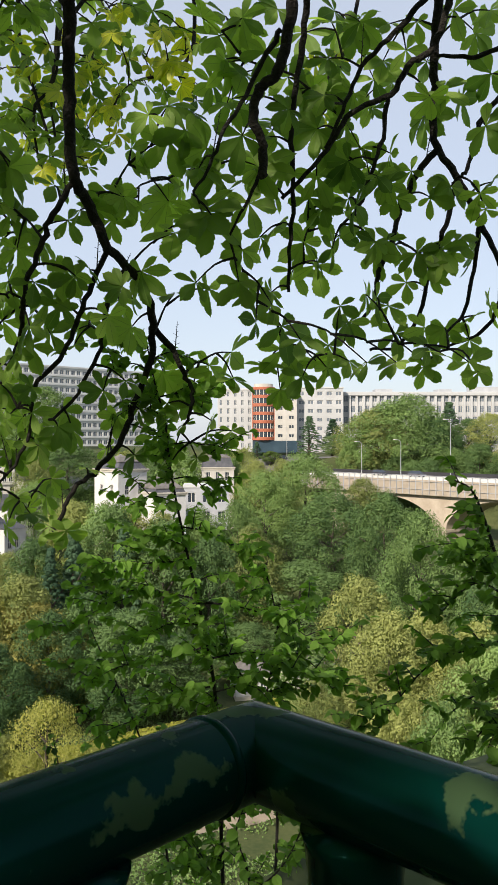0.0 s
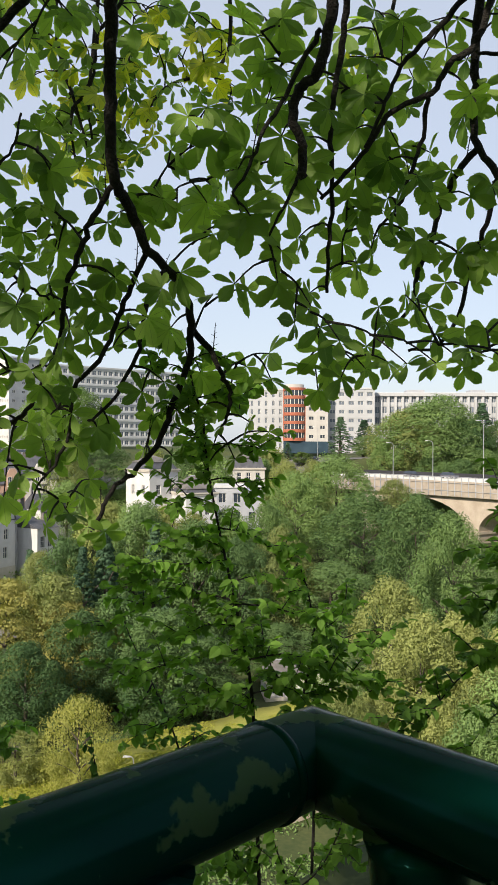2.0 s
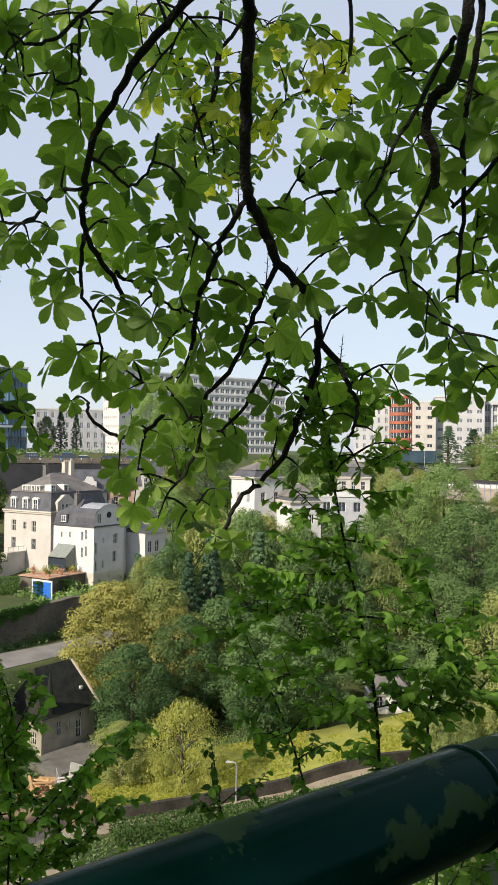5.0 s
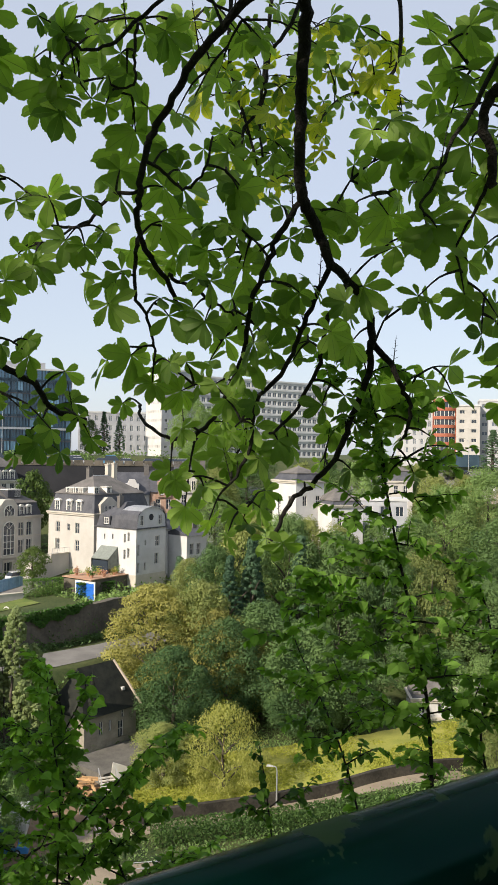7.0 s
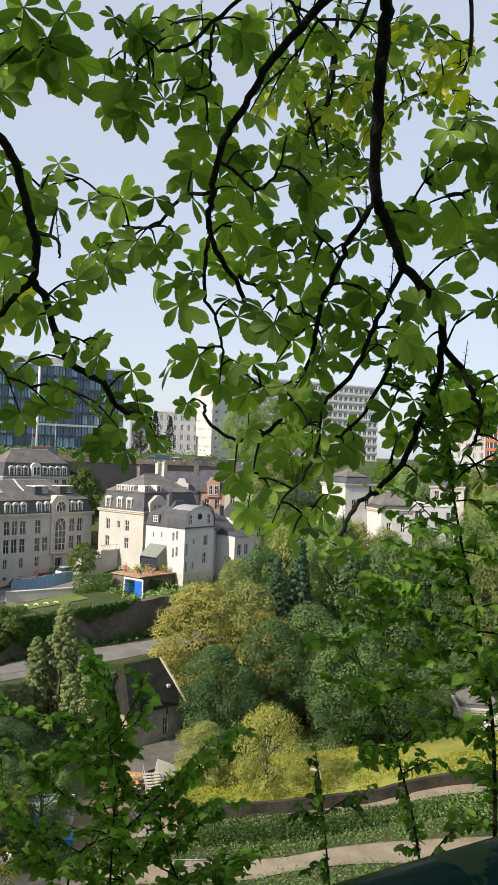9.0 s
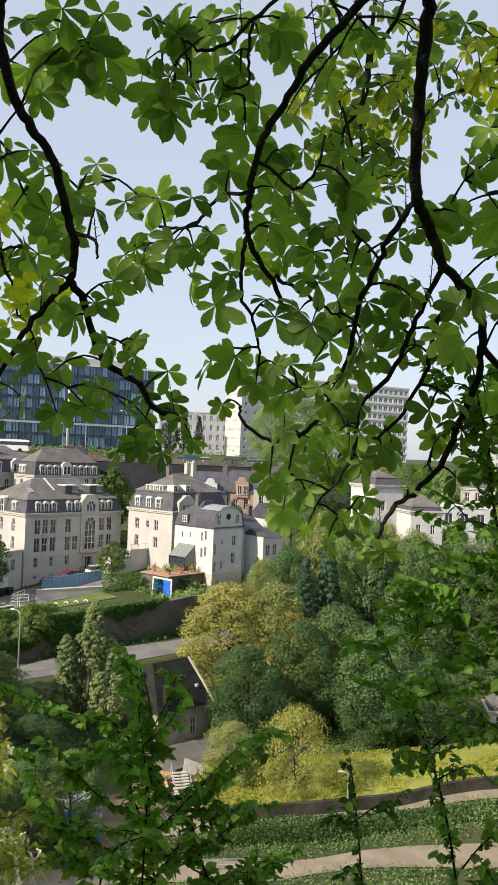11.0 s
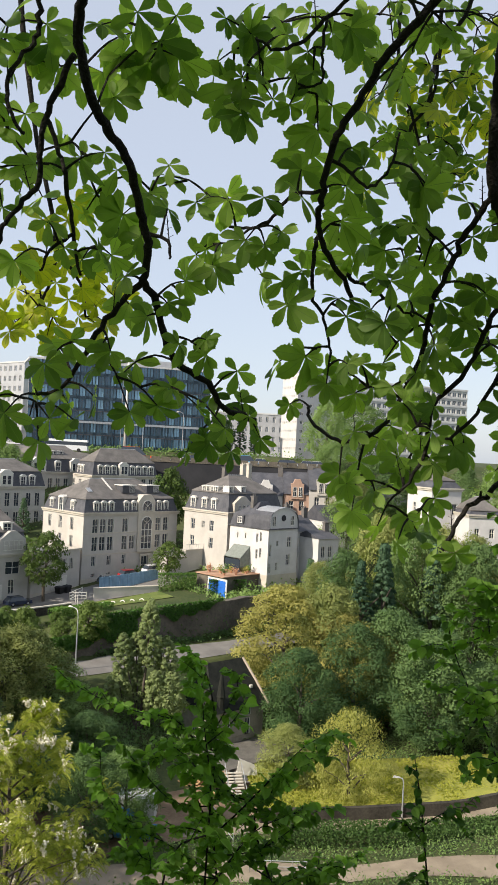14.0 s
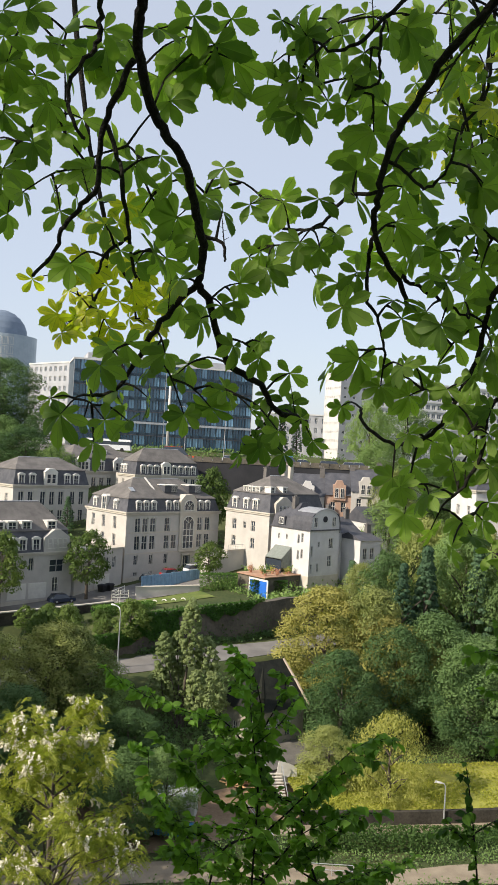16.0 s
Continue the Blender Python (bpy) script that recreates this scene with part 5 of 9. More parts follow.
for x in (0, 1.8):
    g = Geo()
    g.tube([(x, 0, 0.9, 0.04), (x, 3.2, 2.75, 0.04)], 6)
    r = part("handrail", g, METAL, stair)
    for k in (0, 1.6, 3.1):
        g = Geo()
        g.tube([(x, k, k * 0.59 - 0.3, 0.035), (x, k, k * 0.59 + 0.9, 0.035)], 6)
        part("baluster", g, METAL, stair)
rnd = random.Random(9)
pile = thing("timber_pile", pose(-35.0, 80.0, -34.2), "heap of orange-brown planks and rubble", "pile")
WOOD = plain("raw_timber", (0.35, 0.2, 0.09), (0.52, 0.34, 0.17), 2.0, 0.85, 0.2, per_object=0.3)
for k in range(26):
    g = Geo()
    g.box(-1.3, -0.12, -0.05, 1.3, 0.12, 0.05)
    o = part("plank", g, WOOD, pile)
    o.matrix_basis = pose(rnd.gauss(0, 0.9), rnd.gauss(0, 0.8), 0.25 + k * 0.045, rnd.gauss(0, 12), rnd.gauss(0, 12), rnd.uniform(0, 180))
cont = thing("site_container", pose(-41.5, 68.5, -34.5, 0, 0, 20), "pale grey site container with ribbed sides", "container")
g = Geo()
g.box(0, 0, 0, 6.0, 2.4, 2.5)
part("box", g, CONCRETE, cont)
for k in range(20):
    g = Geo()
    g.box(0.1 + k * 0.29, -0.05, 0.1, 0.25 + k * 0.29, 0.0, 2.4)
    part("rib", g, CONCRETE, cont)
for pts in (((-24.5, 66.4), (-19.5, 68.6)), ((-33, 76.0), (-27.5, 70.0))):
    (x0, y0), (x1, y1) = pts
    t = thing("path_railing", pose(0, 0, 0), "thin pale metal railing beside the path", "railing")
    z = lambda q: ground_z(x0 + (x1 - x0) * q, y0 + (y1 - y0) * q)
    for hgt in (0.55, 1.05):
        g = Geo()
        g.tube([(x0 + (x1 - x0) * q, y0 + (y1 - y0) * q, z(q) + hgt, 0.035) for q in np.linspace(0, 1, 6)], 6)
        part("rail", g, METAL, t)
    for q in np.linspace(0, 1, 4):
        g = Geo()
        g.tube([(x0 + (x1 - x0) * q, y0 + (y1 - y0) * q, z(q) - 0.3, 0.035), (x0 + (x1 - x0) * q, y0 + (y1 - y0) * q, z(q) + 1.05, 0.035)], 6)
        part("post", g, METAL, t)
street_lamp(-14.7, 83.0, -34.4, 4.0, 0, "thin grey path lamp in the meadow", 0.4)

meadow_wall = thing("meadow_wall", pose(0, 0, 0), "low dark stone wall along the meadow", "wall", kind="structure")
line = bend([(-27.0, 75.4, 0), (-20.6, 79.6, 0), (-14.6, 83.5, 0), (-6.0, 89.1, 0), (3.0, 95.0, 0), (11, 100.5, 0)], 6)
for p, q in zip(line, line[1:]):
    g = Geo()
    d = np.array((q[1] - p[1], p[0] - q[0], 0))
    d = d / np.linalg.norm(d) * 0.25
    za, zb = ground_z(p[0], p[1]), ground_z(q[0], q[1])
    ring = [p - d, p + d, q + d, q - d]
    g.hull([(r[0], r[1], min(za, zb) - 1.0) for r in ring][::-1], [(r[0], r[1], (za if k < 2 else zb) + 1.3) for k, r in enumerate(ring)][::-1])
    part("wall_section", g, DARK_STONE, meadow_wall)
hedge(-24.5, 72.7, -13.7, 78.5, -34.6, 1.5, 3.0, 7, "hedge between the two valley paths, its shade put in as dark green", SHADED_HEDGE)
hedge(-13.7, 78.5, 2.0, 88.5, -34.6, 1.5, 3.0, 8, "hedge between the two valley paths, its shade put in as dark green", SHADED_HEDGE)

# Retaining wall along the street and the garden below it.
street_wall = thing("street_wall", pose(0, 0, 0), "stained stone retaining wall below the street", "wall", kind="structure")
line = bend([(-84.5, 82.0, 0), (-81.0, 90.5, 0), (-77.6, 98.0, 0), (-74.0, 106.5, 0), (-72.6, 110.8, 0)], 4)
for p, q in zip(line, line[1:]):
    g = Geo()
    d = np.array((q[1] - p[1], p[0] - q[0], 0))
    d = d / np.linalg.norm(d) * 0.22
    ring = [p - d, p + d, q + d, q - d]
    g.hull([(r[0], r[1], -29.0) for r in ring][::-1], [(r[0], r[1], -23.75) for r in ring][::-1])
    w = part("wall_section", g, DARK_STONE, street_wall)
    g = Geo()
    ring = [p - d * 1.3, p + d * 1.3, q + d * 1.3, q - d * 1.3]
    g.hull([(r[0], r[1], -23.75) for r in ring][::-1], [(r[0], r[1], -23.6) for r in ring][::-1])
    part("coping", g, STONE, w)
# Iron fence where the street meets the garden steps.
fence = thing("steel_fence", pose(0, 0, 0), "white tubular steel fence at the top of the garden steps", "fence")
for a, b in (((-73.4, 111.5), (-71.5, 113.4)), ((-73.4, 111.5), (-74.6, 117.0))):
    for h in (0.5, 1.0, 1.5):
        g = Geo()
        g.tube([(*a, -23.8 + h, 0.05), (*b, -23.8 + h, 0.05)], 6)
        part("rail", g, TRIM, fence)
    for f in (0, 0.5, 1):
        g = Geo()
        x, y = a[0] + (b[0] - a[0]) * f, a[1] + (b[1] - a[1]) * f
        g.tube([(x, y, -24.3, 0.05), (x, y, -22.2, 0.05)], 6)
        part("post", g, TRIM, fence)
# Waste containers before the long house.
for x, y in ((-80.2, 118.8), (-79.7, 120.2)):
    g = Geo()
    z = ground_z(x, y)
    g.hull([(x - 0.45, y - 0.5, z), (x + 0.45, y - 0.5, z), (x + 0.45, y + 0.5, z), (x - 0.45, y + 0.5, z)], [(x - 0.6, y - 0.65, z + 1.1), (x + 0.6, y - 0.65, z + 1.1), (x + 0.6, y + 0.65, z + 1.1), (x - 0.6, y + 0.65, z + 1.1)])
    t = solid("waste_container", g, RUBBER, "dark grey wheeled waste container before the house", "bin")
    g = Geo()
    g.hull([(x - 0.63, y - 0.68, z + 1.1), (x + 0.63, y - 0.68, z + 1.1), (x + 0.63, y + 0.68, z + 1.1), (x - 0.63, y + 0.68, z + 1.1)], [(x - 0.5, y - 0.5, z + 1.3), (x + 0.5, y - 0.5, z + 1.3), (x + 0.5, y + 0.6, z + 1.3), (x - 0.5, y + 0.6, z + 1.3)])
    part("lid", g, DARK_WALL, t)
for x, y, c, l in ((-8.0, 238.0, (0.6, 0.6, 0.62), "silver car on the boulevard"), (2.0, 243.0, (0.7, 0.7, 0.7), "white car on the boulevard"), (10.0, 246.0, (0.05, 0.05, 0.06), "dark car on the boulevard"), (-16.0, 235.0, (0.6, 0.6, 0.6), "white car on the boulevard")):
    car(x, y, 64, c, l)
# Plain wall behind the terrace.
g = Geo()
g.box(-16, -9.6, -0.2, 16, -9.2, 5.5)
solid("wall_back", g, WALLSTONE, "plain old stone wall behind the terrace", "wall", "structure")

# ---- trees ----
def crown_mesh(name, mat, seed, R, H, lobes, leaves, size, droop=0.0, taper=0.0, flat=0.85):
    """A crown of many small leaf clumps on uneven lobes, its foot at the origin: radius R, height H."""
    rnd = np.random.default_rng(seed)
    V, F, N = [], [], []
    for k in range(lobes):
        a = k * 2.39996 + rnd.uniform(-0.4, 0.4)
        h = (k + rnd.uniform(0, 1)) / lobes
        reach = R * math.sqrt(max(0.05, 1 - (2 * h - 0.9) ** 2)) * (1 - taper * h) * (rnd.uniform(0.3, 0.7) if k % 5 == 0 else rnd.uniform(0.68, 0.96))
        c = np.array([math.cos(a) * reach, math.sin(a) * reach, h * H])
        lr = R * rnd.uniform(0.19, 0.33) * (1 - 0.45 * taper)
        d = rnd.normal(size=(leaves, 3))
        d /= np.linalg.norm(d, axis=1)[:, None]
        d[:, 2] = np.where(d[:, 2] < -0.45, -d[:, 2], d[:, 2])
        pos = c + d * lr * rnd.uniform(0.68, 1.1, (leaves, 1)) * np.array([1, 1, flat])
        pos[:, 2] -= droop * lr * rnd.uniform(0, 1.6, leaves)
        nrm = d + rnd.normal(size=(leaves, 3)) * 0.3 + np.array([0, 0, 0.4])
        shade = d + rnd.normal(size=(leaves, 3)) * 0.24 + (c / max(np.linalg.norm(c), 0.1)) * 0.2
        shade /= np.linalg.norm(shade, axis=1)[:, None]
        nrm /= np.linalg.norm(nrm, axis=1)[:, None]
        t = np.cross(nrm, rnd.normal(size=(leaves, 3)))
        t /= np.linalg.norm(t, axis=1)[:, None]
        b = np.cross(nrm, t)
        s = size * rnd.uniform(0.6, 1.35, (leaves, 1))
        if droop:
            t, b = t * (1 - droop), b * (1 - droop)
            t[:, 2] -= droop * 1.3
        flip = np.einsum("ij,ij->i", np.cross(t, b), shade) > 0
        for p, tt, bb, k, w, f in zip(pos, t, b, s[:, 0], shade, flip):
            n = len(V)
            if not f:
                bb = -bb
            V += [p - tt * k, p - bb * k * 0.55 + tt * k * 0.1, p + tt * k, p + bb * k * 0.6 - tt * k * 0.1]
            F.append((n, n + 1, n + 2, n + 3))
            N += [w] * 4
    me = bpy.data.meshes.new(name)
    me.from_pydata([tuple(p) for p in V], [], F)
    me.materials.append(mat)
    me.polygons.foreach_set("use_smooth", [True] * len(F))
    me.normals_split_custom_set_from_vertices([tuple(w) for w in N])  # leaves of one bough catch the light as one rounded clump
    me.update()
    return me


def tree(kind, label, mat, seed, R, H, bole, lobes=46, leaves=90, size=0.42, droop=0.0, taper=0.0, flat=0.85):
    """A tree with trunk, limbs and crown, built once at the origin."""
    t = thing(kind, pose(0, 0, -500), label, "tree")
    rnd = random.Random(seed)
    g = Geo()
    top = bole + H * 0.75
    g.tube([tuple(p) for p in bend([(0, 0, -1.5, 0.035 * (H + bole)), (0.1, 0, bole, 0.026 * (H + bole)), (-0.1, 0.15, bole + H * 0.4, 0.015 * (H + bole)), (0.1, 0, top, 0.04)])], 8)
    part("trunk", g, TRUNK, t, smooth=True)
    for k in range(7):
        a, z = k * 2.4 + rnd.random(), bole + H * (0.05 + 0.08 * k)
        r = R * rnd.uniform(0.55, 0.8)
        g = Geo()
        g.tube([tuple(p) for p in bend([(0, 0, z, 0.012 * H), (math.cos(a) * r * 0.5, math.sin(a) * r * 0.5, z + H * 0.12, 0.008 * H), (math.cos(a) * r, math.sin(a) * r, z + H * 0.2, 0.03)], 3)], 6)
        part("limb", g, TRUNK, t, smooth=True)
    c = part("crown", crown_mesh("crown", mat, seed, R, H, lobes, leaves, size, droop, taper, flat), mat, t)
    c.location = (0, 0, bole)
    return t


BROAD = tree("broadleaf_tree", "broad green chestnut tree on the valley side", GREEN_MID, 1, 6.5, 12.0, 2.0, 84, 300, 0.14)
DARK = tree("broadleaf_tree", "dark green leafy tree on the valley side", GREEN_DARK, 2, 6.0, 12.5, 1.5, 84, 300, 0.137)
YELLOW = tree("chestnut_tree", "chestnut tree with yellowing leaves below the houses", GREEN_YELLOW, 3, 7.0, 13.0, 2.0, 110, 250, 0.15, 0.0, 0.0, 0.42)
WILLOW = tree("willow_tree", "pale yellow-green weeping willow beside the meadow", GREEN_WILLOW, 4, 4.4, 8.6, 0.6, 88, 165, 0.13, 0.35)
OLIVE = tree("broadleaf_tree", "olive green leafy tree in the valley", GREEN_OLIVE, 5, 5.5, 11.0, 1.5, 78, 290, 0.13)
GREEN_PALE = foliage("tree_grey_green", (0.075, 0.118, 0.045), (0.29, 0.345, 0.15), 0.28, 0.6, 0.3, 0.12, 0.6)
CONIFER = tree("conifer_tree", "dark conifer with layered boughs", GREEN_TEAL, 7, 3.4, 13.0, 1.0, 110, 90, 0.15, 0.0, 0.85, 0.4)
SMALL = tree("street_tree", "small round green tree beside the street", STREET_GREEN, 8, 2.4, 4.4, 1.8, 52, 95, 0.13)
USED = set()


def plant(kind, x, y, scale=1.0, turn=0.0, z=None, tall=1.0):
    m = pose(x, y, ground_z(x, y) if z is None else z, 0, 0, turn)
    if kind.name not in USED:
        USED.add(kind.name)
        kind.scale = (scale, scale, scale * tall)
        kind.matrix_world = m @ Matrix.Diagonal((scale, scale, scale * tall, 1))
        return kind
    c = copy_thing(kind, m)
    c.scale = (scale, scale, scale * tall)
    return c


plant(YELLOW, -35.6, 106.2, 0.98, 0, tall=1.05)
plant(YELLOW, -28.2, 107.6, 0.86, 67, tall=1.06)
plant(YELLOW, -22.8, 109.5, 0.7, 200, tall=1.1)
plant(DARK, -29.6, 95.6, 0.84, 134, tall=0.98)
plant(DARK, -25.5, 105.0, 0.91, 201, tall=1.03)
plant(DARK, -15.6, 103.8, 0.94, 268, tall=0.76)
plant(DARK, -21.7, 113.0, 0.83, 335, tall=1.13)
plant(WILLOW, -20.4, 83.6, 0.98, 42, tall=1.04)
plant(OLIVE, -27.0, 83.8, 0.63, 109, tall=0.85)
plant(OLIVE, -55.9, 73.3, 0.90, 243, tall=1.06)
plant(OLIVE, -60.0, 67.3, 0.88, 310, tall=0.81)
plant(BROAD, -54.0, 78.3, 0.74, 17, tall=0.80)
plant(DARK, -52.1, 63.6, 0.79, 84, tall=0.87)
plant(DARK, -36.8, 66.6, 0.50, 151, tall=1.12)
plant(DARK, -46.6, 65.2, 0.67, 218, tall=0.90)
plant(DARK, -38.9, 63.1, 0.53, 285, tall=1.14)
plant(DARK, -46.4, 74.9, 0.63, 352, tall=0.65)
plant(SMALL, -59.3, 95.1, 1.07, 59, tall=1.02)
plant(SMALL, -66.6, 131.8, 1.12, 126, tall=1.0)
plant(SMALL, -79.3, 113.1, 1.49, 193, tall=1.17)
plant(SMALL, -85.6, 99.4, 1.57, 260, tall=1.19)
plant(DARK, -164.7, 188.3, 2.10, 327, tall=0.77)
plant(DARK, -169.1, 177.5, 2.35, 34, tall=0.55)
plant(DARK, -146.2, 184.2, 0.85, 101, tall=0.71)
plant(SMALL, -76.3, 149.8, 1.68, 168, tall=1.50)
plant(BROAD, -66.7, 228.5, 0.95, 235, tall=1.48)
plant(CONIFER, -99.2, 242.5, 0.89, 302, tall=1.09)
plant(CONIFER, -95.9, 247.1, 0.79, 9, tall=1.10)
plant(DARK, -103.1, 240.9, 0.50, 76, tall=1.50)
plant(OLIVE, -42.2, 164.7, 0.90, 143, tall=1.50)
plant(CONIFER, -100.2, 134.8, 0.62, 210, tall=0.85)
plant(CONIFER, -40.4, 132.4, 0.88, 277, tall=0.9)
plant(CONIFER, -25.8, 122.3, 1.19, 344, tall=1.30)
plant(CONIFER, -19.2, 126.6, 1.35, 51, tall=1.18)
plant(DARK, -32.0, 124.0, 0.92, 118, tall=1.37)
plant(OLIVE, -36.6, 124.8, 0.68, 185, tall=1.37)
plant(BROAD, 11.8, 174.6, 1.36, 252, tall=1.03)
plant(BROAD, 3.3, 168.0, 1.12, 319, tall=1.14)
plant(BROAD, 15.4, 151.2, 1.43, 26, tall=0.86)
plant(OLIVE, 0.8, 135.0, 1.06, 93, tall=1.38)
plant(BROAD, 22.6, 138.2, 1.01, 160, tall=1.39)
plant(BROAD, 26.0, 125.3, 0.99, 227, tall=1.50)
plant(DARK, 8.2, 134.8, 1.46, 294, tall=0.60)
plant(OLIVE, 13.7, 101.1, 1.00, 1, tall=1.45)
plant(OLIVE, 20.5, 93.8, 0.84, 68, tall=1.50)
plant(OLIVE, 15.1, 88.7, 0.95, 135, tall=1.4)
plant(OLIVE, 23.2, 84.9, 0.88, 202, tall=1.50)
plant(BROAD, 33.7, 120.4, 0.88, 269, tall=1.50)
plant(DARK, -6.4, 131.8, 0.95, 336, tall=1.36)
plant(DARK, -13.3, 129.3, 1.04, 43, tall=1.50)
plant(DARK, -21.5, 130.2, 1.11, 110, tall=1.50)
plant(CONIFER, -25.4, 119.3, 1.16, 177, tall=1.36)
plant(CONIFER, -28.0, 116.7, 1.02, 244, tall=1.36)
plant(DARK, -21.8, 109.8, 1.07, 311, tall=0.99)
plant(OLIVE, -29.6, 108.0, 1.03, 18, tall=1.26)
plant(DARK, -14.3, 104.0, 1.01, 85, tall=0.97)
plant(DARK, -0.1, 124.0, 1.04, 152, tall=0.50)
plant(DARK, -9.6, 107.6, 0.91, 219, tall=0.79)
plant(BROAD, 6.6, 97.8, 0.65, 286, tall=1.29)
plant(BROAD, 41.4, 238.4, 2.3, 353, tall=0.8)
plant(OLIVE, 36.5, 240.5, 2.1, 111, tall=0.86)
plant(BROAD, 47.0, 241.5, 1.9, 200, tall=0.9)
plant(DARK, 53.3, 237.1, 1.46, 60, tall=0.93)
plant(CONIFER, 19.1, 261.3, 1.55, 127, tall=0.59)
plant(CONIFER, 26.7, 262.6, 1.68, 194, tall=0.51)
plant(CONIFER, 60.0, 247.8, 1.89, 261, tall=0.65)
plant(DARK, 64.2, 241.6, 1.20, 328, tall=0.78)
plant(OLIVE, 69.8, 238.0, 1.46, 35, tall=0.84)
plant(DARK, 63.3, 226.3, 1.27, 102, tall=0.93)
plant(BROAD, 56.0, 228.2, 1.30, 169, tall=0.83)
plant(OLIVE, 25.3, 186.3, 0.98, 236, tall=1.13)
plant(BROAD, -62.8, 254.4, 1.45, 303, tall=0.85)
plant(DARK, -43.9, 200.2, 1.47, 10, tall=0.66)
plant(BROAD, -56.8, 207.4, 1.19, 77, tall=0.89)
plant(BROAD, 28.5, 85.4, 0.94, 144, tall=1.50)
plant(BROAD, 40.1, 113.1, 1.07, 211, tall=1.50)
plant(BROAD, -9.4, 151.7, 0.84, 278, tall=1.41)
plant(BROAD, -2.2, 155.0, 0.79, 345, tall=1.50)
plant(OLIVE, -14.6, 141.2, 1.03, 52, tall=1.50)
plant(OLIVE, -19.8, 140.6, 1.06, 119, tall=1.50)
plant(BROAD, -41.6, 159.7, 0.91, 186, tall=1.10)
plant(OLIVE, 20.1, 77.4, 0.77, 253, tall=1.50)
plant(BROAD, 22.4, 74.7, 0.79, 320, tall=1.50)
plant(OLIVE, 11.9, 87.2, 0.63, 27, tall=1.49)
plant(OLIVE, 6.6, 81.7, 0.60, 94, tall=1.50)
plant(OLIVE, 13.1, 73.9, 0.68, 161, tall=1.50)
plant(BROAD, 15.3, 64.2, 0.67, 228, tall=1.50)
plant(DARK, 29.9, 95.4, 1.00, 295, tall=1.50)
plant(OLIVE, -29.1, 136.9, 1.13, 2, tall=1.50)
plant(BROAD, -23.8, 135.9, 1.00, 69, tall=1.50)
plant(DARK, 27.9, 256.5, 0.93, 136, tall=0.51)
plant(OLIVE, -1.7, 228.0, 1.22, 203, tall=1.50)
plant(BROAD, -6.0, 214.9, 0.95, 270, tall=1.50)
plant(OLIVE, 8.1, 199.8, 0.92, 337, tall=1.43)
plant(BROAD, 28.7, 234.3, 0.65, 44, tall=1.33)
plant(OLIVE, -55.0, 76.4, 0.92, 111, tall=0.96)
plant(SMALL, -57.6, 78.2, 0.99, 178, tall=1.50)
plant(SMALL, -58.3, 75.2, 0.98, 245, tall=1.50)
plant(CONIFER, 2.4, 250.0, 0.74, 312, tall=0.50)
plant(SMALL, 6.5, 244.9, 1.32, 19, tall=0.51)
plant(SMALL, -5.1, 239.9, 1.21, 86, tall=1.50)
plant(DARK, -23.5, 198.6, 0.96, 153, tall=1.50)
plant(OLIVE, -30.0, 197.7, 0.89, 220, tall=1.16)
plant(BROAD, -16.1, 194.3, 1.16, 287, tall=1.50)
plant(OLIVE, 1.5, 180.0, 0.94, 354, tall=1.50)
plant(DARK, -4.5, 204.9, 0.89, 61, tall=1.50)
plant(DARK, -121.1, 146.6, 1.37, 128, tall=0.71)
plant(BROAD, -113.2, 146.5, 0.82, 195, tall=1.03)
plant(DARK, -129.1, 146.4, 1.40, 262, tall=0.72)


def poplar(x, y, az):
    """An upright tree with several stems, each with its own rounded column of leaves."""
    t = thing("poplar_tree", pose(x, y, ground_z(x, y), 0, 0, az), "grey-green upright tree with several stems beside the lower road", "tree")
    columns = ((0.7, 0.0, 7.6, 7.6, 1.55), (-2.3, -0.3, 7.0, 4.2, 1.45), (-0.8, 0.5, 6.6, 4.6, 1.3), (2.7, 0.4, 6.4, 4.4, 1.5), (-2.6, 0.2, 2.6, 4.4, 1.9), (3.6, -0.2, 1.8, 5.0, 2.2), (1.6, -0.8, 2.4, 4.6, 1.5), (-0.5, 1.0, 1.6, 5.6, 1.5))
    for k, (cx, cy, z, high, r) in enumerate(columns):
        g = Geo()
        lean = [(cx * 0.08, cy * 0.1, -0.8, 0.24 if k == 0 else 0.13), (cx * 0.3, cy * 0.4, z * 0.5, 0.2 if k == 0 else 0.1), (cx * 0.8, cy, z + high * 0.2, 0.12 if k == 0 else 0.07), (cx, cy, z + high * 0.85, 0.02)]
        g.tube([tuple(p) for p in bend(lean, 4)], 7)
        part("trunk" if k == 0 else "stem", g, TRUNK, t, smooth=True)
        c = part("crown", crown_mesh("crown", GREEN_PALE, 60 + k, r, high, int(11 * high * r ** 0.5), 64, 0.14, 0.0, 0.25), GREEN_PALE, t)
        c.location = (cx, cy, z)


poplar(-46.4, 86.3, 28.3)
# Bushes in the garden under the street wall.
plant(SMALL, -76.0, 94.0, 0.72, 20, z=-27.0)
plant(SMALL, -73.9, 96.3, 0.76, 140, z=-27.0)
plant(SMALL, -71.9, 99.4, 0.56, 260, z=-26.4)
plant(SMALL, -69.0, 101.8, 0.62, 60, z=-27.2)
plant(SMALL, -66.3, 99.4, 0.7, 100, z=-27.6)
plant(SMALL, -65.0, 97.2, 0.6, 190, z=-27.2)
# Trees added behind the arches of the bridge, standing in for the dark below.
plant(DARK, 44.0, 222.4, 1.0, 0, tall=1.2)
plant(DARK, 47.7, 218.5, 1.0, 40, tall=1.2)
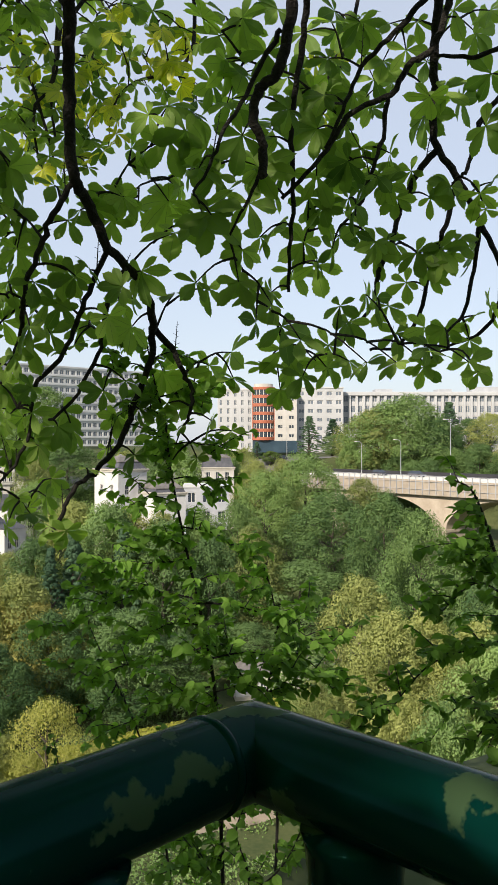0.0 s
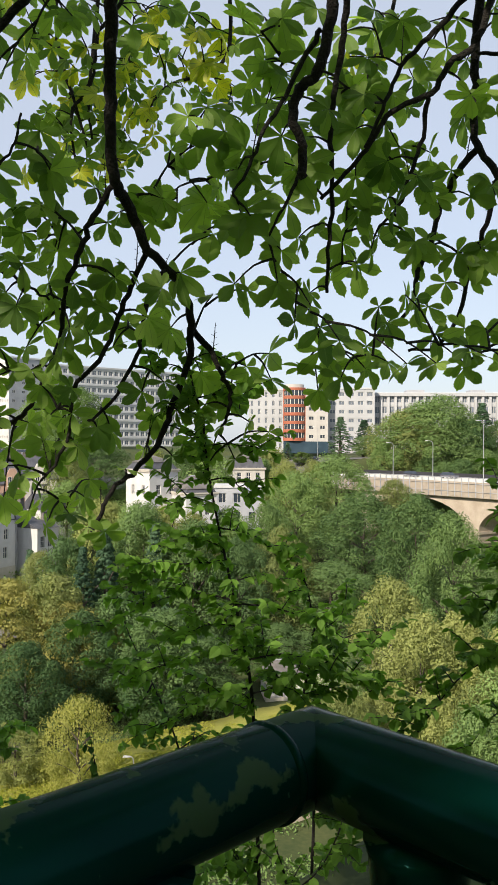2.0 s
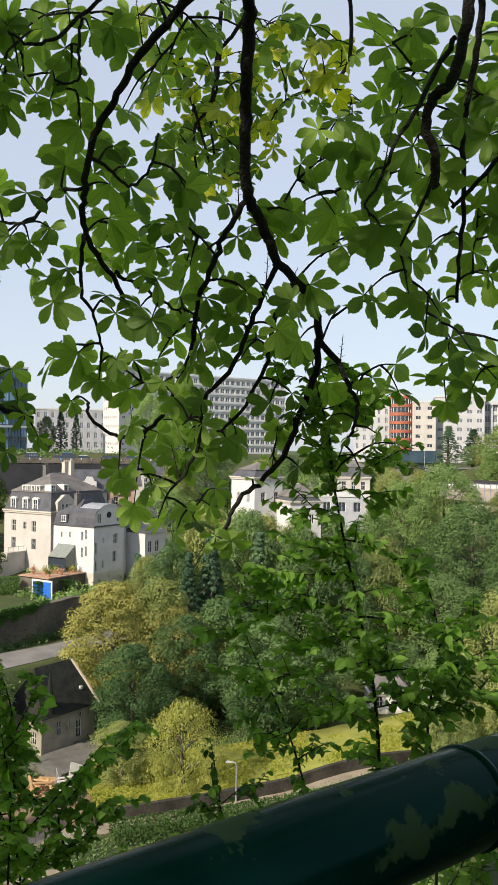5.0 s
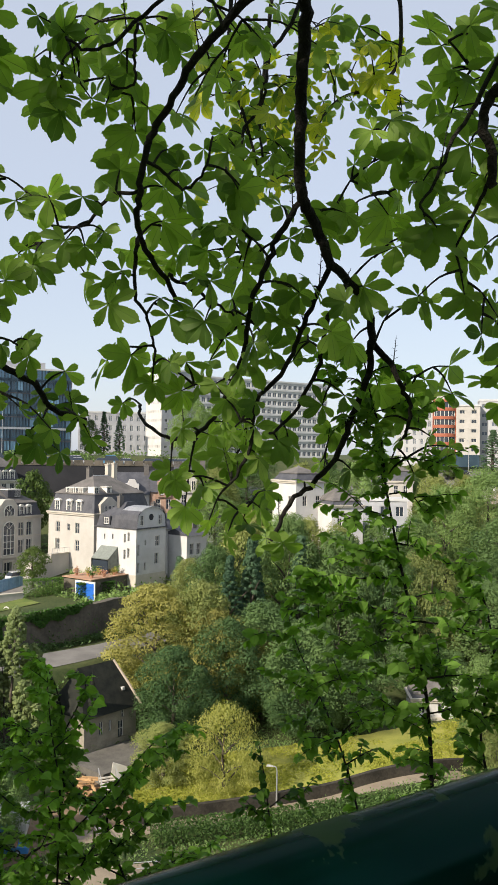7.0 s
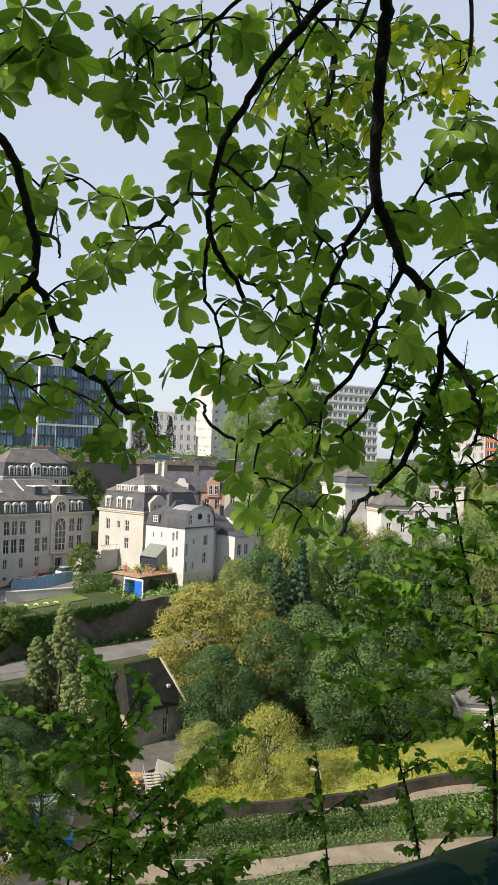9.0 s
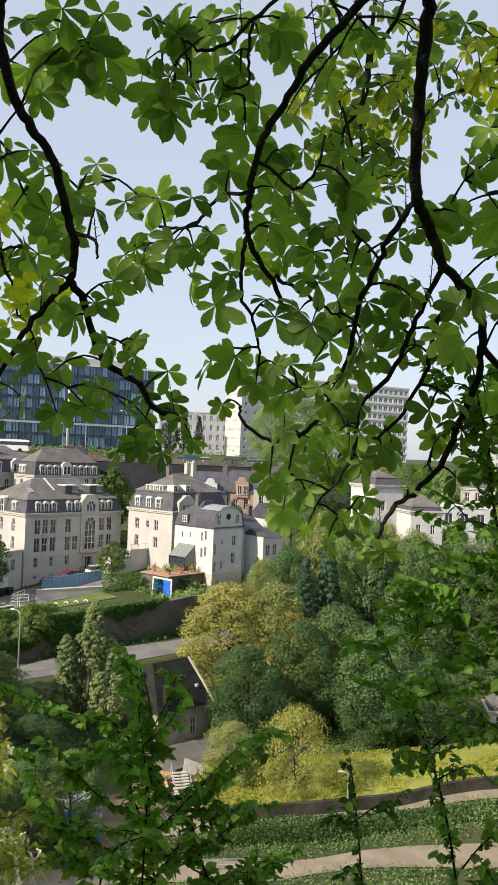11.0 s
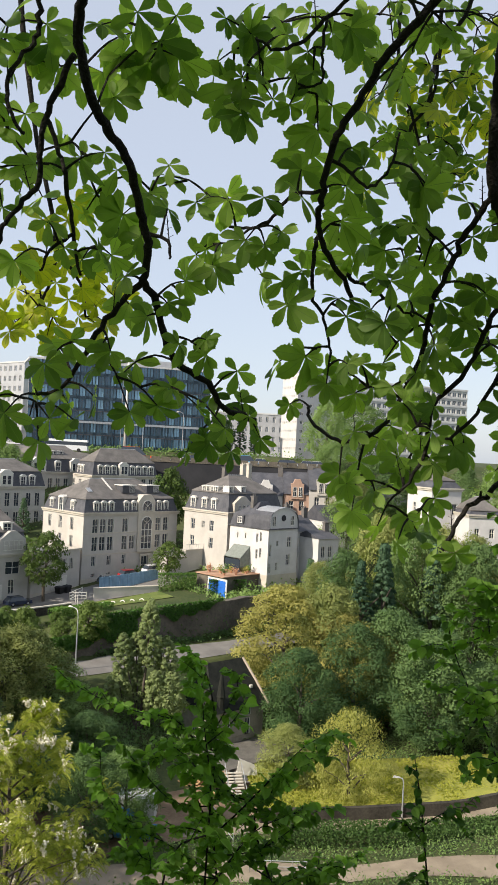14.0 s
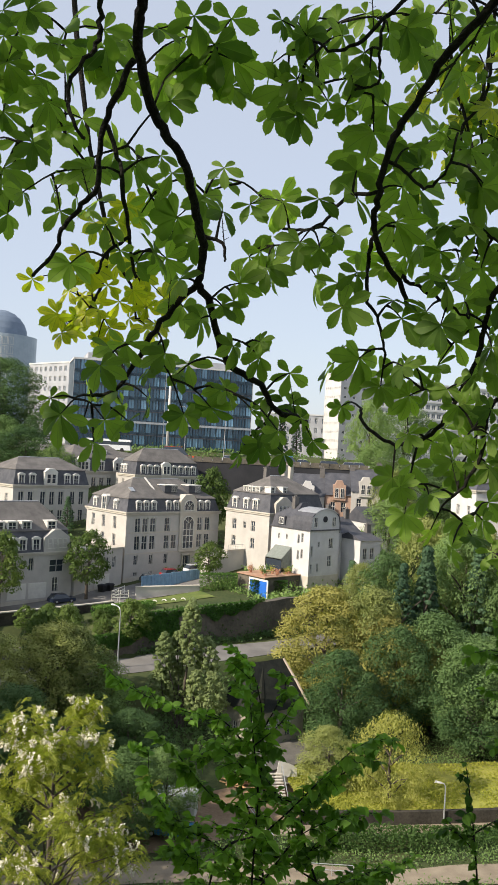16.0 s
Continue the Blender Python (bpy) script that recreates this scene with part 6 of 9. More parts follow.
plant(DARK, 41.7, 230.4, 1.0, 80, tall=1.2)
# Unseen tall trees further along the valley, added to shade the valley floor.
plant(DARK, -66.0, 40.0, 1.8, 30, tall=1.1)
plant(BROAD, -57.0, 33.0, 1.7, 110, tall=1.1)
plant(DARK, -49.0, 27.0, 1.6, 190, tall=1.1)
plant(BROAD, -75.0, 47.0, 1.8, 250, tall=1.1)
plant(DARK, -42.0, 20.0, 1.5, 320, tall=1.1)


# Undergrowth on both sides of the valley.
def undergrowth(name, n, area, mat, label, seed, size=0.4, high=2.2):
    rnd = np.random.default_rng(seed)
    lanes = np.array(ROADS)
    V, F = [], []
    while len(F) < n:
        u, v = rnd.uniform(*area[:2]), rnd.uniform(*area[2:])
        x, y = u * math.sin(N_AZ) + v * 0.3827, u * math.cos(N_AZ) + v * 0.9239
        h = noise.noise((x * 0.09, y * 0.09, seed)) + 0.35
        if h < 0 or (np.hypot(lanes[:, 0] - x, lanes[:, 1] - y) < lanes[:, 2]).any():
            continue
        z0 = ground_z(x, y)
        for _ in range(6):
            p = np.array((x, y, z0)) + rnd.normal(size=3) * np.array((0.5, 0.5, 0.3)) + np.array((0, 0, h * high * rnd.uniform(0.3, 1.0)))
            a, b = rnd.normal(size=3), rnd.normal(size=3)
            b[2] *= 0.5
            a, b = a / np.linalg.norm(a) * size, b / np.linalg.norm(b) * size * 0.7
            k = len(V)
            V += [p - a, p - b, p + a, p + b]
            F.append((k, k + 1, k + 2, k + 3))
    me = bpy.data.meshes.new(name)
    me.from_pydata([tuple(p) for p in V], [], F)
    me.materials.append(mat)
    tagged(new(name, me), label, "bushes", kind="stuff")


undergrowth("undergrowth", 42000, (62, 81, 20, 190), GREEN_DARK, "dark green bushes on the slope below the lower road", 3, 0.24)
undergrowth("undergrowth", 34000, (90, 124, 95, 200), GREEN_MID, "green bushes on the slope below the houses", 4, 0.26)
undergrowth("undergrowth", 52000, (6, 34, 30, 150), GREEN_MID, "green bushes on the near slope", 5, 0.17, 2.4)
undergrowth("ivy", 26000, (90.0, 95, 66, 105), GREEN_DARK, "ivy and bushes over the old wall", 6, 0.2, 0.9)
undergrowth("undergrowth", 9000, (125, 200, 60, 190), GREEN_DARK, "bushes between the houses", 8, 0.4, 2.0)
undergrowth("grass_tufts", 30000, (34, 60, 35, 100), GREEN_MID, "uneven grass and weeds on the valley floor", 9, 0.12, 0.35)


IVY = foliage("ivy_leaf", (0.028, 0.085, 0.02), (0.12, 0.235, 0.05), 0.25, 0.6, 0.5, 0.1, 0.5)


def wall_ivy(n, v0, v1, top):
    """Ivy that hangs over the face of the old wall."""
    rnd = np.random.default_rng(12)
    V, F = [], []
    while len(F) < n:
        v, f = rnd.uniform(v0, v1), rnd.uniform(0, 1)
        reach = 0.58 if v < 73 else 0.1 + 0.24 * smooth(77, 80, v) * (1 - smooth(84, 87, v))
        if f > reach + 0.22 * noise.noise((v * 0.4, f * 1.5, 3.0)):
            continue
        high = top - 2.3 * (1 - smooth(63, 67, v))
        z = high - f * (high + 27.2)
        u = 91.25 - 0.75 * f - 0.12 - 0.5 * abs(noise.noise((v * 0.8, z * 0.8, 5.0))) + rnd.normal() * 0.06
        p = np.array((u * math.sin(N_AZ) + v * 0.3827, u * math.cos(N_AZ) + v * 0.9239, z))
        a, b = rnd.normal(size=3), rnd.normal(size=3)
        a, b = a / np.linalg.norm(a) * 0.15, b / np.linalg.norm(b) * 0.13
        k = len(V)
        V += [p - a, p - b, p + a, p + b]
        F.append((k, k + 1, k + 2, k + 3))
    me = bpy.data.meshes.new("wall_ivy")
    me.from_pydata([tuple(p) for p in V], [], F)
    me.materials.append(IVY)
    tagged(new("wall_ivy", me), "dark green ivy hanging over the old wall", "ivy", kind="stuff")


wall_ivy(15000, 52, 90, -21.4)


def meadow_grass(n):
    """Uneven tufts all over the meadow."""
    rnd = np.random.default_rng(15)
    line = bend([(-30, 80.9, 0), (-24, 84.8, 0), (-18, 88.7, 0), (-9.4, 94.3, 0), (-0.4, 100.2, 0), (8, 106, 0)], 10)
    V, F = [], []
    while len(F) < n:
        i = int(rnd.integers(0, len(line) - 1))
        c = line[i][:2] + (line[i + 1][:2] - line[i][:2]) * rnd.random() + np.array((-0.547, 0.837)) * rnd.uniform(-5.9, 6.1)
        h = 0.15 + 0.2 * noise.noise((c[0] * 0.35, c[1] * 0.35, 2.0))
        if h < 0.05:
            continue
        p = np.array((c[0], c[1], ground_z(c[0], c[1]) + 1.12))
        a, w = rnd.uniform(0, math.pi), rnd.uniform(0.08, 0.2)
        d = np.array((math.cos(a), math.sin(a), 0)) * w
        k = len(V)
        V += [p - d, p + d, p + d * 0.4 + np.array((rnd.normal() * 0.08, rnd.normal() * 0.08, h)), p - d * 0.7 + np.array((0, 0, h * 0.8))]
        F.append((k, k + 1, k + 2, k + 3))
    me = bpy.data.meshes.new("meadow_grass")
    me.from_pydata([tuple(q) for q in V], [], F)
    me.materials.append(foliage("meadow_grass", (0.18, 0.21, 0.035), (0.4, 0.39, 0.08), 0.3, 0.7, 0.25, 0.1))
    tagged(new("meadow_grass", me), "yellow-green grass of the sunlit meadow", "grass", kind="stuff")


meadow_grass(16000)

# ---- railing ----
PAINT, pnt, pb = nodes_of("dark_green_paint")
ptc = pnt.nodes.new("ShaderNodeTexCoord")
flake = add(pnt, "ShaderNodeTexNoise", Scale=15.0, Detail=5.0, Roughness=0.55)
grit = add(pnt, "ShaderNodeTexNoise", Scale=90.0, Detail=4.0)
for q in (flake, grit):
    pnt.links.new(ptc.outputs["Object"], q.inputs["Vector"])
mask = pnt.nodes.new("ShaderNodeValToRGB")
mask.color_ramp.elements[0].position, mask.color_ramp.elements[1].position = 0.565, 0.585
pnt.links.new(flake.outputs["Fac"], mask.inputs["Fac"])
tone = pnt.nodes.new("ShaderNodeMix")
tone.data_type = "RGBA"
tone.inputs[6].default_value, tone.inputs[7].default_value = (0.001, 0.019, 0.016, 1), (0.036, 0.062, 0.03, 1)
pnt.links.new(mask.outputs["Color"], tone.inputs[0])
pnt.links.new(tone.outputs[2], pb.inputs["Base Color"])
rr = pnt.nodes.new("ShaderNodeMapRange")
rr.inputs["To Min"].default_value, rr.inputs["To Max"].default_value = 0.2, 0.6
pnt.links.new(mask.outputs["Color"], rr.inputs["Value"])
pnt.links.new(rr.outputs[0], pb.inputs["Roughness"])
pb.inputs["Specular IOR Level"].default_value = 0.07
pb.inputs["Specular Tint"].default_value = (0.25, 1.0, 0.95, 1)
pbump = add(pnt, "ShaderNodeBump", Strength=0.06, Distance=0.002)
pnt.links.new(grit.outputs["Fac"], pbump.inputs["Height"])
pnt.links.new(pbump.outputs["Normal"], pb.inputs["Normal"])

R = 0.036
rail = thing("railing", pose(0.004, 0.652, 0), "dark green painted tubular steel railing with flaking paint", "railing")
TOP = 1.158
ARMS = (Vector((-1.0, -1.06, 0)).normalized(), Vector((1.0, -1.0, 0)).normalized())
MITRE = (ARMS[0] + ARMS[1]).normalized()
ACROSS = Vector((-MITRE.y, MITRE.x, 0))
for arm in ARMS:
    side = Vector((-arm.y, arm.x, 0))
    g = Geo()
    sides = 40
    for d in (0.0, 0.09, 0.4, 0.9, 1.6):
        for k in range(sides):
            a = 2 * math.pi * k / sides
            off = side * (R * math.cos(a))
            # the first ring is cut along the plane in which both tubes meet
            run = -off.dot(ACROSS) / arm.dot(ACROSS) if d == 0 else d
            q = arm * run + off
            g.v.append((q.x, q.y, TOP + R * math.sin(a)))
    for j in range(4):
        for k in range(sides):
            a, b = j * sides + k, j * sides + (k + 1) % sides
            g.f.append((a, b, b + sides, a + sides))
            g.m.append(0)
    part("handrail", g, PAINT, rail, smooth=True)
a = ARMS[0]
g = Geo()
g.tube([(a.x * k, a.y * k, TOP, r) for k, r in ((0.046, R), (0.048, R + 0.0016), (0.052, R + 0.0018), (0.055, R))], 40)
part("weld_seam", g, PAINT, rail, "weld seam beside the corner", True)
for arm, ks in ((ARMS[0], (0.172, 0.9, 1.55)), (ARMS[1], (0.1, 0.8, 1.5))):
    for k in ks:
        g = Geo()
        x, y = arm.x * k, arm.y * k
        g.tube([(x, y, -0.4, 0.033), (x, y, TOP - 0.06, 0.034), (x, y, TOP - 0.042, 0.0355), (x, y, TOP - 0.03, 0.039)], 24)
        post_ob = part("post", g, PAINT, rail, smooth=True)
    for zz in (0.25,):
        g = Geo()
        g.tube([(arm.x * k, arm.y * k, zz, 0.02) for k in (0, 0.8, 1.6)], 14)
        part("lower_rail", g, PAINT, rail, smooth=True)

# ---- horse chestnut over the railing ----
TRUNK_AT = (-0.9, -4.3)
chestnut = thing("horse_chestnut_tree", pose(0, 0, 0), "horse chestnut tree with overhanging limbs and palmate leaves", "tree")
LIMB_POINTS = []
g = Geo()
g.tube([tuple(p) for p in bend([(*TRUNK_AT, -0.4, 0.42), (*TRUNK_AT, 0.3, 0.34), (-0.95, -4.1, 2.2, 0.28), (-1.0, -3.6, 4.2, 0.22), (-1.1, -3.0, 6.5, 0.13), (-1.2, -2.6, 8.5, 0.05)])], 14)
part("trunk", g, TRUNK, chestnut, "grey-brown fissured trunk", True)


def bough(*ends):
    """A thick limb from the trunk out to where the hanging limbs start."""
    for x, y, z, r in ends:
        g = Geo()
        g.tube([tuple(p) for p in bend([(-1.0, -3.6, 4.1, 0.1), (-0.8 + x * 0.35, -1.4, 4.8, 0.07), (x * 0.8, y * 0.55, z + 0.75, max(r * 1.8, 0.03)), (x, y, z, r)], 6)], 10)
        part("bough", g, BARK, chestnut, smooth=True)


def limb(name, pts):
    path = bend(pts, 5)
    rnd = random.Random(len(LIMB_POINTS))
    path = [(p[0] + rnd.gauss(0, 0.0025), p[1] + rnd.gauss(0, 0.0025), p[2] + rnd.gauss(0, 0.0025), p[3] * rnd.uniform(0.93, 1.08)) for p in path]
    g = Geo()
    g.tube(path, 9)
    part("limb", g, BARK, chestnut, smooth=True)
    LIMB_POINTS.extend(path)


def palmate(seed, fingers):
    """A leaf of several toothed leaflets that hang from one point, its stalk's end at the origin, the leaf down along -z, facing -y; length 1."""
    rnd = random.Random(seed)
    g = Geo()
    for k in range(fingers):
        q = (k / (fingers - 1)) * 2 - 1
        a = q * radians(125) + rnd.uniform(-0.12, 0.12)
        ln = (1.0 - 0.38 * abs(q) ** 1.4) * rnd.uniform(0.88, 1.08)
        wd, bow, fold = ln * rnd.uniform(0.205, 0.275), rnd.uniform(0.05, 0.32), rnd.uniform(0.1, 0.35)
        lean = rnd.uniform(-0.25, 0.25)
        prof = ((0.0, 0.04), (0.1, 0.16), (0.25, 0.42), (0.4, 0.74), (0.46, 0.78), (0.54, 0.94), (0.59, 0.92), (0.66, 1.03), (0.71, 0.95), (0.78, 1.0), (0.82, 0.86), (0.88, 0.82), (0.91, 0.64), (0.945, 0.54), (0.97, 0.26), (1.05, 0.02))
        n = len(g.v)
        for s, wv in prof:
            r, y = s * ln, bow * s * s * ln + lean * s * ln * 0.4
            for side in (-1, -0.045, 0.045, 1):
                off = side * wd * wv * rnd.uniform(0.94, 1.05)
                x, z = math.sin(a) * r + math.cos(a) * off, -math.cos(a) * r + math.sin(a) * off
                g.v.append((x, y - abs(side) * fold * wd * wv - (0.006 if abs(side) < 0.5 else 0), z))
        for i in range(len(prof) - 1):
            for j in (0, 1, 2):
                b = n + i * 4 + j
                g.f.append((b, b + 1, b + 5, b + 4))
                g.m.append(1 if j == 1 else 0)
    return g


VEIN = foliage("leaf_rib", (0.13, 0.22, 0.05), (0.22, 0.32, 0.08), 0.4, 0.5, 1.2, 0.2)
LEAF_GEO = [palmate(s, f) for s, f in ((1, 5), (2, 7), (3, 6), (4, 5), (5, 7), (6, 6), (7, 7), (8, 5))]
LEAVES = [q.mesh("leaf", CHESTNUT, VEIN, smooth=True) for q in LEAF_GEO]
SUNNY_GEO = [palmate(s, f) for s, f in ((11, 5), (12, 7), (13, 6))]
SUNNY = [q.mesh("leaf", SUNLIT_TINT, VEIN, smooth=True) for q in SUNNY_GEO]
MORE_LEAVES, MORE_SUNNY, LEAF_COUNT = Geo(), Geo(), [0]
LATER = []
TWIG_POINTS = []
leaf_rnd = random.Random(7)


def place_leaf(x, y, z, size, meshes):
    p = np.array((x, y, z))
    pts = np.array([q[:3] for q in LIMB_POINTS + TWIG_POINTS])
    d = np.linalg.norm(pts - p, axis=1)
    i = int(d.argmin())
    face = math.degrees(math.atan2(x, y))
    m = pose(x, y, z, leaf_rnd.gauss(-14, 30), leaf_rnd.gauss(0, 38), -face + leaf_rnd.gauss(0, 36)) @ Matrix.Diagonal((size, size, size, 1))
    if meshes is LEAVES and LEAF_COUNT[0] < 300:
        LEAF_COUNT[0] += 1
        ob = new("leaf", leaf_rnd.choice(meshes))
        ob.parent, ob.matrix_basis = chestnut, m
    else:
        src = leaf_rnd.choice(LEAF_GEO if meshes is LEAVES else SUNNY_GEO)
        bag = MORE_LEAVES if meshes is LEAVES else MORE_SUNNY
        k = len(bag.v)
        bag.v += [tuple(m @ Vector(q)) for q in src.v]
        bag.f += [tuple(k + i for i in f) for f in src.f]
        bag.m += src.m
    a = pts[i]
    if d[i] > 0.06:
        TWIG_POINTS.append(tuple((a * 0.45 + p * 0.55) + np.array((0, 0, 0.1 * d[i]))))
    stalk = [(*a, 0.0046), (*((a + p) / 2 + np.array((0, 0, 0.12 * d[i]))), 0.0032), (x, y, z, 0.0019)]
    return stalk


STALKS = Geo()


def leaf_group(rows):
    for x, y, z, s in rows:
        s *= 0.97 - 0.22 * smooth(1.75, 1.5, z)  # the lowest sprays bear smaller leaves
        STALKS.tube([tuple(q) for q in bend(place_leaf(x, y, z, s * leaf_rnd.uniform(0.84, 1.1), LEAVES), 3)], 5)
        for _ in range(leaf_rnd.choice((0, 0, 0, 0, 1))):
            LATER.append((x + leaf_rnd.gauss(0, 0.07), y + leaf_rnd.uniform(-0.05, 0.3), z + leaf_rnd.gauss(0.01, 0.06), s * leaf_rnd.uniform(0.7, 1.1)))


def sunny_group(rows):
    for x, y, z, s in rows:
        for k in range(3):
            a, b, c = (leaf_rnd.gauss(0, 0.13) if k else 0 for _ in range(3))
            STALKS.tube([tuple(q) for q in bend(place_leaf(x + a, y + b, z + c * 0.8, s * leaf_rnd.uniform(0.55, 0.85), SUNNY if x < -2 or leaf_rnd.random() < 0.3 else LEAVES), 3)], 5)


# ---- saplings below the railing ----
def oval_leaf(seed):
    """A broad oval leaf with a point and toothed rim, its foot at the origin, along x; length 1."""
    rnd = random.Random(seed)
    g = Geo()
    prof = ((0.0, 0.02), (0.1, 0.19), (0.2, 0.29), (0.3, 0.325), (0.38, 0.36), (0.46, 0.34), (0.56, 0.345), (0.64, 0.28), (0.74, 0.25), (0.84, 0.13), (1.0, 0.0))
    bow, fold = rnd.uniform(0.05, 0.3), rnd.uniform(0.1, 0.4)
    for i, (s, wv) in enumerate(prof):
        for side in (-1, 0, 1):
            g.v.append((s - 0.02 * abs(side), side * wv, -bow * s * s + abs(side) * fold * wv))
    for i in range(len(prof) - 1):
        for j in (0, 1):
            b = i * 3 + j
            g.f.append((b, b + 3, b + 4, b + 1))
            g.m.append(0)
    return g


OVALS = [oval_leaf(k) for k in range(5)]
OVAL_MESHES = [q.mesh("leaf", SHRUB, smooth=True) for q in OVALS]
shrub_rnd = random.Random(21)
SHRUB_LEAVES = {}
LATE_TWIGS = []


def new_shrub(name):
    """A young tree that stands on the slope under the railing; its stems follow."""
    label = {"bramble_bush": "green leafy bush on the slope below the railing", "overhanging_twig": "dark twig with broad leaves beside the railing"}.get(
        name, "young green tree with toothed oval leaves below the railing")
    return thing(name, pose(0, 0, 0), label, "bush" if name == "bramble_bush" else "sapling")


def stem(shrub, pts, twigs=True):
    """A stem or twig with leaves in two rows, and its own side twigs: the saplings beside the railing are the bushiest."""
    near = pts[0][1] < 3.0
    if pts[0][3] > 0.0045:
        x, y, z, r = pts[0]
        low = ground_z(x * 1.1, y * 1.1) - 0.1
        pts = [(x * 1.1, y * 1.1, min(low, z - 0.4), r * 1.6), ((x * 1.05), y * 1.05, (min(low, z - 0.4) + z) / 2, r * 1.3)] + pts
        first = 2 / (len(pts) - 1)
    else:
        first = 0.12
    path = bend(pts, 6)
    g = Geo()
    g.tube([tuple(p) for p in path], 6)
    part("stem", g, BARK, shrub, smooth=True)
    P3 = np.array([p[:3] for p in path])
    seg = np.linalg.norm(np.diff(P3, axis=0), axis=1)
    acc = np.concatenate([[0], np.cumsum(seg)])
    s, side = acc[-1] * first, 1
    while s < acc[-1]:
        i = min(int(np.searchsorted(acc, s)), len(P3) - 1)
        p, way = P3[i], P3[i] - P3[i - 1]
        yaw = math.degrees(math.atan2(way[1], way[0])) + side * shrub_rnd.uniform(35, 85)
        size = shrub_rnd.uniform(0.023, 0.049) * (1.6 if shrub_rnd.random() < (0.3 if pts[0][0] < -1.0 else 0.0) else 1.0)
        m = pose(*p, shrub_rnd.gauss(0, 32), shrub_rnd.uniform(-25, 50), yaw) @ Matrix.Diagonal((size, size, size, 1))
        k = SHRUB_LEAVES.setdefault(shrub.name, [0, Geo(), shrub])
        if k[0] < 60:
            ob = new("leaf", shrub_rnd.choice(OVAL_MESHES))
            ob.parent, ob.matrix_basis = shrub, m
        else:
            src, n = shrub_rnd.choice(OVALS), len(k[1].v)
            k[1].v += [tuple(m @ Vector(q)) for q in src.v]
            k[1].f += [tuple(n + j for j in f) for f in src.f]
            k[1].m += src.m
        k[0] += 1
        if twigs and shrub_rnd.random() < (0.32 if near else 0.25 if pts[0][0] < -1.0 else 0.15):
            a, ln = math.radians(yaw), shrub_rnd.uniform(0.07, 0.2) * (1.0 if near else 0.7)
            up = shrub_rnd.uniform(0.0, 0.75)
            q = [(p[0] + math.cos(a) * ln * f, p[1] + math.sin(a) * ln * f * 0.8, p[2] + ln * (up * f - 0.22 * f * f), 0.0022 * (1 - 0.6 * f)) for f in (0, 0.35, 0.7, 1.0)]
            LATE_TWIGS.append((shrub, q))
        s, side = s + shrub_rnd.uniform(0.007, 0.0145), -side


# Limbs of the horse chestnut: places in metres and radius.
limb("main", [(-0.43, 1.95, 2.53, 0.0163), (-0.44, 2.03, 2.49, 0.0161), (-0.46, 2.10, 2.38, 0.0159), (-0.47, 2.17, 2.27, 0.0156), (-0.48, 2.25, 2.13, 0.0153), (-0.46, 2.33, 2.09, 0.0149), (-0.41, 2.41, 1.97, 0.0144), (-0.33, 2.50, 1.89, 0.0139), (-0.30, 2.58, 1.79, 0.0133), (-0.31, 2.65, 1.75, 0.0127)])
limb("m1", [(-0.31, 2.65, 1.75, 0.0118), (-0.32, 2.66, 1.66, 0.0111), (-0.36, 2.66, 1.55, 0.0105), (-0.39, 2.66, 1.46, 0.0098), (-0.43, 2.66, 1.38, 0.0092), (-0.50, 2.65, 1.30, 0.0085), (-0.57, 2.65, 1.24, 0.0078), (-0.60, 2.65, 1.17, 0.0071), (-0.63, 2.65, 1.11, 0.0065)])
limb("m2", [(-0.30, 2.65, 1.76, 0.0109), (-0.24, 2.66, 1.69, 0.0095), (-0.21, 2.66, 1.62, 0.0082), (-0.18, 2.66, 1.55, 0.0068), (-0.20, 2.66, 1.47, 0.0054)])
limb("a", [(-0.49, 2.27, 2.11, 0.0087), (-0.55, 2.32, 2.04, 0.0084), (-0.60, 2.37, 1.96, 0.0082), (-0.66, 2.43, 1.84, 0.0079), (-0.69, 2.49, 1.73, 0.0075), (-0.75, 2.54, 1.61, 0.0072), (-0.82, 2.58, 1.50, 0.0068), (-0.92, 2.62, 1.45, 0.0064), (-1.02, 2.65, 1.47, 0.0060), (-1.09, 2.69, 1.52, 0.0055), (-1.12, 2.75, 1.57, 0.0050)])
limb("bb", [(-0.42, 2.43, 1.97, 0.0092), (-0.46, 2.46, 1.89, 0.0086), (-0.51, 2.48, 1.78, 0.0080), (-0.56, 2.49, 1.67, 0.0073), (-0.65, 2.50, 1.56, 0.0067), (-0.67, 2.53, 1.44, 0.0060), (-0.71, 2.54, 1.35, 0.0053), (-0.75, 2.56, 1.30, 0.0045)])
limb("c", [(-0.38, 2.57, 1.94, 0.0097), (-0.42, 2.57, 1.88, 0.0087), (-0.45, 2.56, 1.77, 0.0076), (-0.47, 2.56, 1.67, 0.0065), (-0.54, 2.54, 1.53, 0.0055), (-0.61, 2.53, 1.47, 0.0044)])
limb("m3", [(-0.68, 4.45, 4.36, 0.0122), (-0.89, 4.42, 3.77, 0.0111), (-1.00, 4.40, 3.61, 0.0100), (-1.02, 4.39, 3.42, 0.0089), (-1.05, 4.39, 3.23, 0.0078), (-1.03, 4.39, 3.03, 0.0067)])
